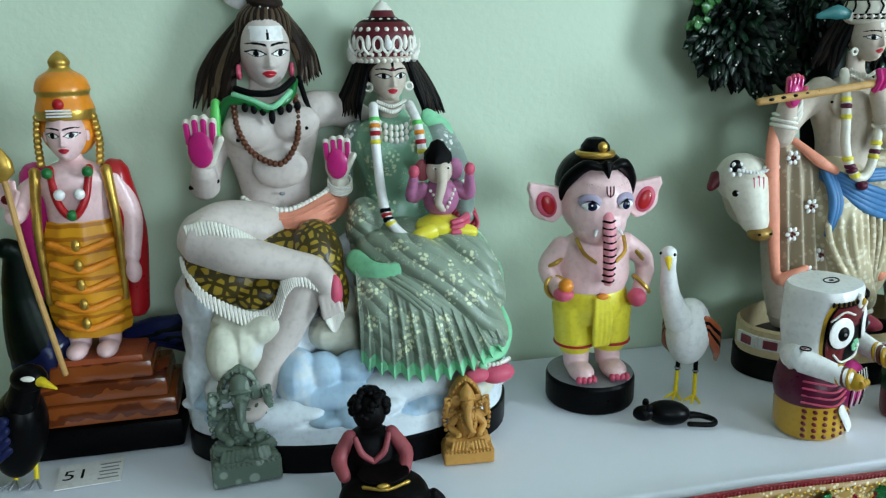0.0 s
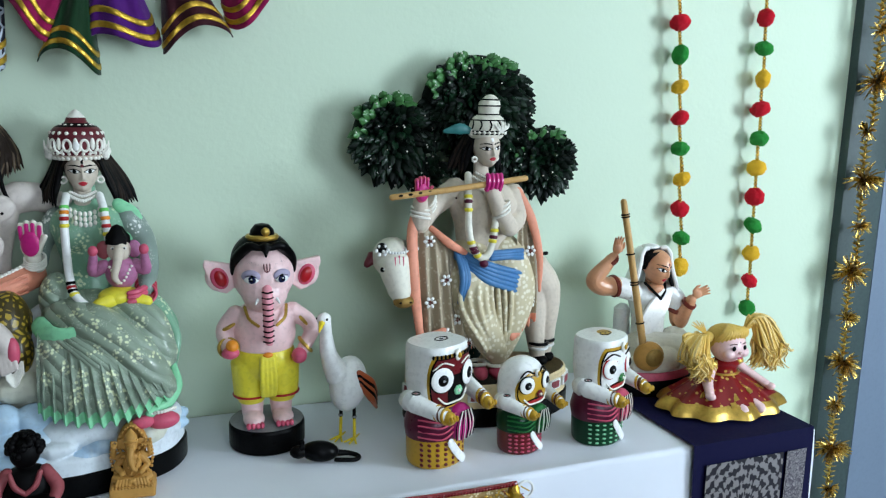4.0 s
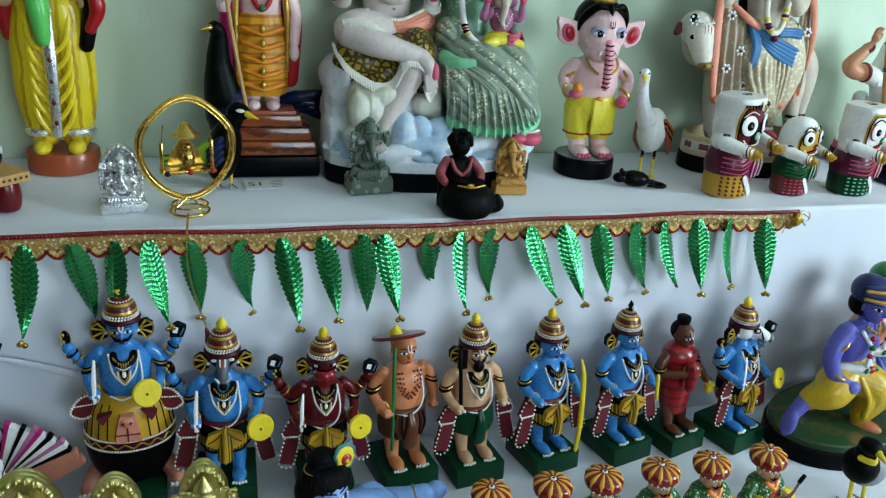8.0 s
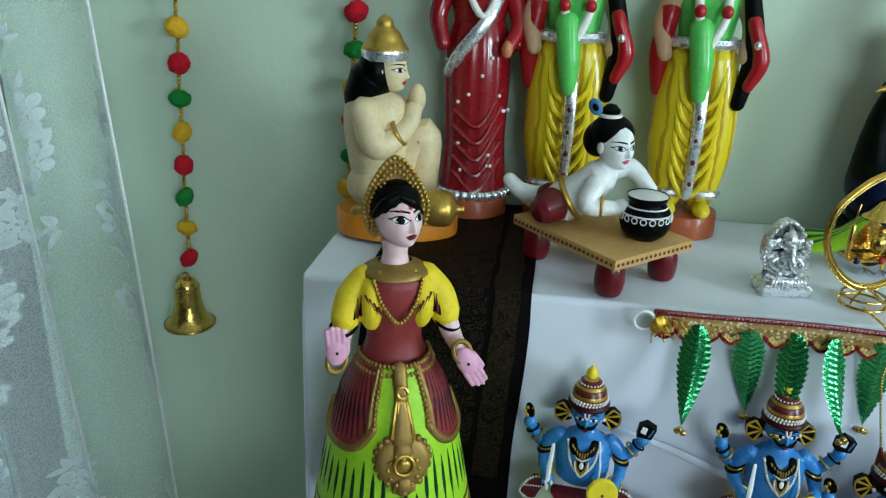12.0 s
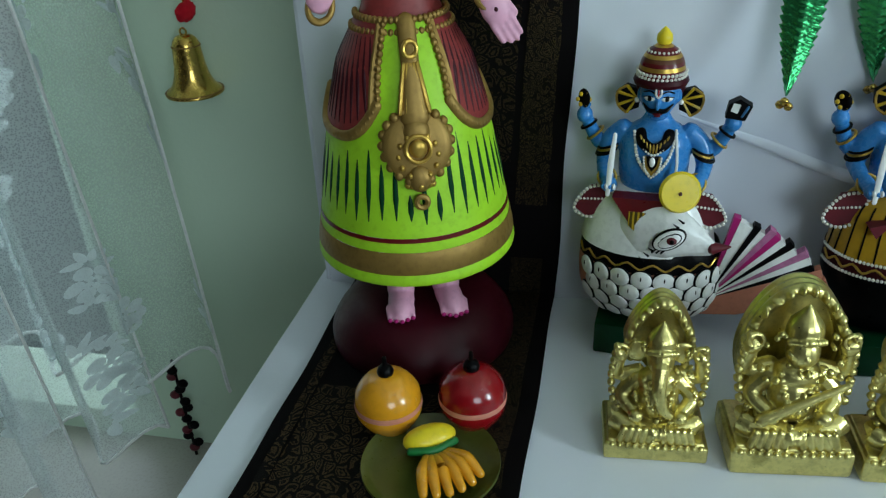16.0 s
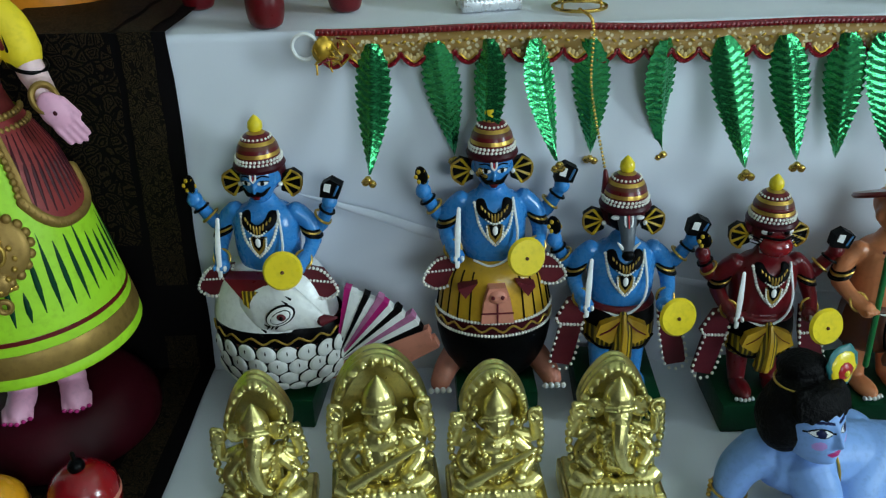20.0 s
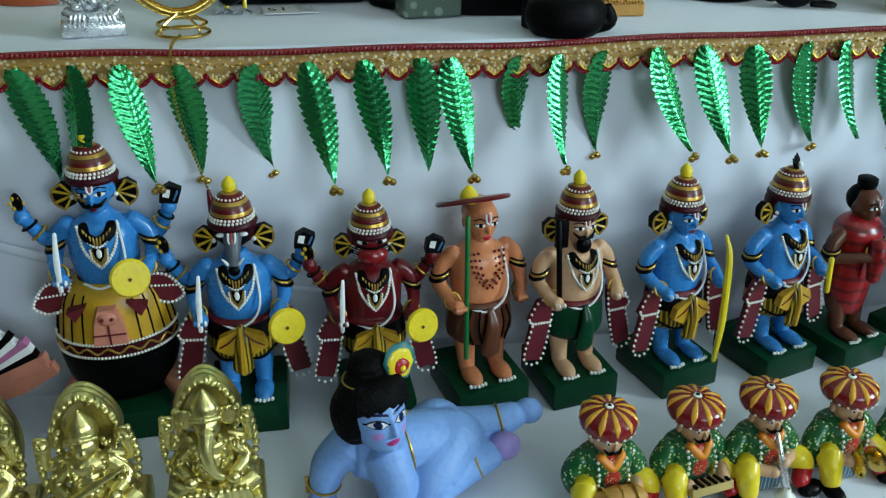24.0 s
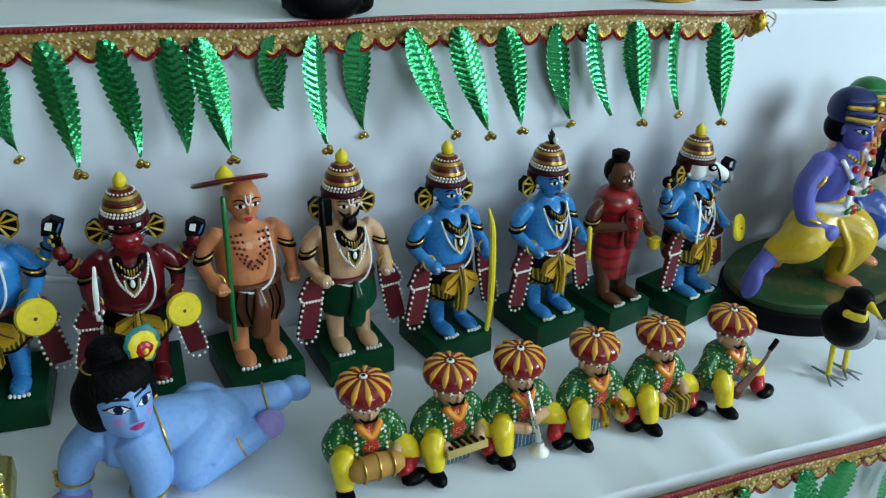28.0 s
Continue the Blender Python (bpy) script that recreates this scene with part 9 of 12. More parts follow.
def small_idol(name, x, y, z, h, mat, label, turn=0, plinth=0.18, arch=True, trunk=True, wide=0.62, seed=0, kind="figurine", group="", back=0.02, hollow=False):
    """A small cast or carved seated figure in front of an arched back."""
    s = Sculpt()
    w = h * wide * 0.5
    rng = random.Random(seed)
    s.box((0, 0, h * plinth * 0.5), (w * 2.0, w * 1.35, h * plinth), mat, 0.15)
    s.box((0, 0, h * plinth * 1.0), (w * 1.86, w * 1.2, h * plinth * 0.3), mat, 0.3)
    z0 = h * plinth * 1.1
    if arch:
        hood, low = (0.8, 0.5) if wide > 0.68 or seed == 12 else (0.58, 0.66)
        peak = 0.1 + 0.16 * ((seed * 7) % 3) / 2
        rim = []
        for a in range(-32, 213, 7):
            c, q = math.cos(radians(a)), math.sin(radians(a))
            rim.append((w * hood * c * (1 - peak * max(0, q) ** 2), z0 + (h - z0) * (low + (1 - low) * math.copysign(abs(q) ** (1 + peak), q))))
        s.plate([(a, b) for a, b in rim][::-1] + [(-w * 0.6, z0), (w * 0.6, z0)], w * 0.5, w * 0.66, mat)
        for d in (0.22, 0.38, 0.54):
            s.tube([(a, w * d, b) for a, b in rim], w * 0.1, mat, seg=8, n=2)
        for k, (a, b) in enumerate(rim[::2]):
            s.ell((a * 1.04, w * 0.16, b), (w * rng.uniform(0.05, 0.12), w * 0.12, w * rng.uniform(0.05, 0.12)), mat)
    # crossed legs, belly, arms, head, crown
    for k in (-1, 1):
        s.tube([(k * w * 0.2, 0, z0 + h * 0.08), (k * w * 0.74, -w * 0.22, z0 + h * 0.075), (-k * w * 0.1, -w * 0.52, z0 + h * 0.05)], [w * 0.26, w * 0.24, w * 0.16], mat)
        s.tube([(k * w * 0.36, 0, z0 + h * 0.36), (k * w * 0.66, -w * 0.1, z0 + h * 0.24), (k * w * 0.42, -w * 0.42, z0 + h * 0.18)], [w * 0.17, w * 0.16, w * 0.13], mat)
        s.tube([(k * w * 0.36, w * 0.1, z0 + h * 0.38), (k * w * 0.78, 0.06 * w, z0 + h * 0.36), (k * w * 0.76, -w * 0.06, z0 + h * 0.5)], [w * 0.15, w * 0.13, w * 0.11], mat)
        s.ell((k * w * 0.76, -w * 0.08, z0 + h * 0.54), (w * 0.16, w * 0.13, w * 0.15), mat, lump=0.3, freq=300)
        s.ell((k * w * 0.42, -w * 0.5, z0 + h * 0.18), (w * 0.15, w * 0.14, w * 0.13), mat)
        s.beads([(k * w * 0.3, -w * 0.26, z0 + h * 0.4), (k * w * 0.2, -w * 0.46, z0 + h * 0.26), (0, -w * 0.5, z0 + h * 0.22)], 7, w * 0.055, mat)
        for q in range(5):
            s.tube([(k * w * (0.1 + 0.13 * q), -w * 0.56, z0 + h * 0.09), (k * w * (0.14 + 0.14 * q), -w * 0.6, z0 + h * 0.005)], w * 0.07, mat, seg=7, n=1)
        if trunk:
            s.ell((k * w * 0.42, -w * 0.04, z0 + h * 0.56), (w * 0.22, w * 0.06, w * 0.24), mat)
    s.ell((0, -w * 0.1, z0 + h * 0.24), (w * 0.42, w * 0.38, h * 0.17), mat)
    s.ell((0, -w * 0.1, z0 + h * 0.37), (w * 0.4, w * 0.3, h * 0.09), mat)
    s.ell((0, -w * 0.16, z0 + h * 0.53), (w * 0.27, w * 0.28, h * 0.1), mat)
    if trunk:
        s.tube([(0, -w * 0.38, z0 + h * 0.52), (-w * 0.04, -w * 0.56, z0 + h * 0.4), (w * 0.06, -w * 0.62, z0 + h * 0.27), (w * 0.2, -w * 0.6, z0 + h * 0.22)], [w * 0.17, w * 0.14, w * 0.11, w * 0.09], mat)
    else:
        s.tube([(-w * 0.6, -w * 0.55, z0 + h * 0.16), (w * 0.7, -w * 0.5, z0 + h * 0.4)], [w * 0.11, w * 0.05], mat, n=1)
        s.ell((0, -w * 0.42, z0 + h * 0.52), (w * 0.06, w * 0.05, w * 0.08), mat)
    s.lathe([(w * 0.3, z0 + h * 0.6), (w * 0.27, z0 + h * 0.68), (w * 0.14, z0 + h * 0.74), (0, min(z0 + h * 0.8, h))], mat, c=(0, -w * 0.1, 0), n=3, seg=18)
    s.beads([(-w * 0.26, -w * 0.3, z0 + h * 0.61), (0, -w * 0.42, z0 + h * 0.63), (w * 0.26, -w * 0.3, z0 + h * 0.61)], 9, w * 0.06, mat)
    if not hollow:
        s.fuse(h * 0.0055, mat, soft=1)
    # lumps and curls of the casting, held things, anklets, crown points
    for k in range(46):
        a, q = rng.uniform(-1, 1), rng.uniform(0, 0.74)
        s.ell((a * w * (0.86 - 0.42 * q), -w * (0.6 - 0.55 * q) * (1 - 0.6 * abs(a)) - w * 0.05, z0 + h * q * 0.92), (w * rng.uniform(0.03, 0.075), w * rng.uniform(0.05, 0.1), w * rng.uniform(0.03, 0.09)), mat, ry=rng.uniform(-60, 60), seg=7, rings=5)
    for k in (-1, 1):
        s.beads([(k * w * 0.84, -w * 0.1, z0 + h * 0.2), (k * w * 0.9, -w * 0.02, z0 + h * 0.36), (k * w * 0.82, -w * 0.1, z0 + h * 0.6)], 8, w * 0.085, mat)
        s.ring((k * w * 0.74, -w * 0.14, z0 + h * 0.58), w * 0.12, w * 0.04, mat, rx=80, seg=12, sub=6)
    s.beads([(-w * 0.85, -w * 0.66, h * plinth * 0.95), (0, -w * 0.7, h * plinth * 0.95), (w * 0.85, -w * 0.66, h * plinth * 0.95)], 13, w * 0.06, mat)
    return s.done(name, pose(x, y, z, 0, 0, turn), label, kind, group, back=back, sharp=60)


small_idol("seated_idol", -0.186, 0.922, UP, 0.11, C["stone"], "grey-green carved stone elephant-headed idol", 6, plinth=0.22, seed=1)
small_idol("seated_idol", 0.04, 0.9, UP, 0.085, C["sandal"], "carved sandalwood elephant-headed idol", -4, seed=2)
small_idol("seated_idol", -0.540, 0.866, UP, 0.086, C["silver"], "shiny silver foil idol under an openwork arch", 10, plinth=0.14, seed=3, wide=0.7, hollow=True)

_s = Sculpt()
_k = C["soft_black"]
_s.lathe([(0.04, 0), (0.049, 0.012), (0.05, 0.026), (0.044, 0.042), (0.03, 0.05), (0.024, 0.054), (0.028, 0.06), (0.022, 0.0605), (0.0, 0.058)], _k, c=(0.004, -0.012, 0), n=3, sy=0.88, seg=40)
_s.tube([(0.046, -0.012, 0.012), (0.06, -0.016, 0.016), (0.056, -0.02, 0.032)], [0.014, 0.012, 0.006], _k)
_s.lathe([(0.034, 0), (0.034, 0.04), (0.03, 0.07), (0.022, 0.086), (0.011, 0.092), (0.01, 0.1)], _k, c=(-0.004, 0.03, 0), n=3, sy=0.8)
_s.fuse(0.0013, _k, soft=3)
_s.ell((-0.004, 0.026, 0.112), (0.0185, 0.018, 0.021), _k)
_rng = random.Random(17)
for _q in range(60):
    _a, _b = _rng.uniform(0, 6.283), _rng.uniform(-0.2, 1.5)
    _s.ell((-0.004 + 0.0195 * math.cos(_a) * math.cos(_b), 0.028 + 0.019 * math.sin(_a) * math.cos(_b), 0.116 + 0.0205 * math.sin(_b)), _rng.uniform(0.0035, 0.0058), _k, seg=8, rings=5)
for _x in (-1, 1):
    _s.tube([(-0.004 + _x * 0.022, 0.026, 0.086), (-0.004 + _x * 0.036, 0.014, 0.066), (-0.004 + _x * 0.032, -0.004, 0.054)], [0.008, 0.0088, 0.0068], C["rose_dark"])
    _s.tube([(-0.004 + _x * 0.018, 0.012, 0.09), (-0.004 + _x * 0.012, 0.006, 0.074), (-0.004, 0.004, 0.064)], [0.0032, 0.0038, 0.0032], C["rose_dark"])
_s.tube([(-0.02, -0.03, 0.056), (0.004, -0.037, 0.0545), (0.028, -0.03, 0.056)], 0.002, C["gold"])
_s.ell((0.0, -0.036, 0.058), (0.007, 0.003, 0.003), C["gold"])
_s.done("black_idol", pose(-0.064, 0.818, UP) @ Matrix.Scale(0.85, 4), "small black idol with pink sleeves behind a round black pot", "figurine")

# golden swing
_e = empty("toy_swing", pose(-0.452, 0.845, UP, 0, 0, 14), "small gold wire swing with a seat inside a leaf-shaped hoop", "ornament")
_s = Sculpt()
_s.ring((0, 0, 0.003), 0.026, 0.0018, C["brass"])
_s.ring((0, 0, 0.012), 0.024, 0.0015, C["brass"])
for _k in range(4):
    _a = _k * 1.571 + 0.5
    _s.tube([(0.026 * math.cos(_a), 0.026 * math.sin(_a), 0.003), (0.024 * math.cos(_a), 0.024 * math.sin(_a), 0.012), (0, 0, 0.024)], 0.0013, C["brass"], seg=6)
_s.done("stand", Matrix(), parent=_e)
_s = Sculpt()
_hoop = [(0.062 * math.sin(radians(a)) * (1 - 0.16 * max(0, math.cos(radians(a))) ** 2), 0, 0.092 - 0.07 * math.cos(radians(a)) if a < 90 or a > 270 else 0.092 - 0.068 * math.cos(radians(a))) for a in range(0, 361, 10)]
_hoop = [(x * (1 - 0.25 * max(0, (z - 0.12) / 0.04)), y, z) for x, y, z in _hoop]
_s.tube(_hoop, 0.0034, C["brass"], n=2)
for _p in smooth_path(_hoop, 4):
    _s.ring(_p, 0.004, 0.0012, C["brass"], rx=90, ry=math.degrees(math.atan2(_p[0], _p[2] - 0.09)), seg=8, sub=5)
_s.done("hoop", Matrix(), parent=_e)
_s = Sculpt()
_s.box((0, 0, 0.062), (0.07, 0.03, 0.004), C["brass"])
_s.lathe([(0.0, 0.02), (0.004, 0.018), (0.012, 0.006), (0.02, 0.0)], C["brass"], c=(0, 0.004, 0.108), seg=16)
_s.plate([(-0.024, 0.066), (-0.018, 0.085), (-0.006, 0.1), (0, 0.112), (0.006, 0.1), (0.018, 0.085), (0.024, 0.066)], 0.012, 0.014, C["brass"])
for _x in (-0.033, 0.033):
    _s.tube([(_x, 0, 0.062), (_x, 0, 0.1)], 0.003, C["brass"], n=1)
    _s.tube([(_x, 0, 0.1), (_x * 0.9, 0, 0.125)], 0.0008, C["brass"], seg=5, n=1)
for _x, _m in ((-0.03, "navy"), (0, "red"), (0.03, "red")):
    _s.ell((_x, -0.014, 0.062), 0.0042, C[_m])
_s.ell((0, -0.004, 0.078), (0.009, 0.008, 0.013), C["brass"])
_s.ell((0, -0.004, 0.094), 0.006, C["brass"])
_s.done("seat", Matrix(), parent=_e)

# low wooden stool with a crawling child and a butter pot
_m = pose(-0.762, 0.886, UP, 0, 0, 43)
_e = empty("low_stool", _m, "low cream painted stool with round dark red legs", "stool")
_s = Sculpt()
_s.box((0, 0, 0.05), (0.134, 0.182, 0.013), C["wood"], 0.12)
for _k in range(24):
    _s.ell((-0.0675, -0.085 + _k * 0.0074, 0.05), (0.0012, 0.0022, 0.0022), C["brown"])
    if _k < 17:
        _s.ell((-0.062 + _k * 0.0077, -0.0915, 0.05), (0.0022, 0.0012, 0.0022), C["brown"])
_s.done("seat", Matrix(), parent=_e, label="cream seat with a dotted edge")
for _x in (-0.046, 0.046):
    for _y in (-0.066, 0.066):
        _s = Sculpt()
        _s.lathe([(0.009, 0), (0.015, 0.004), (0.018, 0.018), (0.017, 0.034), (0.014, 0.044)], C["dark_red"], n=3)
        _s.done("leg", pose(_x, _y, 0), parent=_e)
_s = Sculpt()
w = C["white"]
_s.tube([(-0.03, 0, 0.024), (-0.004, 0, 0.04), (0.018, -0.002, 0.066)], [0.026, 0.026, 0.022], w)
_s.tube([(-0.03, 0.014, 0.022), (-0.062, 0.024, 0.02), (-0.085, 0.022, 0.028)], [0.02, 0.016, 0.011], w)
_s.tube([(-0.085, 0.022, 0.028), (-0.1, 0.02, 0.043)], [0.011, 0.009], w, n=1)
_s.tube([(0.012, -0.022, 0.06), (0.006, -0.036, 0.036), (0.04, -0.034, 0.034)], [0.013, 0.0125, 0.009], w)
_s.ell((0.046, -0.033, 0.038), (0.01, 0.009, 0.009), w)
_s.tube([(0.024, 0.02, 0.064), (0.052, 0.026, 0.07), (0.08, 0.014, 0.046)], [0.013, 0.0125, 0.009], w)
_s.tube([(0.018, -0.002, 0.07), (0.026, -0.002, 0.084)], 0.012, w, n=1)
_s.tube([(-0.034, -0.012, 0.026), (-0.05, -0.024, 0.02)], [0.022, 0.019], C["dark_red"], n=1)
_s.tube([(-0.03, 0.012, 0.026), (-0.05, 0.02, 0.022)], [0.022, 0.019], C["dark_red"], n=1)
_s.ring((-0.018, 0, 0.032), 0.026, 0.004, C["gold"], ry=60)
_s.fuse(0.0013, w, C["dark_red"], soft=5)
head(_s, (0.03, -0.004, 0.104), 0.027, w, rz=40, lips="rose")
_s.ell((0.024, 0.004, 0.118), (0.028, 0.027, 0.022), C["black"])
_s.ell((0.008, 0.006, 0.108), (0.018, 0.018, 0.022), C["black"])
_s.lathe([(0.011, 0), (0.012, 0.008), (0.006, 0.014), (0, 0.015)], C["black"], c=(0.02, 0.004, 0.138), seg=16)
_s.ring((0.02, 0.004, 0.139), 0.0125, 0.0026, C["pearl"])
_s.ell((0.002, -0.008, 0.15), (0.008, 0.003, 0.011), C["sky"], ry=-30)
_s.ell((0.002, -0.011, 0.15), (0.0035, 0.002, 0.005), C["black"], ry=-30)
_s.ring((0.022, -0.035, 0.035), 0.011, 0.002, C["gold"], ry=90)
_s.done("crawling_child_figurine", pose(-0.785, 0.896, UP + 0.0565, 0, 0, -4), "white glazed crawling child with black hair and a feather", "figurine")
_s = Sculpt()
_s.lathe([(0.018, 0), (0.028, 0.01), (0.031, 0.024), (0.027, 0.038), (0.022, 0.044), (0.024, 0.05), (0.025, 0.054)], C["black"], n=3)
_s.lathe([(0.024, 0.053), (0.012, 0.056), (0, 0.057)], C["white"], n=2)
for _z, _r in ((0.033, 0.0297), (0.041, 0.0247)):
    _s.ring((0, 0, _z), _r, 0.0011, C["white"])
for _k in range(18):
    _a = _k * 0.349
    _s.ring((0.031 * math.cos(_a), 0.031 * math.sin(_a), 0.0285), 0.0036, 0.0008, C["white"], rx=90, rz=math.degrees(_a) + 90, seg=10, sub=4)
_s.done("butter_pot", pose(-0.712, 0.862, UP + 0.0565), "round black pot with white painted rings, filled with white", "pot")


def standing_statue(x, y, label, cloth, scarf, turn=0, bow=False):
    """A tall glazed statue in a long draped garment on an orange base."""
    s = Sculpt()
    wavy_rim(s, 0.052, 0.048, 0, 0.032, C["terracotta"], 2, lump=0.03, top=C["terracotta"])
    f = C["tan"] if bow else C["skin"]
    if bow:
        for k in (-1, 1):
            s.ell((k * 0.024, -0.026, 0.04), (0.013, 0.024, 0.011), C["yellow"])
            s.tube([(k * 0.022, 0.0, 0.05), (k * 0.026, 0, 0.12), (k * 0.024, 0.002, 0.2), (k * 0.016, 0.002, 0.25)], [0.022, 0.032, 0.033, 0.03], C["yellow_fold"])
            s.ring((k * 0.023, -0.004, 0.062), 0.023, 0.0065, C["silver"])
            for q in range(6):
                s.tube([(k * 0.03, -0.022, 0.24 - q * 0.02), (k * 0.024, -0.033, 0.2 - q * 0.022), (k * 0.006, -0.032, 0.18 - q * 0.024)], 0.004, C["yellow"], seg=7)
        s.tube([(0, -0.032, 0.25), (0.002, -0.04, 0.16), (0.0, -0.036, 0.06)], [0.009, 0.0085, 0.007], C["silver"], flat=0.5)
        for q in range(6):
            s.ell((0.001, -0.043 + 0.003 * (q in (0, 5)), 0.08 + q * 0.031), (0.0032, 0.002, 0.004), C["dark_red"])
        s.tube([(-0.012, -0.034, 0.29), (-0.006, -0.042, 0.24), (-0.004, -0.042, 0.2)], [0.016, 0.015, 0.01], C[scarf])
        s.ring((0, 0, 0.268), 0.043, 0.008, C["silver"], sy=0.75)
        s.tube([(-0.05, -0.004, 0.31), (-0.058, -0.006, 0.25), (-0.055, -0.004, 0.2)], [0.014, 0.014, 0.009], C["red"])
        s.tube([(0.05, -0.016, 0.33), (0.062, -0.02, 0.26), (0.05, -0.024, 0.19)], [0.011, 0.013, 0.01], C["soft_black"])
        s.tube([(0.055, -0.026, 0.3), (0.07, -0.028, 0.25), (0.058, -0.03, 0.215)], [0.009, 0.012, 0.008], C["red"])
        s.ell((0.062, -0.036, 0.27), (0.005, 0.004, 0.006), C["silver"])
    else:
        s.lathe([(0.05, 0.03), (0.047, 0.06), (0.043, 0.12), (0.046, 0.2), (0.044, 0.25), (0.036, 0.28)], C[cloth], sy=0.75, n=4, flute=13, depth=0.035, seg=52)
        for k in range(14):
            a = radians(185 + k * 13)
            s.ell((0.051 * math.cos(a), 0.04 * math.sin(a), 0.038), (0.008, 0.006, 0.008), C["silver"])
        for k in range(5):
            s.tube([(0.034, -0.02, 0.19 - k * 0.025), (0.0, -0.036, 0.14 - k * 0.024), (-0.034, -0.022, 0.16 - k * 0.022)], 0.0042, C["deep_red"], seg=7)
        s.tube([(0.03, -0.012, 0.33), (0.005, -0.036, 0.285), (-0.03, -0.03, 0.24), (-0.042, -0.012, 0.21)], 0.009, C["silver"], flat=0.5)
        rng = random.Random(3)
        for k in range(14):
            a = rng.uniform(3.4, 6.0)
            s.ell((0.0465 * math.cos(a), 0.0355 * math.sin(a), rng.uniform(0.07, 0.26)), 0.0028, C["pearl"])
        s.tube([(-0.03, -0.02, 0.34), (0, -0.036, 0.29), (0.03, -0.02, 0.34)], 0.005, C["pearl"])
        s.tube([(0.04, 0, 0.33), (0.054, -0.016, 0.28), (0.036, -0.036, 0.25)], [0.014, 0.012, 0.009], C["red"])
        s.ell((0.034, -0.04, 0.248), (0.008, 0.008, 0.012), f)
    s.lathe([(0.036, 0.25), (0.036, 0.28), (0.043, 0.33), (0.034, 0.35), (0.014, 0.36), (0.013, 0.375)], C[cloth] if not bow else C[scarf], sy=0.68, n=4)
    for k in (-1, 1):
        s.tube([(k * 0.04, 0, 0.335), (k * 0.058, -0.004, 0.29), (k * 0.052, -0.02, 0.25)], [0.015, 0.013, 0.01], f if bow else C[cloth])
        if bow:
            s.tube([(k * 0.02, -0.025, 0.35), (k * 0.016, -0.038, 0.3), (0, -0.042, 0.265)], 0.006, C["pearl"])
            s.ell((k * 0.017, -0.04, 0.31), (0.008, 0.007, 0.009), C["red"])
    head(s, (0, -0.01, 0.398), 0.027, f)
    s.ell((0, 0.006, 0.405), (0.029, 0.027, 0.03), C["black"])
    s.lathe([(0.028, 0.415), (0.027, 0.43), (0.018, 0.448), (0.006, 0.462), (0, 0.466)], C["gold"], n=3)
    return s.done("standing_statue", pose(x, y, UP, 0, 0, turn), label, "statue", "three standing statues", back=0.02)


standing_statue(-0.945, 1.062, "glazed statue in a folded dark red sari on a terracotta base", "deep_red", "red", 14)
standing_statue(-0.816, 1.064, "glazed statue in a yellow dhoti and green scarf with a bow", "yellow_fold", "spring", 4, True)
standing_statue(-0.64, 1.064, "glazed statue in a yellow dhoti and green scarf with a bow", "yellow_fold", "spring", 0, True)


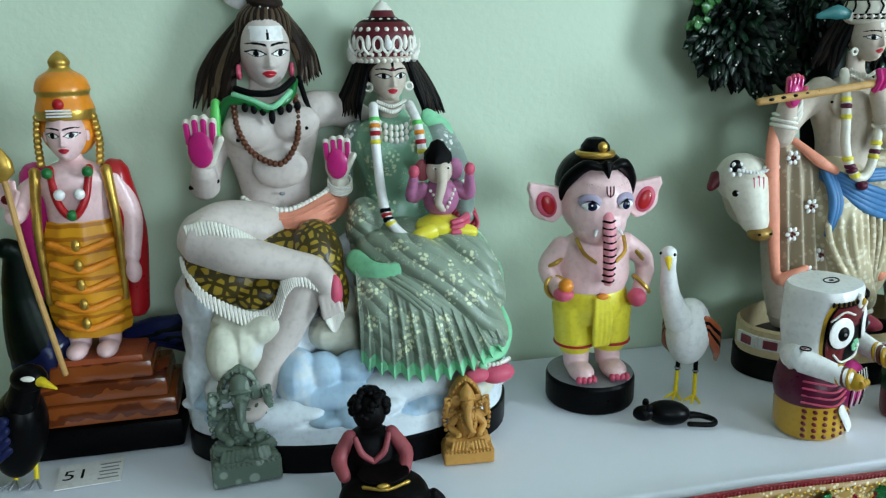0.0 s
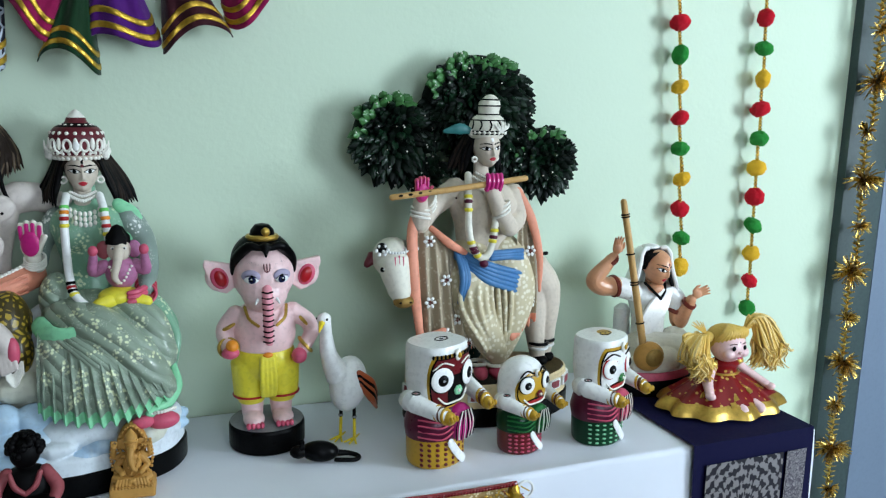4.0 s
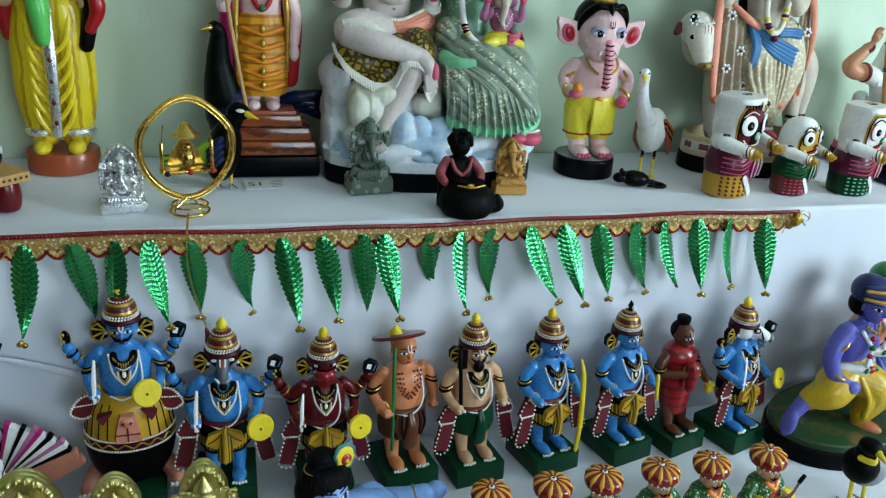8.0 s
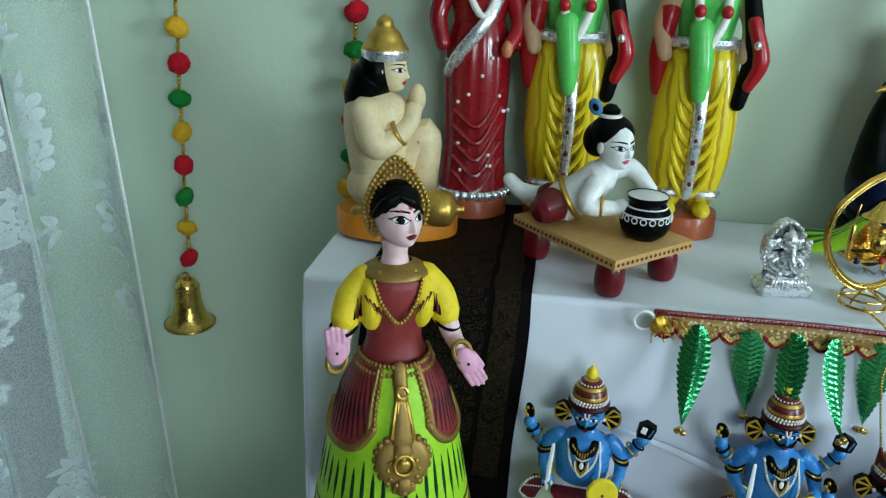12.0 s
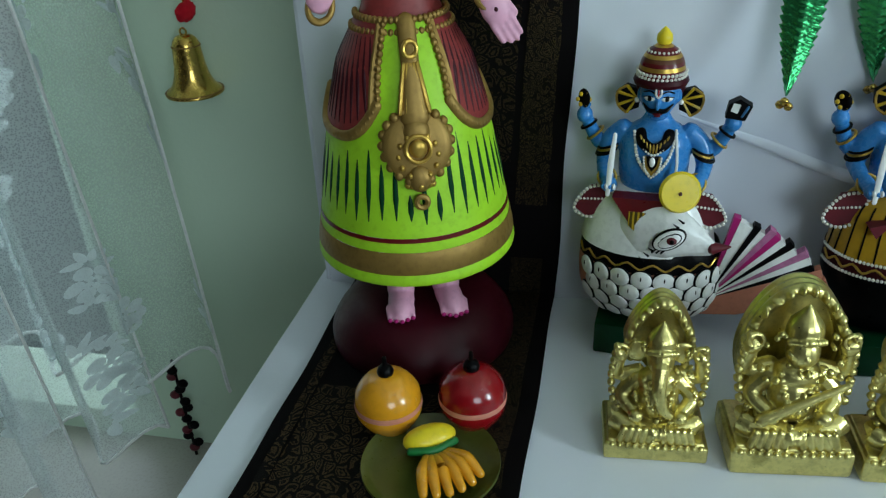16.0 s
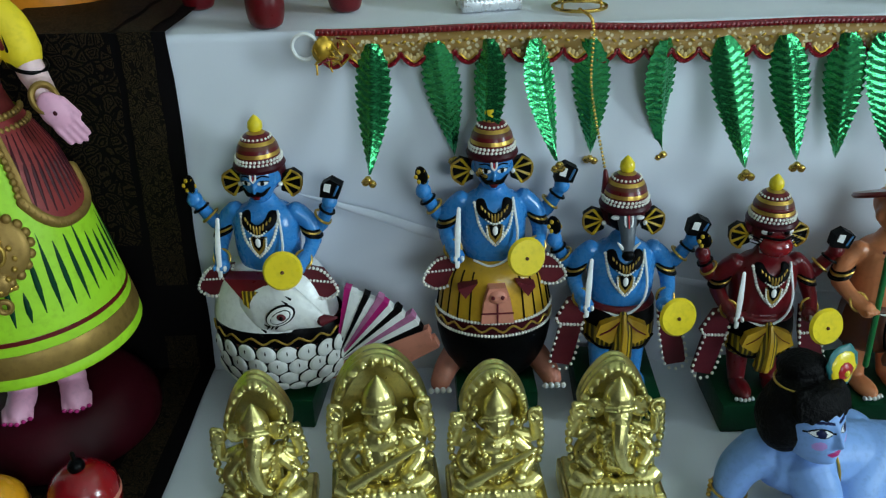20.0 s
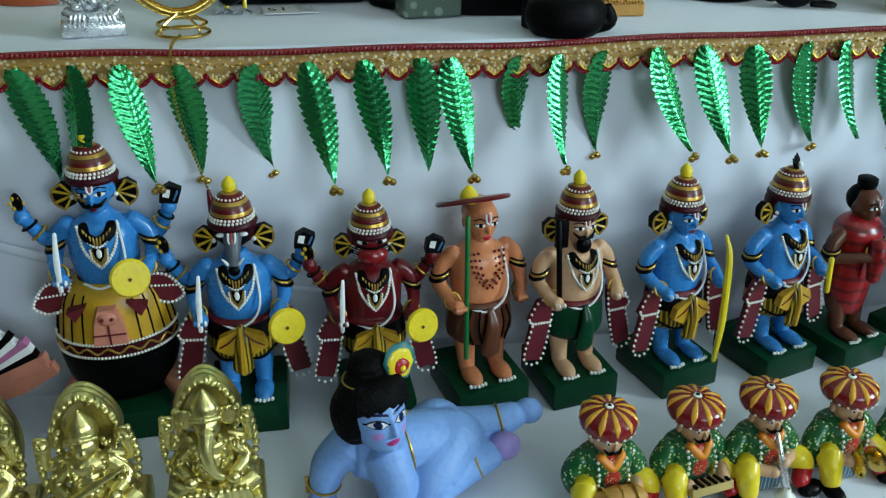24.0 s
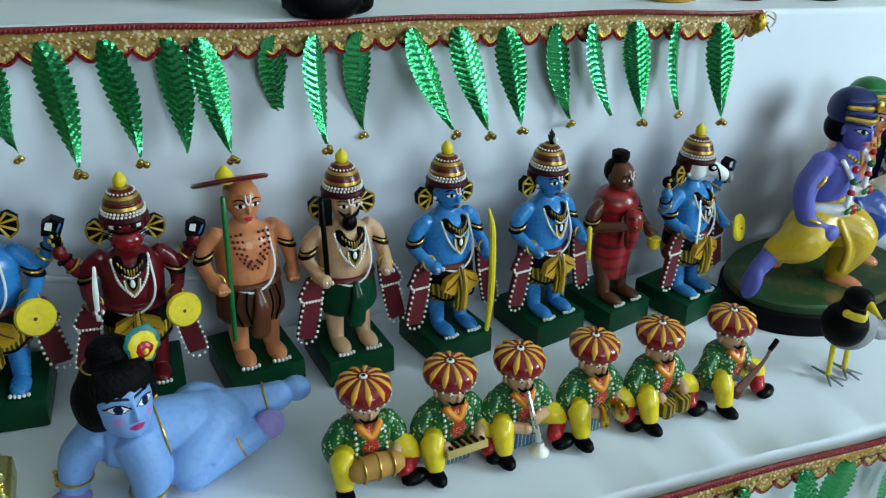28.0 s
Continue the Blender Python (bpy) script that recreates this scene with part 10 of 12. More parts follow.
def kneeling_statue():
    s = Sculpt()
    f = C["cream"]
    wavy_rim(s, 0.085, 0.055, 0, 0.032, C["orange"], 8, lump=0.03)
    s.lathe([(0.035, 0.08), (0.04, 0.11), (0.045, 0.15), (0.04, 0.18), (0.016, 0.195)], f, c=(-0.028, 0, 0), sy=0.9, n=4)
    s.ell((-0.02, 0, 0.065), (0.05, 0.045, 0.035), f)
    s.tube([(-0.01, 0.02, 0.07), (0.03, 0.02, 0.13), (0.035, 0.02, 0.05)], [0.026, 0.027, 0.018], f)
    s.tube([(-0.015, -0.025, 0.06), (0.03, -0.03, 0.05), (-0.03, -0.035, 0.04)], [0.028, 0.024, 0.018], f)
    s.tube([(-0.04, -0.035, 0.175), (-0.02, -0.048, 0.13), (0.014, -0.02, 0.15), (0.022, -0.006, 0.175)], [0.02, 0.018, 0.013, 0.012], f)
    s.tube([(-0.03, 0.035, 0.175), (0.0, 0.04, 0.135), (0.022, 0.006, 0.175)], [0.02, 0.017, 0.012], f)
    s.ell((0.025, 0, 0.185), (0.012, 0.014, 0.02), f)
    s.ring((0.006, -0.03, 0.145), 0.016, 0.003, C["gold"], ry=60)
    s.ell((-0.028, -0.05, 0.15), (0.012, 0.006, 0.012), C["gold"])
    head(s, (-0.012, -0.004, 0.222), 0.027, f, rz=70)
    s.ell((-0.028, 0.0, 0.218), (0.026, 0.03, 0.036), C["black"])
    s.tube([(-0.035, 0, 0.21), (-0.048, 0, 0.18), (-0.052, -0.006, 0.16)], [0.03, 0.026, 0.014], C["black"])
    s.lathe([(0.03, 0.235), (0.031, 0.248), (0.024, 0.258), (0.02, 0.268), (0.012, 0.276), (0.01, 0.284), (0, 0.292)], [C["silver"], C["gold"], C["gold"], C["gold"], C["gold"], C["gold"]], c=(-0.018, 0, 0), n=3)
    # mace lying on the base
    s.tube([(-0.05, -0.046, 0.04), (0.04, -0.05, 0.042)], 0.008, C["gold"], n=1)
    k = len(s.v)
    s.lathe([(0.008, -0.024), (0.022, -0.016), (0.025, 0), (0.022, 0.016), (0.008, 0.024), (0.004, 0.034)], C["gold"], c=(0, 0, 0), seg=20, n=2)
    m = pose(0.062, -0.046, 0.05, 0, 90, 0)
    s.v[k:] = [tuple(m @ Vector(q)) for q in s.v[k:]]
    s.tube([(0.0, -0.03, 0.1), (0.012, -0.04, 0.08), (0.01, -0.042, 0.06)], [0.01, 0.009, 0.006], C["terracotta"])
    return s.done("kneeling_statue", pose(-1.038, 0.955, UP + 0.004, 0, 0, 4), "cream glazed kneeling statue with gold crown and mace on orange base", "statue")


kneeling_statue()

_s = Sculpt()
_s.ell((0, 0, 0.055), (0.026, 0.028, 0.05), C["black"], ry=12)
_s.tube([(0.008, -0.006, 0.085), (0.02, -0.012, 0.112)], [0.016, 0.013], C["black"], n=1)
_s.ell((0.024, -0.014, 0.118), (0.017, 0.014, 0.014), C["black"])
_s.tube([(0.036, -0.02, 0.117), (0.054, -0.028, 0.112)], [0.0055, 0.001], C["yellow"], n=1)
_s.ell((0.028, -0.026, 0.122), (0.007, 0.002, 0.003), C["pearl"])
for _k in range(6):
    _s.tube([(-0.018, -0.01 + 0.004 * _k, 0.06), (-0.05, -0.012 + 0.005 * _k, 0.035), (-0.088, -0.016 + 0.006 * _k, 0.022 + 0.003 * _k)], [0.012, 0.011, 0.005], C["leaf"] if _k % 2 else C["lime"])
for _k in range(4):
    _s.tube([(0.0, -0.026, 0.08 - _k * 0.01), (-0.018, -0.03, 0.06 - _k * 0.008)], 0.005, C["navy"], n=1)
for _k in (-0.01, 0.01):
    _s.tube([(_k, 0, 0.02), (_k, -0.004, 0.003)], 0.0024, C["yellow"], seg=7, n=1)
    for _a in (-40, 0, 40):
        _s.tube([(_k, -0.004, 0.003), (_k + 0.016 * math.sin(radians(_a)), -0.02, 0.002)], 0.0015, C["grey"], seg=6, n=1)
_s.done("black_bird_figurine", pose(-0.402, 0.962, UP, 0, 0, -8), "black bird figurine with yellow beak and green tail feathers", "figurine")

# number card lying on the cloth
_e = empty("number_card", pose(-0.342, 0.957, UP + 0.0015, 0, 0, 4), "small white card with a printed number lying on the cloth", "card")
_s = Sculpt()
_s.box((0, 0, 0), (0.062, 0.046, 0.0008), C["white"], 0)
_s.done("card", Matrix(), parent=_e)
_t = bpy.data.curves.new("number", "FONT")
_t.body, _t.size, _t.align_x, _t.align_y = "51", 0.026, "CENTER", "CENTER"
_t.materials.append(C["soft_black"])
_o = new("printed_number", _t)
_o.parent, _o.matrix_local = _e, pose(-0.014, 0, 0.0007)
_s = Sculpt()
for _k in range(5):
    _s.box((0.018, 0.014 - _k * 0.007, 0.0006), (0.02 - 0.003 * (_k % 2), 0.002, 0.0003), C["grey"], 0)
_s.done("printed_lines", Matrix(), parent=_e)

# ---- lower step: dancing doll, lacquer toys, gilt idols ----


def dancing_doll():
    s = Sculpt()
    f = C["pink"]
    s.lathe([(0.092, 0), (0.098, 0.006), (0.096, 0.026), (0.076, 0.05), (0.05, 0.06), (0, 0.062)], C["wine"], n=3, seg=44)
    for k in (-1, 1):
        s.ell((k * 0.024, -0.046, 0.071), (0.0135, 0.03, 0.012), C["petal"], rz=k * 6)
        for q in range(5):
            x, y = k * 0.0265 + (q - 2) * 0.0056, -0.077 + abs(q - 2) * 0.0024
            s.tube([(x, y + 0.014, 0.071), (x, y, 0.066)], [0.0036, 0.003], C["petal"], seg=8, n=1)
            s.ell((x, y - 0.0024, 0.0668), (0.0024, 0.0016, 0.0022), C["magenta"])
        s.tube([(k * 0.023, -0.035, 0.075), (k * 0.02, -0.03, 0.14)], 0.014, C["petal"], n=1)
    prof = [(0.085, 0.112), (0.097, 0.114), (0.1, 0.118), (0.0985, 0.126)]
    s.lathe(prof, C["lime"], n=3, seg=56)
    s.lathe([(0.0985, 0.126), (0.0992, 0.128), (0.0962, 0.146), (0.0955, 0.147)], C["old_gold"], seg=56)
    s.lathe([(0.0952, 0.147), (0.094, 0.156)], C["lime"], seg=56)
    s.lathe([(0.0943, 0.156), (0.0937, 0.16)], C["dark_red"], seg=56)
    side = [(0.0932, 0.16), (0.086, 0.2), (0.076, 0.25), (0.06, 0.3), (0.044, 0.335)]
    s.lathe(side, C["lime"], n=4, seg=56)

    def on_skirt(a, z, lift=0.001):
        r = float(np.interp(z, [q[1] for q in side], [q[0] for q in side])) + lift
        return (r * math.cos(a), r * math.sin(a), z)
    # painted dark green darts
    rng = random.Random(5)
    for k in range(26):
        a = radians(160 + k * 8.6)
        z0, z1 = 0.172 + rng.uniform(0, 0.006), 0.238 + rng.uniform(-0.012, 0.008) - (0.03 if k in (12, 13, 14) else 0)
        s.tube([on_skirt(a, z0 + (z1 - z0) * t, 0.0) for t in (0, 0.35, 0.7, 1)], [0.0005, 0.0026, 0.0022, 0.0004], C["green"], seg=6, n=3, flat=0.4, side=(math.cos(a), math.sin(a), 0))
    # dark red side panels edged with gold beads
    for k in (-1, 1):
        def panel(u, v):
            low = 0.243 + 0.03 * abs(2 * u - 1) ** 3
            return on_skirt(radians(270 + k * (27 + 72 * u)), 0.333 - (0.333 - low) * v, 0.0018)
        s.drape(panel, 18, 10, C["brick"])
        for q in range(11):
            u = 0.08 + 0.085 * q
            s.tube([panel(min(1, u + 0.1), 0.12), panel(u, 0.5), panel(max(0, u - 0.05), 0.88)], [0.0006, 0.0022, 0.0008], C["wine"], seg=6, n=3, flat=0.5, side=panel(u, 0.5))
        s.tube([panel(u / 10, 1.0) for u in range(11)], 0.005, C["old_gold"], seg=8, n=2, flat=0.6, side=(0.5 * k, -1, 0))
        s.beads([panel(0, v / 5) for v in range(6)] + [panel(0.12 * u, 1.0) for u in range(1, 5)], 22, 0.0035, C["old_gold"])
        s.tube([panel(0.05, v / 5) for v in range(6)], 0.0036, C["old_gold"], seg=7, n=1, flat=0.6)
    # gilt pendant on the skirt: a bossed plate with tassels above and a ring below
    c = lambda z, l=0.003: on_skirt(radians(270), z, l)
    s.tube([c(0.335), c(0.3), c(0.262)], [0.009, 0.008, 0.013], C["old_gold"], flat=0.5)
    s.ell((0, c(0.24, 0.0)[1], 0.24), (0.031, 0.006, 0.03), C["old_gold"], rx=-15)
    for q in range(20):
        a = q * math.pi / 10
        z = 0.24 + 0.029 * math.sin(a)
        s.ell((0.0305 * math.cos(a), c(z, 0.0035)[1] + 0.01 * math.cos(a) ** 2, z), 0.0045, C["old_gold"])
    for q in range(12):
        a = q * math.pi / 6
        z = 0.233 + 0.018 * math.sin(a)
        s.ell((0.0175 * math.cos(a), c(z, 0.007)[1] + 0.003 * math.cos(a) ** 2, z), 0.0028, C["gold"])
    for q, (z, w) in enumerate(((0.252, 0.012), (0.214, 0.011))):
        y = c(z, 0.004)[1]
        s.ell((0, y, z), (w, 0.006, 0.012), C["old_gold"], rx=-12)
        for m in range(-3, 4):
            s.ell((m * w / 3.0, y - 0.004 + abs(m) * 0.0018, z - 0.006), 0.0034, C["gold"])
    s.ell((0, c(0.24)[1] - 0.006, 0.24), (0.008, 0.004, 0.008), C["gold"])
    s.ring((0, c(0.24)[1] - 0.006, 0.24), 0.011, 0.002, C["gold"], rx=80)
    s.ring((0, c(0.3)[1] - 0.006, 0.318), 0.006, 0.002, C["gold"], rx=80)
    s.ring((0, c(0.195)[1] - 0.002, 0.194), 0.005, 0.0026, C["old_gold"], rx=85)
    for k in range(5):
        s.tube([((k - 2) * 0.003, c(0.305)[1] - 0.003, 0.305), ((k - 2) * 0.0065, c(0.27)[1] - 0.004, 0.268)], 0.002, C["gold"], seg=6, n=1)
    for z in (0.326, 0.336):
        s.beads([(0.0495 * math.cos(radians(a)) * (1.0 if z < 0.33 else 0.93), 0.047 * math.sin(radians(a)), z) for a in range(170, 372, 10)], 30, 0.0032, C["old_gold"])
    # bodice, yellow sleeves, gilt collar
    s.lathe([(0.043, 0.332), (0.038, 0.348), (0.037, 0.36), (0.042, 0.385), (0.046, 0.405), (0.044, 0.425), (0.03, 0.437), (0.016, 0.442)], C["brick"], sy=0.8, n=4, seg=40)
    for k in (-1, 1):
        s.ell((k * 0.032, -0.010, 0.4), (0.0185, 0.028, 0.033), C["blouse"])
        for q in range(4):
            s.tube([(k * (0.02 + 0.005 * q), -0.041 + 0.0016 * q, 0.392 + 0.004 * q), (k * (0.026 + 0.005 * q), -0.0385 + 0.002 * q, 0.404 + 0.004 * q)], [0.0004, 0.0016], C["dark_red"], seg=6, n=1)
    for k in (-1, 1):
        s.tube([(k * 0.036, 0.0, 0.422), (k * 0.057, -0.006, 0.402), (k * 0.067, -0.013, 0.38)], [0.019, 0.0195, 0.0185], C["blouse"])
        s.ring((k * 0.0685, -0.0145, 0.374), 0.018, 0.0018, C["black"], rx=14, ry=k * 14)
        s.tube([(k * 0.069, -0.016, 0.372), (k * 0.076, -0.024, 0.356), (k * 0.079, -0.044, 0.354)], [0.014, 0.0125, 0.01], f)
        # left palm turned up, right palm pointing down and out
        d = Vector((0.06 * k, -0.12, 1)).normalized() if k < 0 else Vector((0.45, -0.12, -1)).normalized()
        base = Vector((k * 0.08, -0.053, 0.352))
        s.ring(base, 0.0115, 0.003, C["old_gold"], rx=70)
        s.ell(base + d * 0.012, (0.0145, 0.0068, 0.017), C["petal"], ry=k * 4 if k < 0 else -24)
        s.ell(base + d * 0.012 + Vector((0, -0.0068, 0)), (0.002, 0.001, 0.002), C["wine"])
        across = Vector((d.z, 0, -d.x))
        for q in range(4):
            o = base + d * 0.022 + across * ((q - 1.5) * 0.0066)
            s.tube([o, o + d * (0.02 - 0.003 * abs(q - 1.3))], [0.0038, 0.0028], C["petal"], seg=8, n=1)
        o = base + d * 0.008 - across * (k * 0.012)
        s.tube([o, o + d * 0.016 - across * (k * 0.004)], [0.0042, 0.003], C["petal"], seg=8, n=1)
        for q in range(5):
            a = k * (0.045 + 0.004 * q)
            s.tube([(a, -0.0262 + 0.0007 * q * q, 0.414 - q * 0.003), (a * 1.05, -0.0285 + 0.0007 * q * q, 0.393 - q * 0.003)], [0.0005, 0.0024], C["dark_red"] if q % 2 else C["soft_black"], seg=6, n=1)
    s.lathe([(0.0435, 0.4305), (0.041, 0.4345), (0.034, 0.4385), (0.021, 0.4435)], C["old_gold"], sy=0.84, n=2, seg=40)
    s.beads([(-0.03, -0.028, 0.43), (-0.02, -0.038, 0.405), (0, -0.041, 0.385), (0.02, -0.038, 0.405), (0.03, -0.028, 0.43)], 26, 0.0028, C["gold"])
    s.beads([(-0.022, -0.022, 0.437), (0, -0.034, 0.42), (0.022, -0.022, 0.437)], 12, 0.0024, C["gold"])
    s.lathe([(0.021, 0.436), (0.0145, 0.45), (0.0155, 0.468)], f, n=2)
    fine_head(s, (0.001, -0.006, 0.497), 0.0242, f, rz=24, rx=-4, top=1.15, eye=1.25, lips="dark_red", mark=bindi)
    s.ell((0.001, 0.0, 0.497), (0.023, 0.024, 0.03), f)
    for k in (-1, 1):
        s.ring((k * 0.0255, -0.004, 0.482), 0.0042, 0.0018, C["old_gold"], ry=90)
    s.ell((0, -0.0345, 0.509), 0.0016, C["red"])
    s.ell((0, 0.0, 0.505), (0.0268, 0.029, 0.0275), C["black"])
    for k in (-1, 1):
        s.tube([(0, -0.024, 0.522), (k * 0.014, -0.024, 0.514), (k * 0.024, -0.012, 0.498)], [0.005, 0.006, 0.004], C["black"])
    # tall gilt crest standing up round the head
    crest = [(0.034 * math.sin(radians(a)) * (1 - 0.2 * max(0, math.cos(radians(a)))), 0.503 + 0.043 * math.cos(radians(a)) + 0.009 * max(0, math.cos(radians(a))) ** 5) for a in range(-140, 141, 10)]
    s.plate(crest[::-1], 0.0, 0.009, C["old_gold"])
    for sc, n, q in ((1.0, 40, 0.0025), (0.84, 34, 0.002), (0.7, 28, 0.002)):
        s.beads([(x * sc, -0.002 - 0.012 * (1 - sc), 0.51 + (z - 0.51) * sc) for x, z in crest], n, q, C["gold"])
    s.ell((0, 0.014, 0.505), (0.026, 0.012, 0.035), C["old_gold"])
    s.fuse(0.0016, f, C["blouse"], C["petal"], soft=3)
    q = [0.1, 0.3, 0.335, 0.36, 0.44, 0.47]
    s.v = [(x * float(np.interp(z, q, [0.96, 0.94, 0.86, 0.82, 0.86, 1.0])), y * float(np.interp(z, q, [0.96, 0.95, 0.9, 0.86, 0.9, 1.0])), z) for x, y, z in s.v]
    return s.done("dancing_doll", pose(-0.985, 0.69, LOW + 0.004, 0, 0, 20), "painted dancing doll in a lime green skirt and dark red bodice", "doll", back=0.0)


dancing_doll()


def lacquer_pot(x, y, mat, label):
    e = empty("lacquer_pot", pose(x, y, LOW + 0.006) @ Matrix.Scale(0.87, 4), label, "pot")
    s = Sculpt()
    s.lathe([(0.012, 0), (0.022, 0.004), (0.033, 0.022), (0.034, 0.032)], mat, n=3, seg=36)
    s.lathe([(0.0345, 0.031), (0.0348, 0.034), (0.0342, 0.037)], C["cream"] if mat == C["orange"] else C["pig"], seg=36)
    s.done("body", Matrix(), parent=e)
    s = Sculpt()
    s.lathe([(0.034, 0.037), (0.0315, 0.05), (0.02, 0.064), (0.006, 0.069), (0, 0.069)], mat, n=3, seg=36)
    s.done("lid", Matrix(), parent=e)
    s = Sculpt()
    s.lathe([(0.0075, 0.067), (0.0085, 0.072), (0.006, 0.077), (0.0025, 0.079), (0.0022, 0.088), (0, 0.089)], C["black"], n=2, seg=18)
    s.done("knob", Matrix(), parent=e, label="black turned knob")
    return e


GLOSS_ORANGE = paint("glossy_orange_lacquer", rgb(222, 150, 30), 0.2, coat=0.6)
_o = lacquer_pot(-0.980, 0.540, GLOSS_ORANGE, "glossy yellow-orange lacquered toy pot with a black knob")
_o = lacquer_pot(-0.908, 0.558, paint("glossy_red_lacquer", rgb(140, 10, 20), 0.2, coat=0.6), "glossy red lacquered toy pot with a black knob")
_e = empty("toy_plate", pose(-0.932, 0.492, LOW + 0.006, 0, 0, 18) @ Matrix.Scale(0.94, 4), "round olive green toy plate", "plate")
_s = Sculpt()
_s.lathe([(0, 0), (0.052, 0), (0.058, 0.008), (0.062, 0.011), (0.0615, 0.0135), (0.056, 0.01), (0.05, 0.005), (0, 0.005)], paint("olive_lacquer", rgb(72, 80, 30), 0.3, coat=0.3), seg=48)
_s.done("plate", Matrix(), parent=_e)
_e = empty("toy_bananas", pose(-0.928, 0.496, LOW + 0.012, 0, 0, 30) @ Matrix.Scale(0.9, 4), "bunch of yellow-orange lacquered toy bananas on the plate", "toy fruit")
for _k in range(6):
    _s = Sculpt()
    _a = radians(-28 + _k * 13)
    _s.tube([(0.02 * math.sin(_a), 0.012 - 0.016 * math.cos(_a), 0.010), (0.04 * math.sin(_a), 0.012 - 0.036 * math.cos(_a), 0.013), (0.052 * math.sin(_a), 0.012 - 0.058 * math.cos(_a), 0.007)], [0.005, 0.0062, 0.0042], GLOSS_ORANGE)
    _s.done("banana", Matrix(), parent=_e)
_s = Sculpt()
_s.ell((0, 0.02, 0.014), (0.026, 0.014, 0.012), C["yellow"])
_s.tube([(-0.022, 0.01, 0.012), (0, 0.002, 0.014), (0.022, 0.01, 0.012)], 0.004, C["leaf"])
_s.done("stalk", Matrix(), parent=_e, label="yellow stalk end with a green ring")

small_idol("gilt_idol", -0.752, 0.568, LOW, 0.134, C["gilt"], "gilded metal elephant-headed idol with a beaded arch", 4, plinth=0.12, seed=11, wide=0.634, group="row of gilded idols")
small_idol("gilt_idol", -0.647, 0.572, LOW, 0.152, C["gilt"], "gilded metal seated idol before a tall arched back", 6, plinth=0.16, seed=12, wide=0.634, trunk=False, group="row of gilded idols")
small_idol("gilt_idol", -0.549, 0.574, LOW, 0.134, C["gilt"], "gilded metal seated idol with a long lute", 4, plinth=0.16, seed=13, wide=0.651, trunk=False, group="row of gilded idols")
small_idol("gilt_idol", -0.447, 0.574, LOW, 0.139, C["gilt"], "gilded metal elephant-headed idol on a stepped plinth", 2, plinth=0.18, seed=14, wide=0.634, group="row of gilded idols")


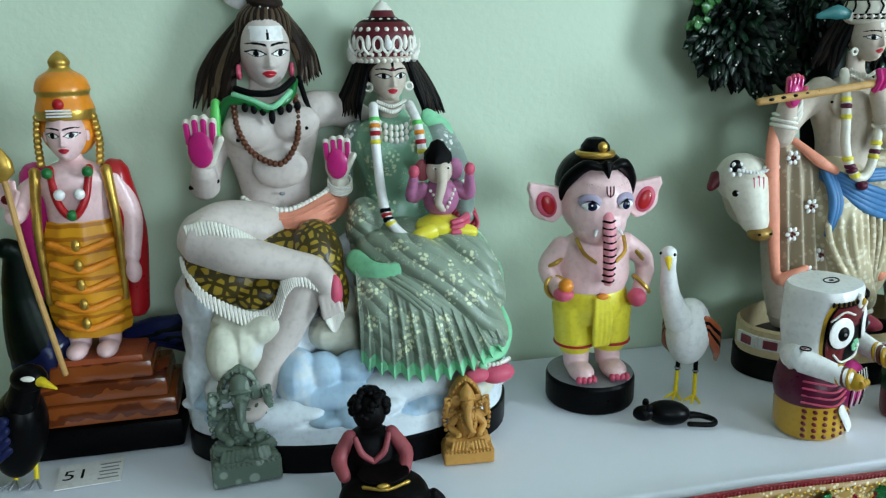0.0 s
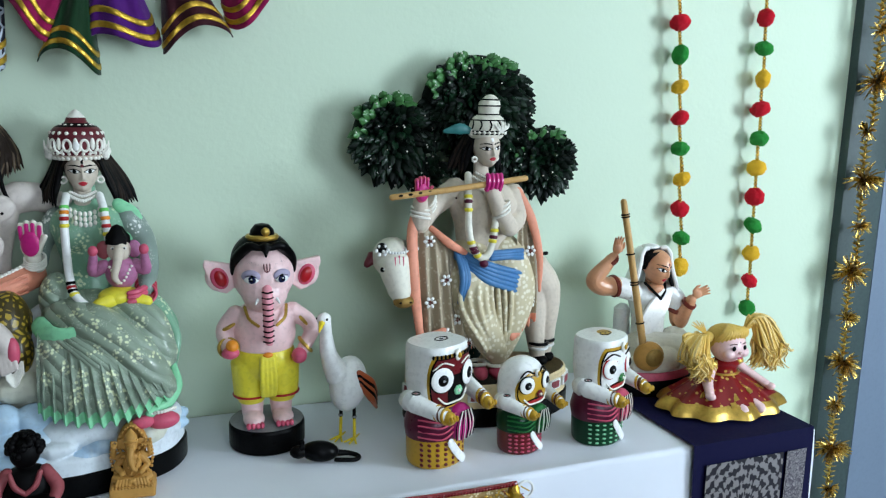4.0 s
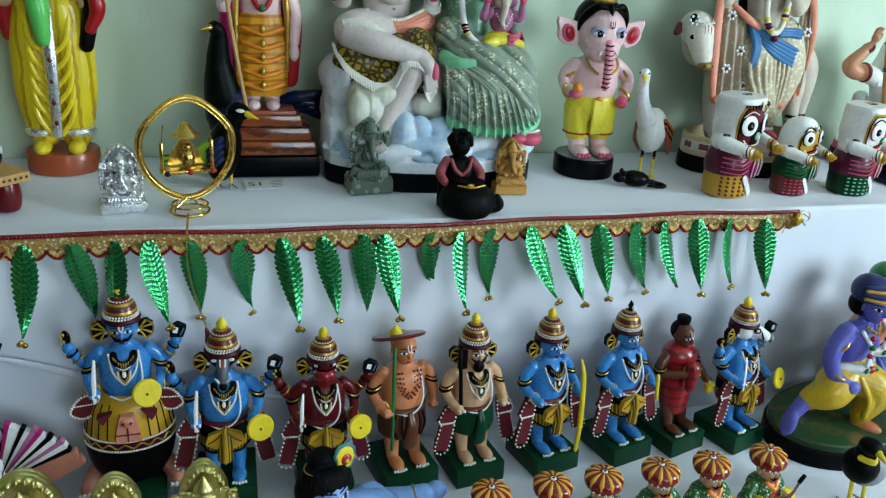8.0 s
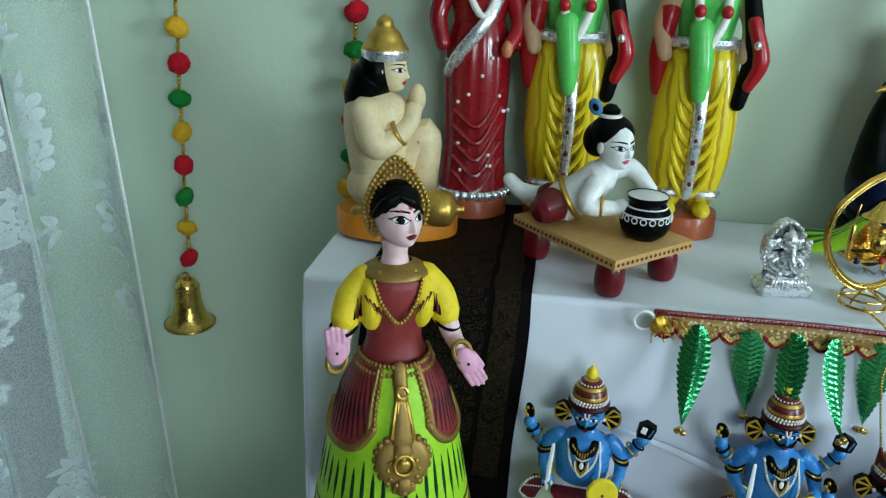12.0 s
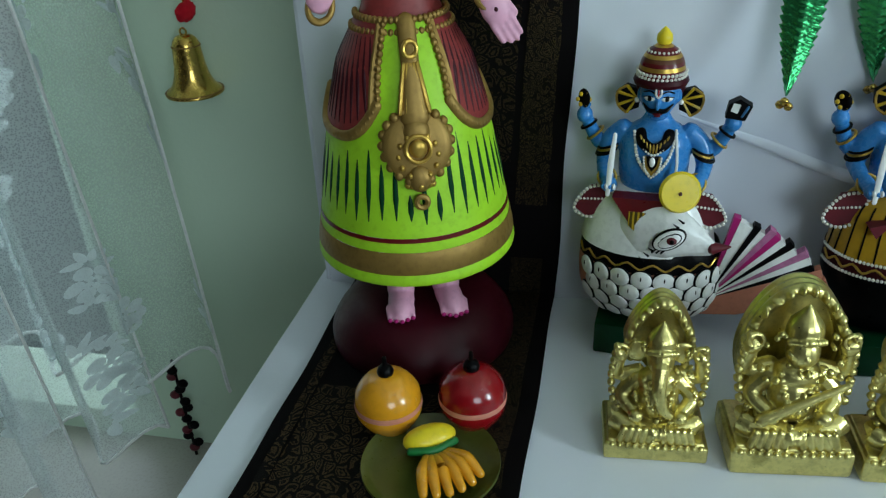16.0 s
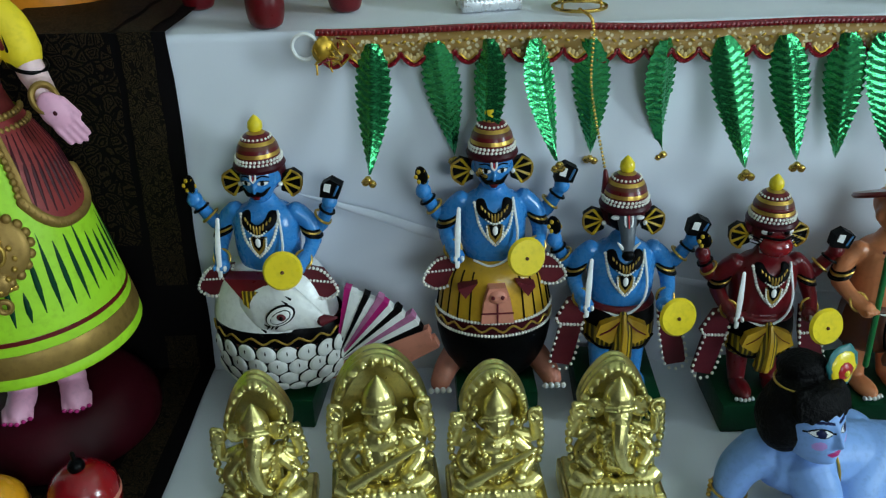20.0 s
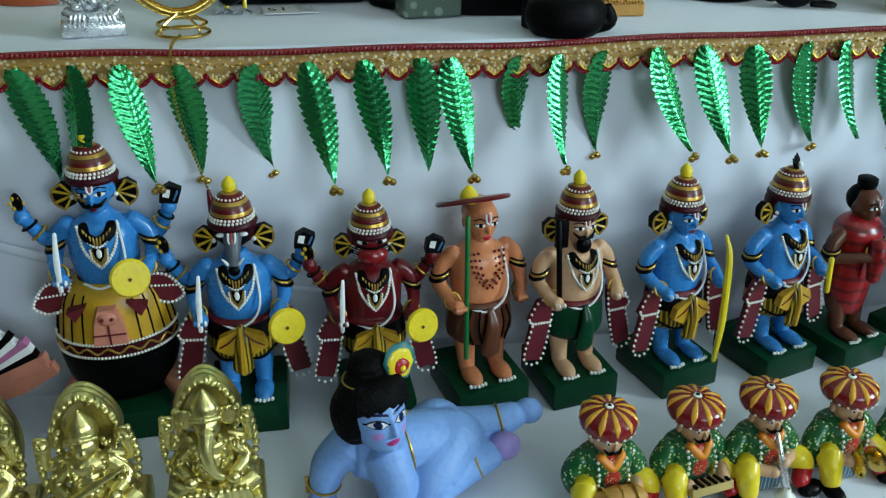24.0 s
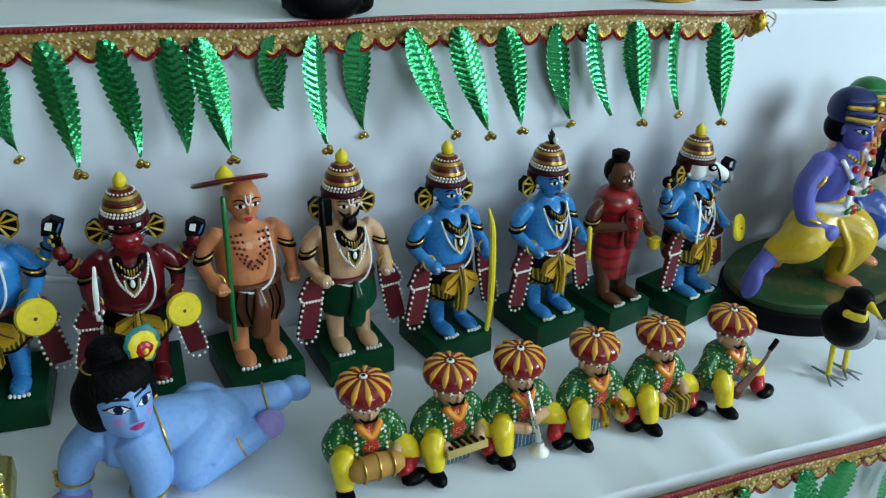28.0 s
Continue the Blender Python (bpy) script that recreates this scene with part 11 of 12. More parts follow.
def crawling_baby():
    s = Sculpt()
    f = C["baby_blue"]
    s.tube([(-0.002, 0.004, 0.068), (0.04, 0.014, 0.064), (0.08, 0.026, 0.054)], [0.036, 0.034, 0.034], f)
    s.ell((0.092, 0.026, 0.048), (0.038, 0.034, 0.036), f)
    s.ell((0.076, 0.05, 0.052), (0.034, 0.028, 0.034), f)
    # arms to the ground
    s.tube([(-0.024, 0.004, 0.078), (-0.046, 0.0, 0.056), (-0.056, -0.006, 0.016)], [0.024, 0.02, 0.014], f)
    s.ell((-0.06, -0.014, 0.011), (0.022, 0.017, 0.011), C["lilac"], rz=20)
    s.tube([(0.012, -0.012, 0.075), (0.022, -0.032, 0.048), (0.018, -0.042, 0.016)], [0.026, 0.022, 0.016], f)
    s.ell((0.014, -0.052, 0.011), (0.016, 0.022, 0.011), C["lilac"])
    # near leg tucked under, far one stretched behind
    s.tube([(0.09, 0.03, 0.055), (0.062, -0.012, 0.034), (0.062, -0.022, 0.022)], [0.036, 0.03, 0.022], f)
    s.tube([(0.064, -0.014, 0.024), (0.1, 0.004, 0.026), (0.138, 0.014, 0.036)], [0.024, 0.021, 0.016], f)
    s.ell((0.15, 0.016, 0.042), (0.019, 0.015, 0.017), C["lilac"], ry=-20)
    s.tube([(0.1, 0.044, 0.044), (0.14, 0.05, 0.046), (0.172, 0.054, 0.054)], [0.03, 0.023, 0.016], f)
    s.ell((0.188, 0.056, 0.056), (0.018, 0.014, 0.016), f, ry=20)
    s.tube([(-0.004, 0.004, 0.09), (-0.004, -0.004, 0.12)], 0.02, f, n=1)
    # round face turned a little aside, with soft cheeks
    face = pose(0.004, -0.014, 0.131, -14, 0, 24) @ Matrix.Scale(0.86, 4)
    old, s.m = s.m, face
    s.ell((0, 0.006, 0.004), (0.034, 0.03, 0.036), f)
    fine_head(s, (0, 0, 0.003), 0.0335, f, lips="magenta", top=1.3, jaw=0.5, eye=1.1, iris="navy", brow="navy", mark=lambda x, h: C["cheek"] if (abs(x) - 0.52) ** 2 / 0.03 + (h + 0.42) ** 2 / 0.025 < 1 else C["sleeve"] if 0.5 < h < 0.62 and abs(x) < 0.45 and int(x * 30) % 3 == 0 else None)
    s.m = old
    s.fuse(0.0013, f, soft=6)
    s.m = face
    for k in (-1, 1):
        s.ell((k * 0.036, 0.006, -0.004), (0.005, 0.007, 0.01), f)
        s.ell((k * 0.038, 0.002, -0.014), 0.0045, C["gold"])
    # soft black hair to the nape, with a fringe and a topknot
    for c, r in (((0, 0.008, 0.022), (0.043, 0.038, 0.034)), ((-0.026, 0.014, 0.002), (0.024, 0.03, 0.036)), ((0.03, 0.016, 0.006), (0.018, 0.026, 0.03)), ((-0.03, 0.014, -0.01), (0.014, 0.018, 0.018)), ((0, -0.012, 0.034), (0.034, 0.022, 0.016)), ((0.004, 0.014, 0.058), (0.027, 0.026, 0.017))):
        s.ell(c, r, C["curl"], lump=0.1, freq=60)
    for k in range(15):
        a = -0.03 + k * 0.0043
        s.tube([(a * 0.8, -0.016, 0.042), (a, -0.03 + 12 * a * a, 0.03), (a * 1.06, -0.0335 + 12 * a * a, 0.0185 + 0.003 * math.sin(k * 2.1))], [0.008, 0.0065, 0.004], C["curl"], seg=7)
    s.fuse(0.0014, C["curl"], soft=3)
    s.ring((0.002, 0.006, 0.046), 0.033, 0.0013, C["gold"], rx=8, sy=0.9)
    for sc, m, d in ((1.0, "teal", 0), (0.82, "yellow", 0.0016), (0.5, "red", 0.0034), (0.2, "yellow", 0.005)):
        s.ell((0.034, -0.012 - d, 0.06 - 0.01 * (1 - sc)), (0.021 * sc, 0.004, 0.023 * sc), C[m], ry=25, lump=0.2, freq=120)
    s.m = old
    s.ring((-0.003, -0.002, 0.1), 0.0225, 0.0016, C["silver"], rx=-12)
    for c, r, a in (((-0.053, -0.004, 0.034), 0.0175, 8), ((0.02, -0.04, 0.032), 0.0195, 0), ((0.118, 0.01, 0.031), 0.0195, 70), ((0.152, 0.051, 0.048), 0.0215, 80)):
        s.ring(c, r, 0.0014, C["gold"], ry=a)
    s.ring((0.034, 0.012, 0.064), 0.0355, 0.0014, C["gold"], ry=84, rz=14)
    for k in range(4):
        s.ell((-0.071, -0.002, 0.024 + k * 0.006), 0.0026, C["gold"])
    return s.done("crawling_baby_statue", pose(-0.304, 0.556, LOW, 0, 0, -2) @ Matrix.Scale(0.86, 4), "pale blue painted crawling baby statue with black curls and feather", "statue")


crawling_baby()


def walking_pair():
    """Two turbaned figures striding beside a white calf on a green mound."""
    s = Sculpt()
    mound = paint("green_mound_paint", rgb(34, 70, 34), 0.45, scale=40, dirt=rgb(150, 100, 60), dirt_amount=0.5)
    wavy_rim(s, 0.165, 0.105, 0, 0.032, C["soft_black"], 6, lump=0.03)
    wavy_rim(s, 0.16, 0.1, 0.03, 0.045, mound, 6, lump=0.03, dome=0.01)
    for x, y, skin, cloth, turb, z0 in ((-0.045, -0.012, "violet", "mustard", "turban_blue", 0.0), (0.045, 0.022, "skin", "royal", "leaf", -0.004)):
        f = C[skin]
        hip = (x + 0.005, y, 0.145 + z0)
        # legs: one planted, one kicked back
        s.tube([hip, (x + 0.035, y - 0.035, 0.118), (x + 0.025, y - 0.03, 0.065)], [0.036, 0.033, 0.017], C[cloth])
        s.tube([(x + 0.025, y - 0.03, 0.066), (x + 0.024, y - 0.028, 0.05)], 0.012, f if skin == "skin" else C["skin"], n=1)
        s.ell((x + 0.032, y - 0.042, 0.05), (0.014, 0.026, 0.011), C["skin"], rz=25)
        s.tube([hip, (x - 0.045, y - 0.01, 0.118), (x - 0.075, y + 0.005, 0.1)], [0.036, 0.033, 0.018], C[cloth])
        s.tube([(x - 0.075, y + 0.005, 0.1), (x - 0.1, y + 0.008, 0.075)], [0.014, 0.012], f, n=1)
        s.ell((x - 0.108, y + 0.006, 0.06), (0.012, 0.014, 0.026), f, ry=15)
        for k in range(5):
            s.tube([(x - 0.01 + k * 0.01, y - 0.036, 0.15), (x + 0.002 + k * 0.009, y - 0.052, 0.115), (x + 0.012 + k * 0.006, y - 0.046, 0.075)], 0.0045, C[cloth], seg=7)
        s.lathe([(0.03, 0.145), (0.028, 0.17), (0.033, 0.2), (0.036, 0.22), (0.026, 0.233), (0.013, 0.24), (0.012, 0.25)], f, c=(x, y, z0), sy=0.72, n=4, lean=(0.012, 0))
        s.tube([(x - 0.03, y - 0.01, 0.16), (x + 0.002, y - 0.032, 0.163), (x + 0.032, y - 0.014, 0.16)], [0.009, 0.01, 0.009], C["white"])
        s.ell((x + 0.006, y - 0.04, 0.166), (0.008, 0.005, 0.007), C["red"])
        for k in (-1, 1):
            s.ell((x + 0.006 + k * 0.011, y - 0.041, 0.166), (0.007, 0.003, 0.004), C["leaf"], ry=k * 30)
        s.tube([(x - 0.022, y + 0.0, 0.225), (x - 0.052, y - 0.002, 0.19), (x - 0.05, y - 0.014, 0.152), (x - 0.03, y - 0.03, 0.14)], [0.017, 0.0155, 0.012, 0.01], f)
        s.ell((x - 0.026, y - 0.036, 0.136), (0.015, 0.011, 0.012), f)
        s.ring((x - 0.042, y - 0.001, 0.205), 0.0165, 0.003, C["gold"], ry=-40)
        s.ring((x - 0.046, y - 0.018, 0.152), 0.0125, 0.0026, C["gold"], ry=20)
        s.tube([(x + 0.036, y, 0.225), (x + 0.058, y + 0.01, 0.2), (x + 0.066, y + 0.006, 0.18)], [0.016, 0.014, 0.011], f)
        s.tube([(x - 0.016, y - 0.022, 0.232), (x + 0.006, y - 0.03, 0.2), (x - 0.004, y - 0.036, 0.172)], 0.0036, C["white"])
        for z in (0.222, 0.204, 0.188):
            s.ell((x + 0.0 + 0.004 * (z < 0.21), y - 0.033, z), (0.006, 0.005, 0.005), C["red"] if z != 0.204 else C["leaf"])
        s.beads([(x - 0.005, y - 0.02, 0.238), (x + 0.012, y - 0.03, 0.228), (x + 0.028, y - 0.018, 0.238)], 9, 0.003, C["gold"])
        head(s, (x + 0.014, y - 0.008, 0.27 + z0), 0.0275, f, rz=-8)
        s.ell((x + 0.008, y + 0.009, 0.268 + z0), (0.0235, 0.021, 0.022), C["black"])
        s.lathe([(0.026, 0.279), (0.0305, 0.288), (0.0295, 0.302), (0.022, 0.314), (0.01, 0.321), (0, 0.322)], C[turb], c=(x + 0.012, y + 0.002, z0), n=3)
        for k in range(4):
            s.tube([(x + 0.012 - 0.03, y - 0.012, 0.288 + k * 0.007 + z0), (x + 0.012, y - 0.033 + 0.003 * k, 0.286 + k * 0.008 + z0), (x + 0.042 - 0.003 * k, y - 0.008, 0.296 + k * 0.006 + z0)], 0.0034, C["gold"] if k in (0, 2) else C[turb], seg=7)
        s.ell((x + 0.018, y - 0.031, 0.305 + z0), (0.007, 0.004, 0.008), C["gold"])
    # calf
    s.ell((0.085, 0.035, 0.12), (0.05, 0.032, 0.036), C["ivory"])
    s.tube([(0.105, 0.0, 0.14), (0.122, -0.02, 0.165)], [0.024, 0.02], C["ivory"], n=1)
    s.tube([(0.12, -0.02, 0.175), (0.132, -0.04, 0.165), (0.138, -0.056, 0.152)], [0.021, 0.016, 0.012], C["ivory"])
    s.ell((0.141, -0.063, 0.148), (0.011, 0.008, 0.008), C["black"])
    for k in (-1, 1):
        s.ell((0.12 + k * 0.02, -0.02, 0.19), (0.008, 0.006, 0.014), C["ivory"], ry=k * 40)
        s.ell((0.128 + k * 0.013, -0.042, 0.175), 0.003, C["black"])
        s.tube([(0.085 + k * 0.03, 0.03, 0.1), (0.085 + k * 0.03, 0.025, 0.045)], [0.014, 0.01], C["ivory"], n=1)
    s.fuse(0.0014, C["violet"], C["skin"], C["mustard"], C["royal"], C["ivory"], soft=4)
    return s.done("walking_pair_statue", pose(0.614, 0.668, LOW, 0, 0, 10) @ Matrix.Scale(0.95, 4), "painted statue of two turbaned youths with a calf on green ground", "statue", back=0.03)


walking_pair()

_s = Sculpt()
_s.ell((0.012, 0.0, 0.068), (0.034, 0.028, 0.03), C["grey"], ry=14)
_s.ell((-0.008, -0.004, 0.078), (0.026, 0.026, 0.028), C["soft_black"])
_s.tube([(-0.012, -0.008, 0.095), (-0.016, -0.012, 0.115)], [0.016, 0.014], C["soft_black"], n=1)
_s.ell((-0.018, -0.016, 0.122), (0.015, 0.017, 0.013), C["soft_black"])
_s.tube([(-0.02, -0.03, 0.121), (-0.024, -0.05, 0.116)], [0.006, 0.001], C["yellow"], n=1)
_s.tube([(-0.03, -0.014, 0.104), (-0.016, -0.028, 0.101), (0.0, -0.016, 0.106)], 0.005, C["yellow"], flat=0.5)
for _k in range(6):
    _s.tube([(0.03, -0.016 + 0.006 * _k, 0.068), (0.055, -0.016 + 0.006 * _k, 0.056), (0.082, -0.012 + 0.004 * _k, 0.052)], [0.01, 0.009, 0.003], C["grey"])
for _k in (-0.008, 0.022):
    _s.tube([(_k, 0, 0.045), (_k + 0.002, -0.004, 0.004)], 0.0032, C["yellow"], seg=8, n=1)
    for _a in (-45, 0, 45, 180):
        _s.tube([(_k + 0.002, -0.004, 0.004), (_k + 0.002 + 0.02 * math.sin(radians(_a)), -0.004 - 0.022 * math.cos(radians(_a)), 0.002)], [0.0022, 0.001], C["grey"], seg=6, n=1)
_s.done("grey_bird_figurine", pose(0.488, 0.502, LOW, 0, 0, 8), "grey and black bird figurine with yellow collar and legs", "figurine")

_s = Sculpt()
_s.ell((0, 0, 0.05), (0.034, 0.034, 0.05), C["lime"])
_s.ell((-0.006, -0.012, 0.108), (0.024, 0.024, 0.024), C["lime"])
_s.tube([(-0.008, -0.034, 0.11), (-0.012, -0.05, 0.096)], [0.009, 0.003], C["red"], n=1)
_s.ring((0, -0.004, 0.088), 0.023, 0.003, C["red"])
_s.ell((0.006, -0.033, 0.116), 0.003, C["black"])
_s.tube([(0.01, 0.03, 0.03), (0.02, 0.06, 0.01)], [0.016, 0.006], C["leaf"], n=1)
_s.done("parrot_figurine", pose(0.748, 0.548, LOW), "lime green parrot figurine with red beak", "figurine")


def howdah_elephant():
    s = Sculpt()
    b = C["soft_black"]
    s.ell((0.04, 0, 0.12), (0.105, 0.06, 0.075), b)
    for x in (-0.03, 0.1):
        for y in (-0.035, 0.035):
            s.tube([(x, y, 0.11), (x, y, 0.01)], [0.028, 0.024], b, n=1)
    s.ell((-0.075, -0.02, 0.14), (0.045, 0.042, 0.05), b)
    s.tube([(-0.1, -0.03, 0.13), (-0.125, -0.04, 0.08), (-0.115, -0.045, 0.03)], [0.022, 0.015, 0.01], b)
    for k in (-1, 1):
        s.ell((-0.055, -0.02 + k * 0.045, 0.14), (0.03, 0.006, 0.036), b)
    # patterned saddle cloth on both sides
    for y in (-0.064, 0.064):
        d = -0.003 if y < 0 else 0.003
        s.box((0.03, y, 0.125), (0.105, 0.006, 0.16), C["yellow"], 0.1)
        s.box((0.03, y + d, 0.128), (0.083, 0.005, 0.135), C["dark_red"], 0.1)
        for k in range(-2, 4):
            for t in (-1, 1):
                s.tube([(0.03 + k * 0.018 - t * 0.02, y + d * 1.9, 0.085), (0.03 + k * 0.018 + t * 0.02, y + d * 1.9, 0.17)], 0.0014, C["gold"], seg=5, n=1)
        for k in range(3):
            for q in range(4):
                s.ell((0.005 + k * 0.025, y + d * 1.9, 0.085 + q * 0.028), 0.003, C["pearl"])
    s.box((0.03, 0, 0.208), (0.115, 0.135, 0.014), C["leaf"], 0.2)
    for k in range(14):
        s.ell((-0.026 + k * 0.0086, -0.068, 0.198), (0.005, 0.003, 0.008), C["pearl"])
    # open yellow howdah under a red canopy
    for x in (-0.016, 0.076):
        for y in (-0.052, 0.052):
            s.tube([(x, y, 0.21), (x, y, 0.275)], 0.0055, C["yellow"], n=1)
    s.box((0.03, 0, 0.225), (0.1, 0.11, 0.024), C["yellow"], 0.1)
    s.box((0.03, 0, 0.282), (0.112, 0.125, 0.026), C["yellow"], 0.1)
    for k in range(9):
        s.ell((-0.018 + k * 0.012, -0.0635, 0.283), (0.0035, 0.002, 0.0045), C["dark_red"] if k % 2 else C["black"])
    roof = lambda u, v, d=0.0: (0.03 + (u - 0.5) * 0.15, (v - 0.5) * 0.14, 0.296 - d + 0.022 * (abs(2 * u - 1) * abs(2 * v - 1)) ** 3 + 0.014 * (1 - max(abs(2 * u - 1), abs(2 * v - 1))))
    s.drape(lambda u, v: roof(v, u), 16, 16, C["dark_red"])
    s.drape(lambda u, v: roof(u, v, 0.006), 16, 16, C["yellow"])
    for k in (-1, 1):
        for row, m in ((0.288, "yellow"), (0.281, "dark_red"), (0.274, "yellow")):
            s.beads([(0.03 - 0.07, k * 0.066, row), (0.03 + 0.07, k * 0.066, row)], 22, 0.0042, C[m])
            s.beads([(0.03 + k * 0.071, -0.064, row), (0.03 + k * 0.071, 0.064, row)], 20, 0.0042, C[m])
        s.beads([(0.03 - 0.068, k * 0.068, 0.262), (0.03 + 0.068, k * 0.068, 0.262)], 18, 0.0046, C["white"])
    s.lathe([(0.006, 0.316), (0.008, 0.326), (0.003, 0.336), (0, 0.34)], C["yellow"], c=(0.03, 0, 0), seg=14)
    return s.done("howdah_elephant_figurine", pose(0.868, 0.64, LOW, 0, 0, 0) @ Matrix.Diagonal((0.62, 0.74, 0.95, 1.0)), "black painted elephant carrying a yellow howdah with red canopy", "figurine")


howdah_elephant()

# ---- toran: ribbon with foil leaves and little bells along each step ----
FOIL, _nt, _b = base_mat("green_foil", 0.27, 0.9, coat=0.5)
_c = mix_node(_nt, noise_node(_nt, 18), rgb(14, 112, 52), rgb(84, 216, 136))
_nt.links.new(_c, _b.inputs["Base Color"])
bump_to(_nt, _b, noise_node(_nt, 90, 2), 0.35, 0.002)
RIBBON = spotted("gold_lace_ribbon", rgb(170, 132, 70), rgb(236, 220, 178), 210, 0.36, 0.4)
RED_CORD = spotted("red_sequin_cord", rgb(120, 12, 26), rgb(226, 84, 92), 330, 0.24, 0.2, 0.4)


def leaf_mesh():
    """A foil leaf 0.1 long hanging from its stalk: serrated edge, midrib, pressed side veins."""
    rows, cols = 96, 10
    verts, faces = [], []
    for j in range(rows + 1):
        t = j / rows
        w = 0.0136 * (math.sin(math.pi * min(1, t * 0.98 + 0.02) ** 0.66) ** 0.9) + 0.0006
        w *= 1 + 0.11 * (1 - 2 * (t * 16 % 1)) * (0.1 < t < 0.97)
        for i in range(cols + 1):
            u = i / cols * 2 - 1
            vein = 1 - 2 * abs(math.sin((t * 16 + abs(u) * 1.7) * math.pi)) ** 0.7
            verts.append((u * w, -0.0009 * vein * (abs(u) > 0.05) * min(1, 4 * (1 - t)) - 0.0035 * (1 - abs(u)) + 0.004 * math.sin(t * 3.0), -0.1 * t))
    for j in range(rows):
        for i in range(cols):
            a = j * (cols + 1) + i
            faces.append((a, a + 1, a + cols + 2, a + cols + 1))
    me = bpy.data.meshes.new("foil_leaf")
    me.from_pydata(verts, [], faces)
    me.materials.append(FOIL)
    me.polygons.foreach_set("use_smooth", [True] * len(faces))
    me.update()
    return me


LEAF = leaf_mesh()
_s = Sculpt()
for _q in ((-0.0035, 0, -0.004), (0.0035, 0.0, -0.005), (0, -0.003, -0.001)):
    _s.ell(_q, 0.0038, C["brass"], seg=10, rings=8)
    _s.ring(_q, 0.0038, 0.0006, C["old_gold"], seg=10, sub=4)
_bells = _s.done("spare", Matrix())
BELLS = _bells.data
bpy.data.objects.remove(_bells)


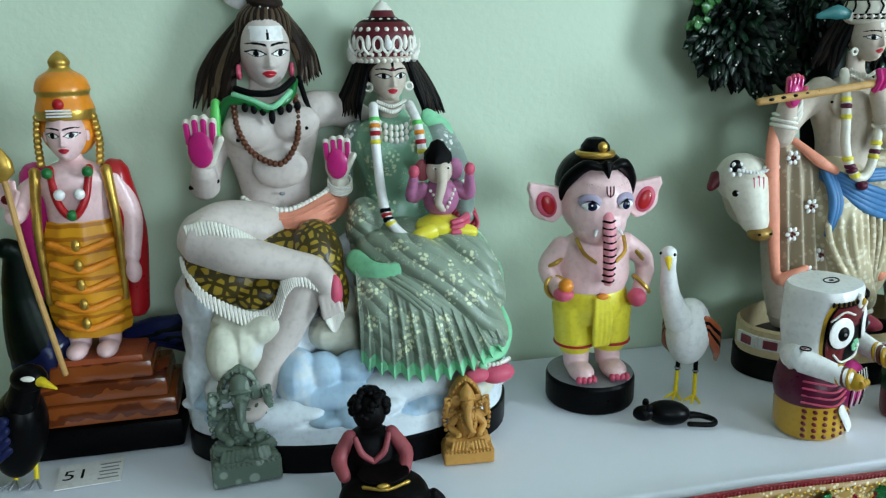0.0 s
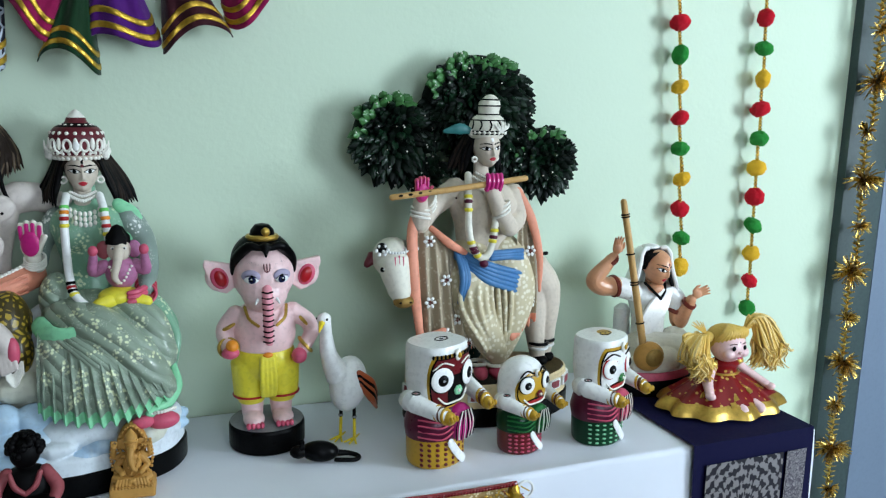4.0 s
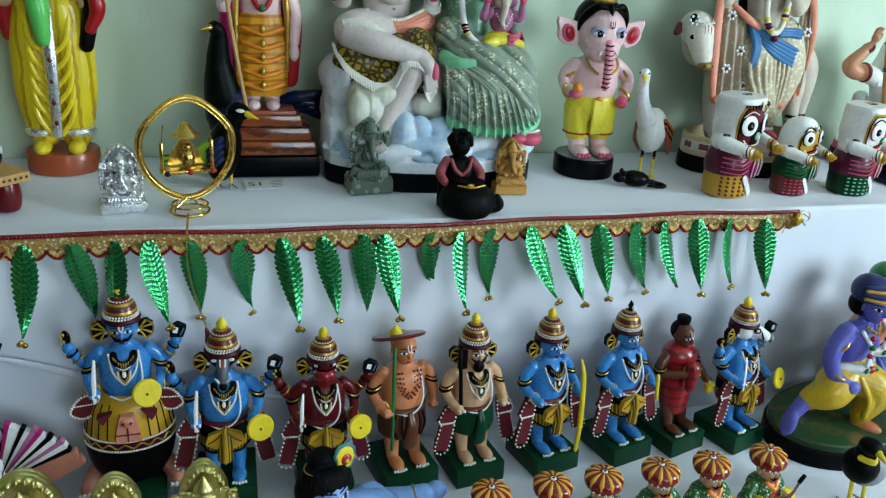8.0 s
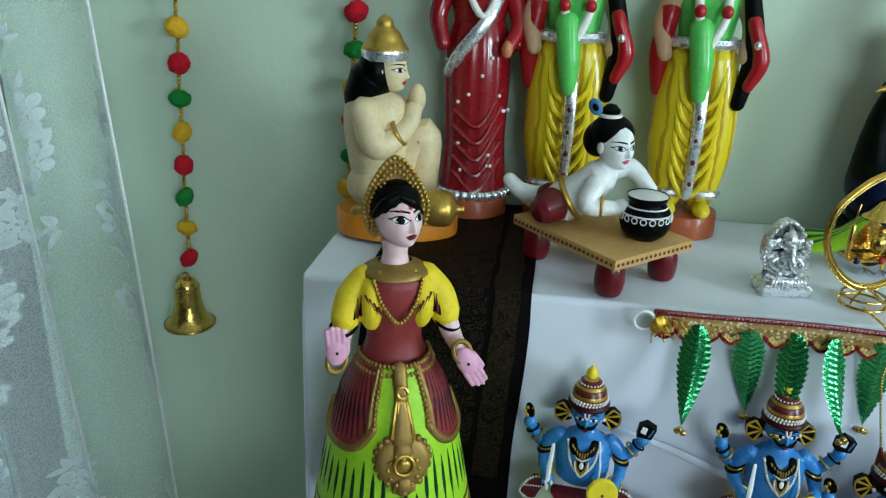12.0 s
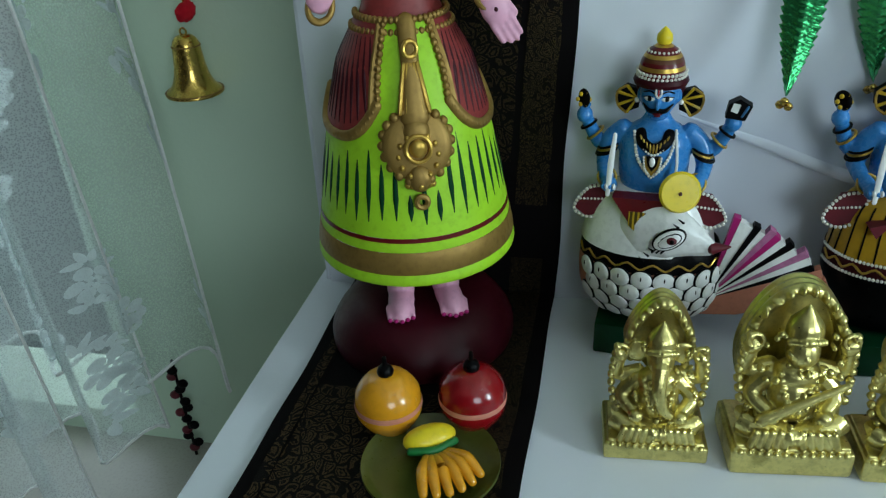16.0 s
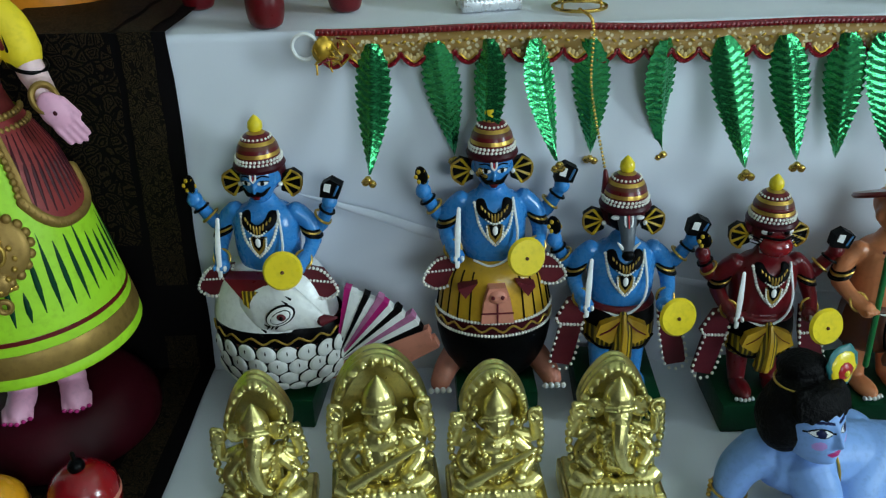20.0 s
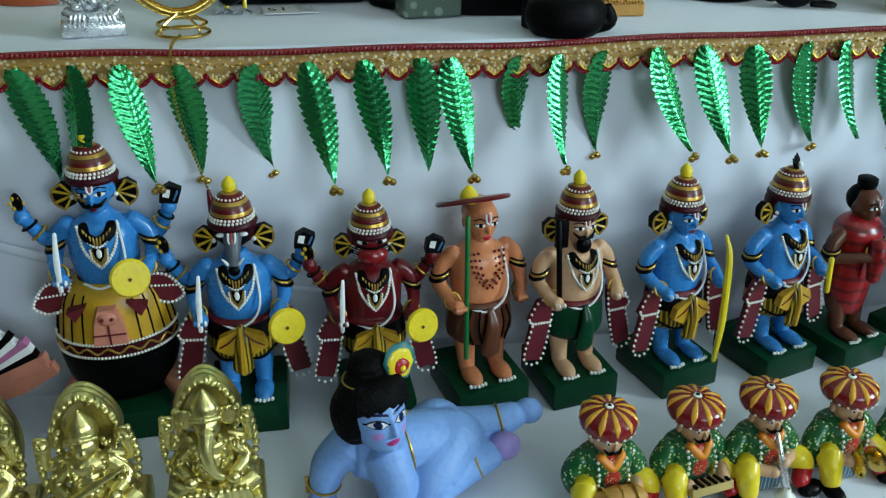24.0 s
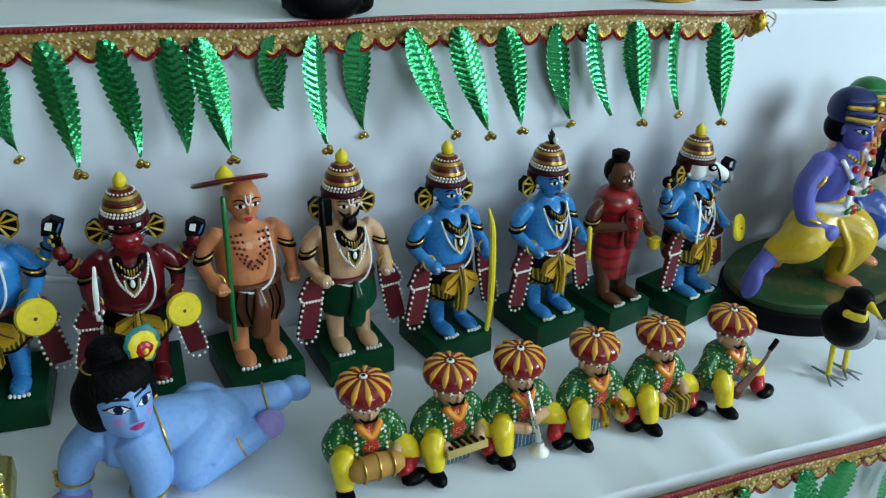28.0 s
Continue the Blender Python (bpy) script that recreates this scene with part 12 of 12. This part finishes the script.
def toran(x0, x1, y, z, tops, tips, lengths, label):
    e = empty("toran", Matrix(), label, "garland")
    n = int((x1 - x0) / 0.002)

    def sag(x):
        return 0.0022 * math.sin(x * 7) + 0.0012 * math.sin(x * 23 + 1)
    verts, faces = [], []
    for i in range(n + 1):
        x = x0 + (x1 - x0) * i / n
        hem = 0.0105 * abs(math.sin((x - x0) / 0.0245 * math.pi)) ** 0.8
        wob = 0.0015 * math.sin(x * 60)
        verts += [(x, y, z + sag(x)), (x, y - 0.002 + wob, z - 0.014 + sag(x)), (x, y + wob, z - 0.0195 - hem + sag(x))]
    for i in range(n):
        for j in range(2):
            faces.append((i * 3 + j, i * 3 + j + 1, i * 3 + j + 4, i * 3 + j + 3))
    ob = link_mesh("ribbon", verts, faces, [RIBBON], sharp=70)
    mod = ob.modifiers.new("thickness", "SOLIDIFY")
    mod.thickness = 0.0012
    ob.parent = e
    tagged(ob, "gold lace ribbon with a scalloped edge")
    s = Sculpt()
    s.tube([(x0 + (x1 - x0) * k / 60, y - 0.001, z + 0.001 + sag(x0 + (x1 - x0) * k / 60)) for k in range(61)], 0.0034, RED_CORD, seg=8, n=2)
    s.done("cord", Matrix(), parent=e, label="dark red sequin cord")
    s = Sculpt()
    m = int((x1 - x0) / 0.0245)
    for k in range(m):
        pts = []
        for q in range(9):
            x = x0 + 0.0245 * (k + q / 8)
            pts.append((x, y - 0.0018, z - 0.0195 - 0.011 * math.sin(q / 8 * math.pi) ** 0.8 + sag(x)))
        s.tube(pts, 0.0021, RED_CORD, seg=6, n=1)
    s.done("scallop_edging", Matrix(), parent=e, label="dark red scalloped edging")
    s = Sculpt()
    for k in range(m):
        x = x0 + 0.0245 * (k + 0.5)
        for q in range(5):
            s.ell((x + (q - 2) * 0.0036, y - 0.0024, z - 0.0225 - 0.0026 * (q == 2) + 0.002 * (q in (0, 4)) + sag(x)), (0.0022, 0.001, 0.0036), C["lace_cream"], ry=(2 - q) * 14, seg=6, rings=4)
        s.tube([(x - 0.008, y - 0.0034, z - 0.021 + sag(x)), (x, y - 0.0036, z - 0.027 + sag(x)), (x + 0.008, y - 0.0034, z - 0.021 + sag(x))], 0.0008, C["thread"], seg=5, n=3)
    s.done("lace_trim", Matrix(), parent=e, label="cream and gold lace scallops")
    s = Sculpt()
    for k in range(int((x1 - x0) / 0.0042)):
        x = x0 + k * 0.0042
        s.ell((x, y - 0.0042, z + 0.001 + sag(x)), (0.0017, 0.0012, 0.0026), C["hat_red"], ry=25, seg=6, rings=4)
    s.done("sequin_trim", Matrix(), parent=e, label="glossy red sequins")
    s = Sculpt()
    for k in range(int((x1 - x0) / 0.007)):
        x = x0 + k * 0.007
        s.ell((x, y - 0.0035, z - 0.011 + sag(x) + 0.002 * (k % 2)), (0.0024, 0.001, 0.0012), C["thread"], ry=30 * (-1) ** k)
    s.done("thread_stitching", Matrix(), parent=e, label="gold thread stitching")
    for xe, k in ((x0, -1), (x1, 1)):
        s = Sculpt()
        s.ring((xe + k * 0.012, y - 0.004, z - 0.009), 0.0115, 0.0018, C["white"], rx=90)
        s.done("hanging_ring", Matrix(), parent=e, label="white plastic ring")
        s = Sculpt()
        rng = random.Random(int(xe * 100) + 50)
        s.ell((xe - k * 0.004, y - 0.006, z - 0.012), (0.009, 0.007, 0.012), C["thread"], lump=0.4, freq=300)
        for q in range(26):
            c = Vector((xe - k * rng.uniform(-0.006, 0.03), y - 0.008, z - 0.012 + rng.uniform(-0.012, 0.012)))
            d = Vector((rng.uniform(-1, 1), rng.uniform(-0.6, 0), rng.uniform(-1, 0.6))) * 0.011
            s.tube([c, c + d], 0.0009, RED_CORD if q % 3 == 0 else C["thread"], seg=4, n=1)
        s.done("end_tuft", Matrix(), parent=e, label="frayed gold and red end tuft")
    rng = random.Random(21)
    for k, (a, b, l) in enumerate(zip(tops, tips, lengths)):
        ob = new("leaf", LEAF)
        ob.parent = e
        za = z - 0.0085 + sag(a)
        l += 0.006
        ang = math.degrees(math.atan2(b - a, l))
        size = math.hypot(b - a, l) / 0.1
        m = pose(a, y - 0.006 - 0.002 * (k % 2), za, rng.uniform(-20, 10), -ang, rng.choice((rng.uniform(-34, -10), rng.uniform(8, 34), rng.uniform(-12, 12)))) @ Matrix.Scale(size, 4)
        ob.matrix_local = m
        if k % 9 != 8:
            q = new("bell", BELLS)
            q.parent = ob
            q.matrix_local = pose(0, -0.001, -0.103) @ Matrix.Scale(1 / size, 4)
            tagged(q, "cluster of tiny brass bells")
    return e


_tops = [-0.649, -0.594, -0.544, -0.504, -0.454, -0.388, -0.335, -0.281, -0.224, -0.195, -0.126, -0.081, -0.034, 0.024, 0.080, 0.137, 0.202, 0.248, 0.309, 0.367, 0.435]
_tips = [-0.648, -0.580, -0.535, -0.499, -0.450, -0.364, -0.302, -0.254, -0.214, -0.176, -0.093, -0.091, -0.014, 0.060, 0.110, 0.166, 0.242, 0.281, 0.331, 0.385, 0.458]
toran(-0.698, 0.500, FRONT_UP - 0.017, 1.027, _tops, _tips, [0.112 - 0.002 * (k % 4) for k in range(21)], "gold ribbon door garland with green foil leaves on the step")
_tops = [-0.70 + 0.0735 * k + 0.008 * (k % 3) for k in range(23)]
toran(-0.745, 0.95, FRONT_LOW - 0.017, 0.652, _tops, [a + 0.006 * (-1) ** k for k, a in enumerate(_tops)], [0.108] * 23, "gold ribbon door garland with green foil leaves on the step")

# thin gold chain hanging from the swing over the toran
_s = Sculpt()
_s.beads([(-0.454, 0.83, 1.03), (-0.455, 0.745, 1.034), (-0.455, 0.738, 0.98), (-0.437, 0.74, 0.90)], 60, 0.0016, C["brass"], seg=6, rings=4)
_s.tube([(-0.437, 0.739, 0.9), (-0.434, 0.738, 0.872)], [0.002, 0.006], C["dark_red"], n=1)
tagged(_s.done("gold_chain", Matrix(), "thin gold chain with a dark red tassel over the cloth", "chain"))

# ---- pompom garlands on the wall ----


def pompom_mesh(mat):
    bm = bmesh.new()
    bmesh.ops.create_icosphere(bm, subdivisions=4, radius=1.0)
    for q in bm.verts:
        n1 = noise.noise(q.co * 2.1)
        n2 = noise.noise(q.co * 11)
        q.co *= 1 + 0.12 * n1 + 0.09 * n2
        q.co.z *= 0.78
    me = bpy.data.meshes.new("pompom")
    bm.to_mesh(me)
    bm.free()
    me.materials.append(mat)
    me.polygons.foreach_set("use_smooth", [True] * len(me.polygons))
    return me


POMS = {k: pompom_mesh(paint(k + "_wool", rgb(*c), 0.95, var=0.14, scale=2, fine=14, bump=0.6, dist=0.006)) for k, c in (("red", (214, 18, 40)), ("green", (26, 142, 54)), ("amber", (255, 188, 44)))}


def garland(x, dx, z_low, count, first, bell, label, radius=0.0165):
    """Pompoms and gold beads on a hanging string; first: colour of the lowest pompom."""
    e = empty("pompom_garland", Matrix(), label, "garland", "pompom garlands")
    order = ["red", "amber", "green"]
    y, z, k = BACK - 0.026, z_low, order.index(first)
    rng = random.Random(int(x * 50) + 100)
    for i in range(count):
        t = z - z_low
        xx = x + dx * t + 0.003 * rng.uniform(-1, 1)
        ob = new("pompom", POMS[order[k % 3]])
        ob.parent = e
        ob.matrix_local = pose(xx, y, z, rng.uniform(0, 360), rng.uniform(-20, 20), rng.uniform(0, 360)) @ Matrix.Scale(radius * rng.uniform(0.92, 1.08), 4)
        s = Sculpt()
        s.beads([(xx, y, z + radius * 0.7), (xx + dx * 0.054, y, z + 0.0545 - radius * 0.7)], 6, 0.0036, C["brass"], seg=8, rings=6)
        s.done("bead_string", Matrix(), parent=e, label="gold beads")
        z += 0.0545
        k += 1
    s = Sculpt()
    s.tube([(x, y, z_low), (x + dx * (z - z_low), y, z)], 0.0008, C["thread"], seg=5, n=1)
    s.done("string", Matrix(), parent=e)
    if bell:
        s = Sculpt()
        s.lathe([(0.0, 0.088), (0.012, 0.086), (0.0195, 0.076), (0.0215, 0.06), (0.0245, 0.035), (0.032, 0.014), (0.0425, 0.004), (0.043, 0.0), (0.04, 0.001), (0.03, 0.012), (0.02, 0.05), (0, 0.06)], C["brass"], n=3, seg=40)
        s.ring((0, 0, 0.004), 0.0425, 0.0014, C["old_gold"])
        s.ring((0, 0, 0.072), 0.0205, 0.0012, C["old_gold"])
        s.ring((0, 0, 0.092), 0.005, 0.0016, C["brass"], rx=90)
        s.done("bell", pose(x, y - 0.018, z_low - 0.117), parent=e, label="brass bell with a flared rim")
    return e


garland(0.997, -0.10, 1.217, 16, "amber", False, "garland of red, green and amber wool pompoms with gold beads")
garland(1.160, -0.03, 1.126, 17, "green", False, "garland of red, green and amber wool pompoms with gold beads")
garland(-1.427, 0.04, 0.892, 18, "red", True, "garland of wool pompoms ending in a brass bell")
garland(-1.145, 0.05, 1.037, 15, "amber", False, "garland of red, green and amber wool pompoms with gold beads")

# ---- gold tinsel garland on the door frame ----
TINSEL = paint("gold_tinsel", rgb(200, 168, 92), 0.25, 1.0, var=0.3, scale=80)
_e = empty("tinsel_garland", Matrix(), "gold tinsel garland with round bursts hanging on the door frame", "garland")
_rng = random.Random(31)
_zs = [1.94 - 0.094 * k for k in range(14)]
for _k, _z in enumerate(_zs):
    _x = 1.395 + 0.006 * math.sin(_k * 2.1)
    _s = Sculpt()
    _r = 0.036 if _k % 2 == 0 else 0.022
    for _q in range(90 if _k % 2 == 0 else 46):
        _d = Vector((_rng.gauss(0, 1), _rng.gauss(0, 1) - 0.5, _rng.gauss(0, 1))).normalized() * _r * _rng.uniform(0.75, 1.1)
        _c = Vector((_x, BACK - 0.055, _z))
        _s.tube([_c, _c + _d * 0.6 + Vector((0, 0, 0.002)), _c + _d], [0.0014, 0.0022, 0.001], TINSEL, seg=4, n=1, flat=0.3)
    _s.done("tinsel_burst", Matrix(), parent=_e)
    _s = Sculpt()
    for _q in range(26):
        _t = _z - 0.02 - _q * 0.0024
        _a = _q * 1.3
        _s.tube([(_x, BACK - 0.055, _t), (_x + 0.011 * math.cos(_a), BACK - 0.055 + 0.011 * math.sin(_a), _t + 0.004)], [0.003, 0.0012], TINSEL, seg=4, n=1)
    _s.done("tinsel_strand", Matrix(), parent=_e)

# ---- cloth puppets hanging high on the wall ----
_cols = {k: cloth_mat(k + "_puppet_cloth", rgb(*c), 900, 30, 0.7) for k, c in (("purple", (74, 18, 104)), ("green", (14, 50, 26)), ("maroon", (52, 12, 22)), ("magenta", (140, 16, 70)), ("indigo", (22, 26, 44)))}


def puppet(x, z, w, h, colour, tilt, label, print_white=False):
    e = empty("cloth_puppet", pose(x, BACK - 0.03, z, 0, tilt, 0), label, "puppet", "cloth puppets on the wall")

    def fn(u, v, grow=0.0, a=0.0, b=1.0):
        vv = a + (b - a) * v
        ww = w * (0.25 + 0.75 * vv ** 0.8)
        ang = math.pi * (1 + u)
        fold = 1 + 0.12 * math.sin(u * 21 + tilt)
        return (ww * 0.5 * math.cos(ang) * (1 + grow), (0.02 + 0.01 * vv) * math.sin(ang) * fold - grow * 0.03, h * (1 - vv) + 0.012 * math.cos(ang * 2 + tilt))
    m = _cols[colour]
    if print_white:
        m = spotted("printed_puppet_cloth", rgb(20, 24, 40), rgb(196, 206, 220), 60, rough=0.7, thick=0.09)
    sheet("skirt", 40, 20, fn, m, 0.0015, e)
    sheet("gold_trim", 40, 3, lambda u, v: fn(u, v, 0.04, 0.86, 0.93), C["thread"], 0.0012, e)
    sheet("gold_trim", 40, 3, lambda u, v: fn(u, v, 0.04, 0.7, 0.77), C["thread"], 0.0012, e)
    s = Sculpt()
    s.lathe([(w * 0.13, h * 0.9), (w * 0.17, h * 1.1), (w * 0.2, h * 1.5), (w * 0.08, h * 1.65)], m, sy=0.5, n=3)
    s.done("bodice", Matrix(), parent=e)
    s = Sculpt()
    s.ell((0, -0.005, h * 1.95), (w * 0.2, w * 0.18, w * 0.24), C["skin"])
    s.done("head", Matrix(), parent=e, label="plain wooden puppet head")
    return e


puppet(-0.14, 1.55, 0.1, 0.12, "indigo", 18, "hanging cloth puppet in printed indigo cloth with gold trim", True)
puppet(-0.012, 1.553, 0.075, 0.10, "green", 10, "hanging cloth puppet in dark green cloth with gold trim")
puppet(0.056, 1.58, 0.092, 0.12, "purple", -8, "hanging cloth puppet in purple cloth with gold trim")
puppet(0.148, 1.59, 0.095, 0.11, "maroon", -16, "hanging cloth puppet in dark maroon cloth with gold trim")
puppet(0.235, 1.632, 0.10, 0.10, "magenta", -30, "hanging cloth puppet in magenta cloth with gold trim")
puppet(-0.06, 1.60, 0.08, 0.1, "magenta", 30, "hanging cloth puppet in magenta cloth with gold trim")
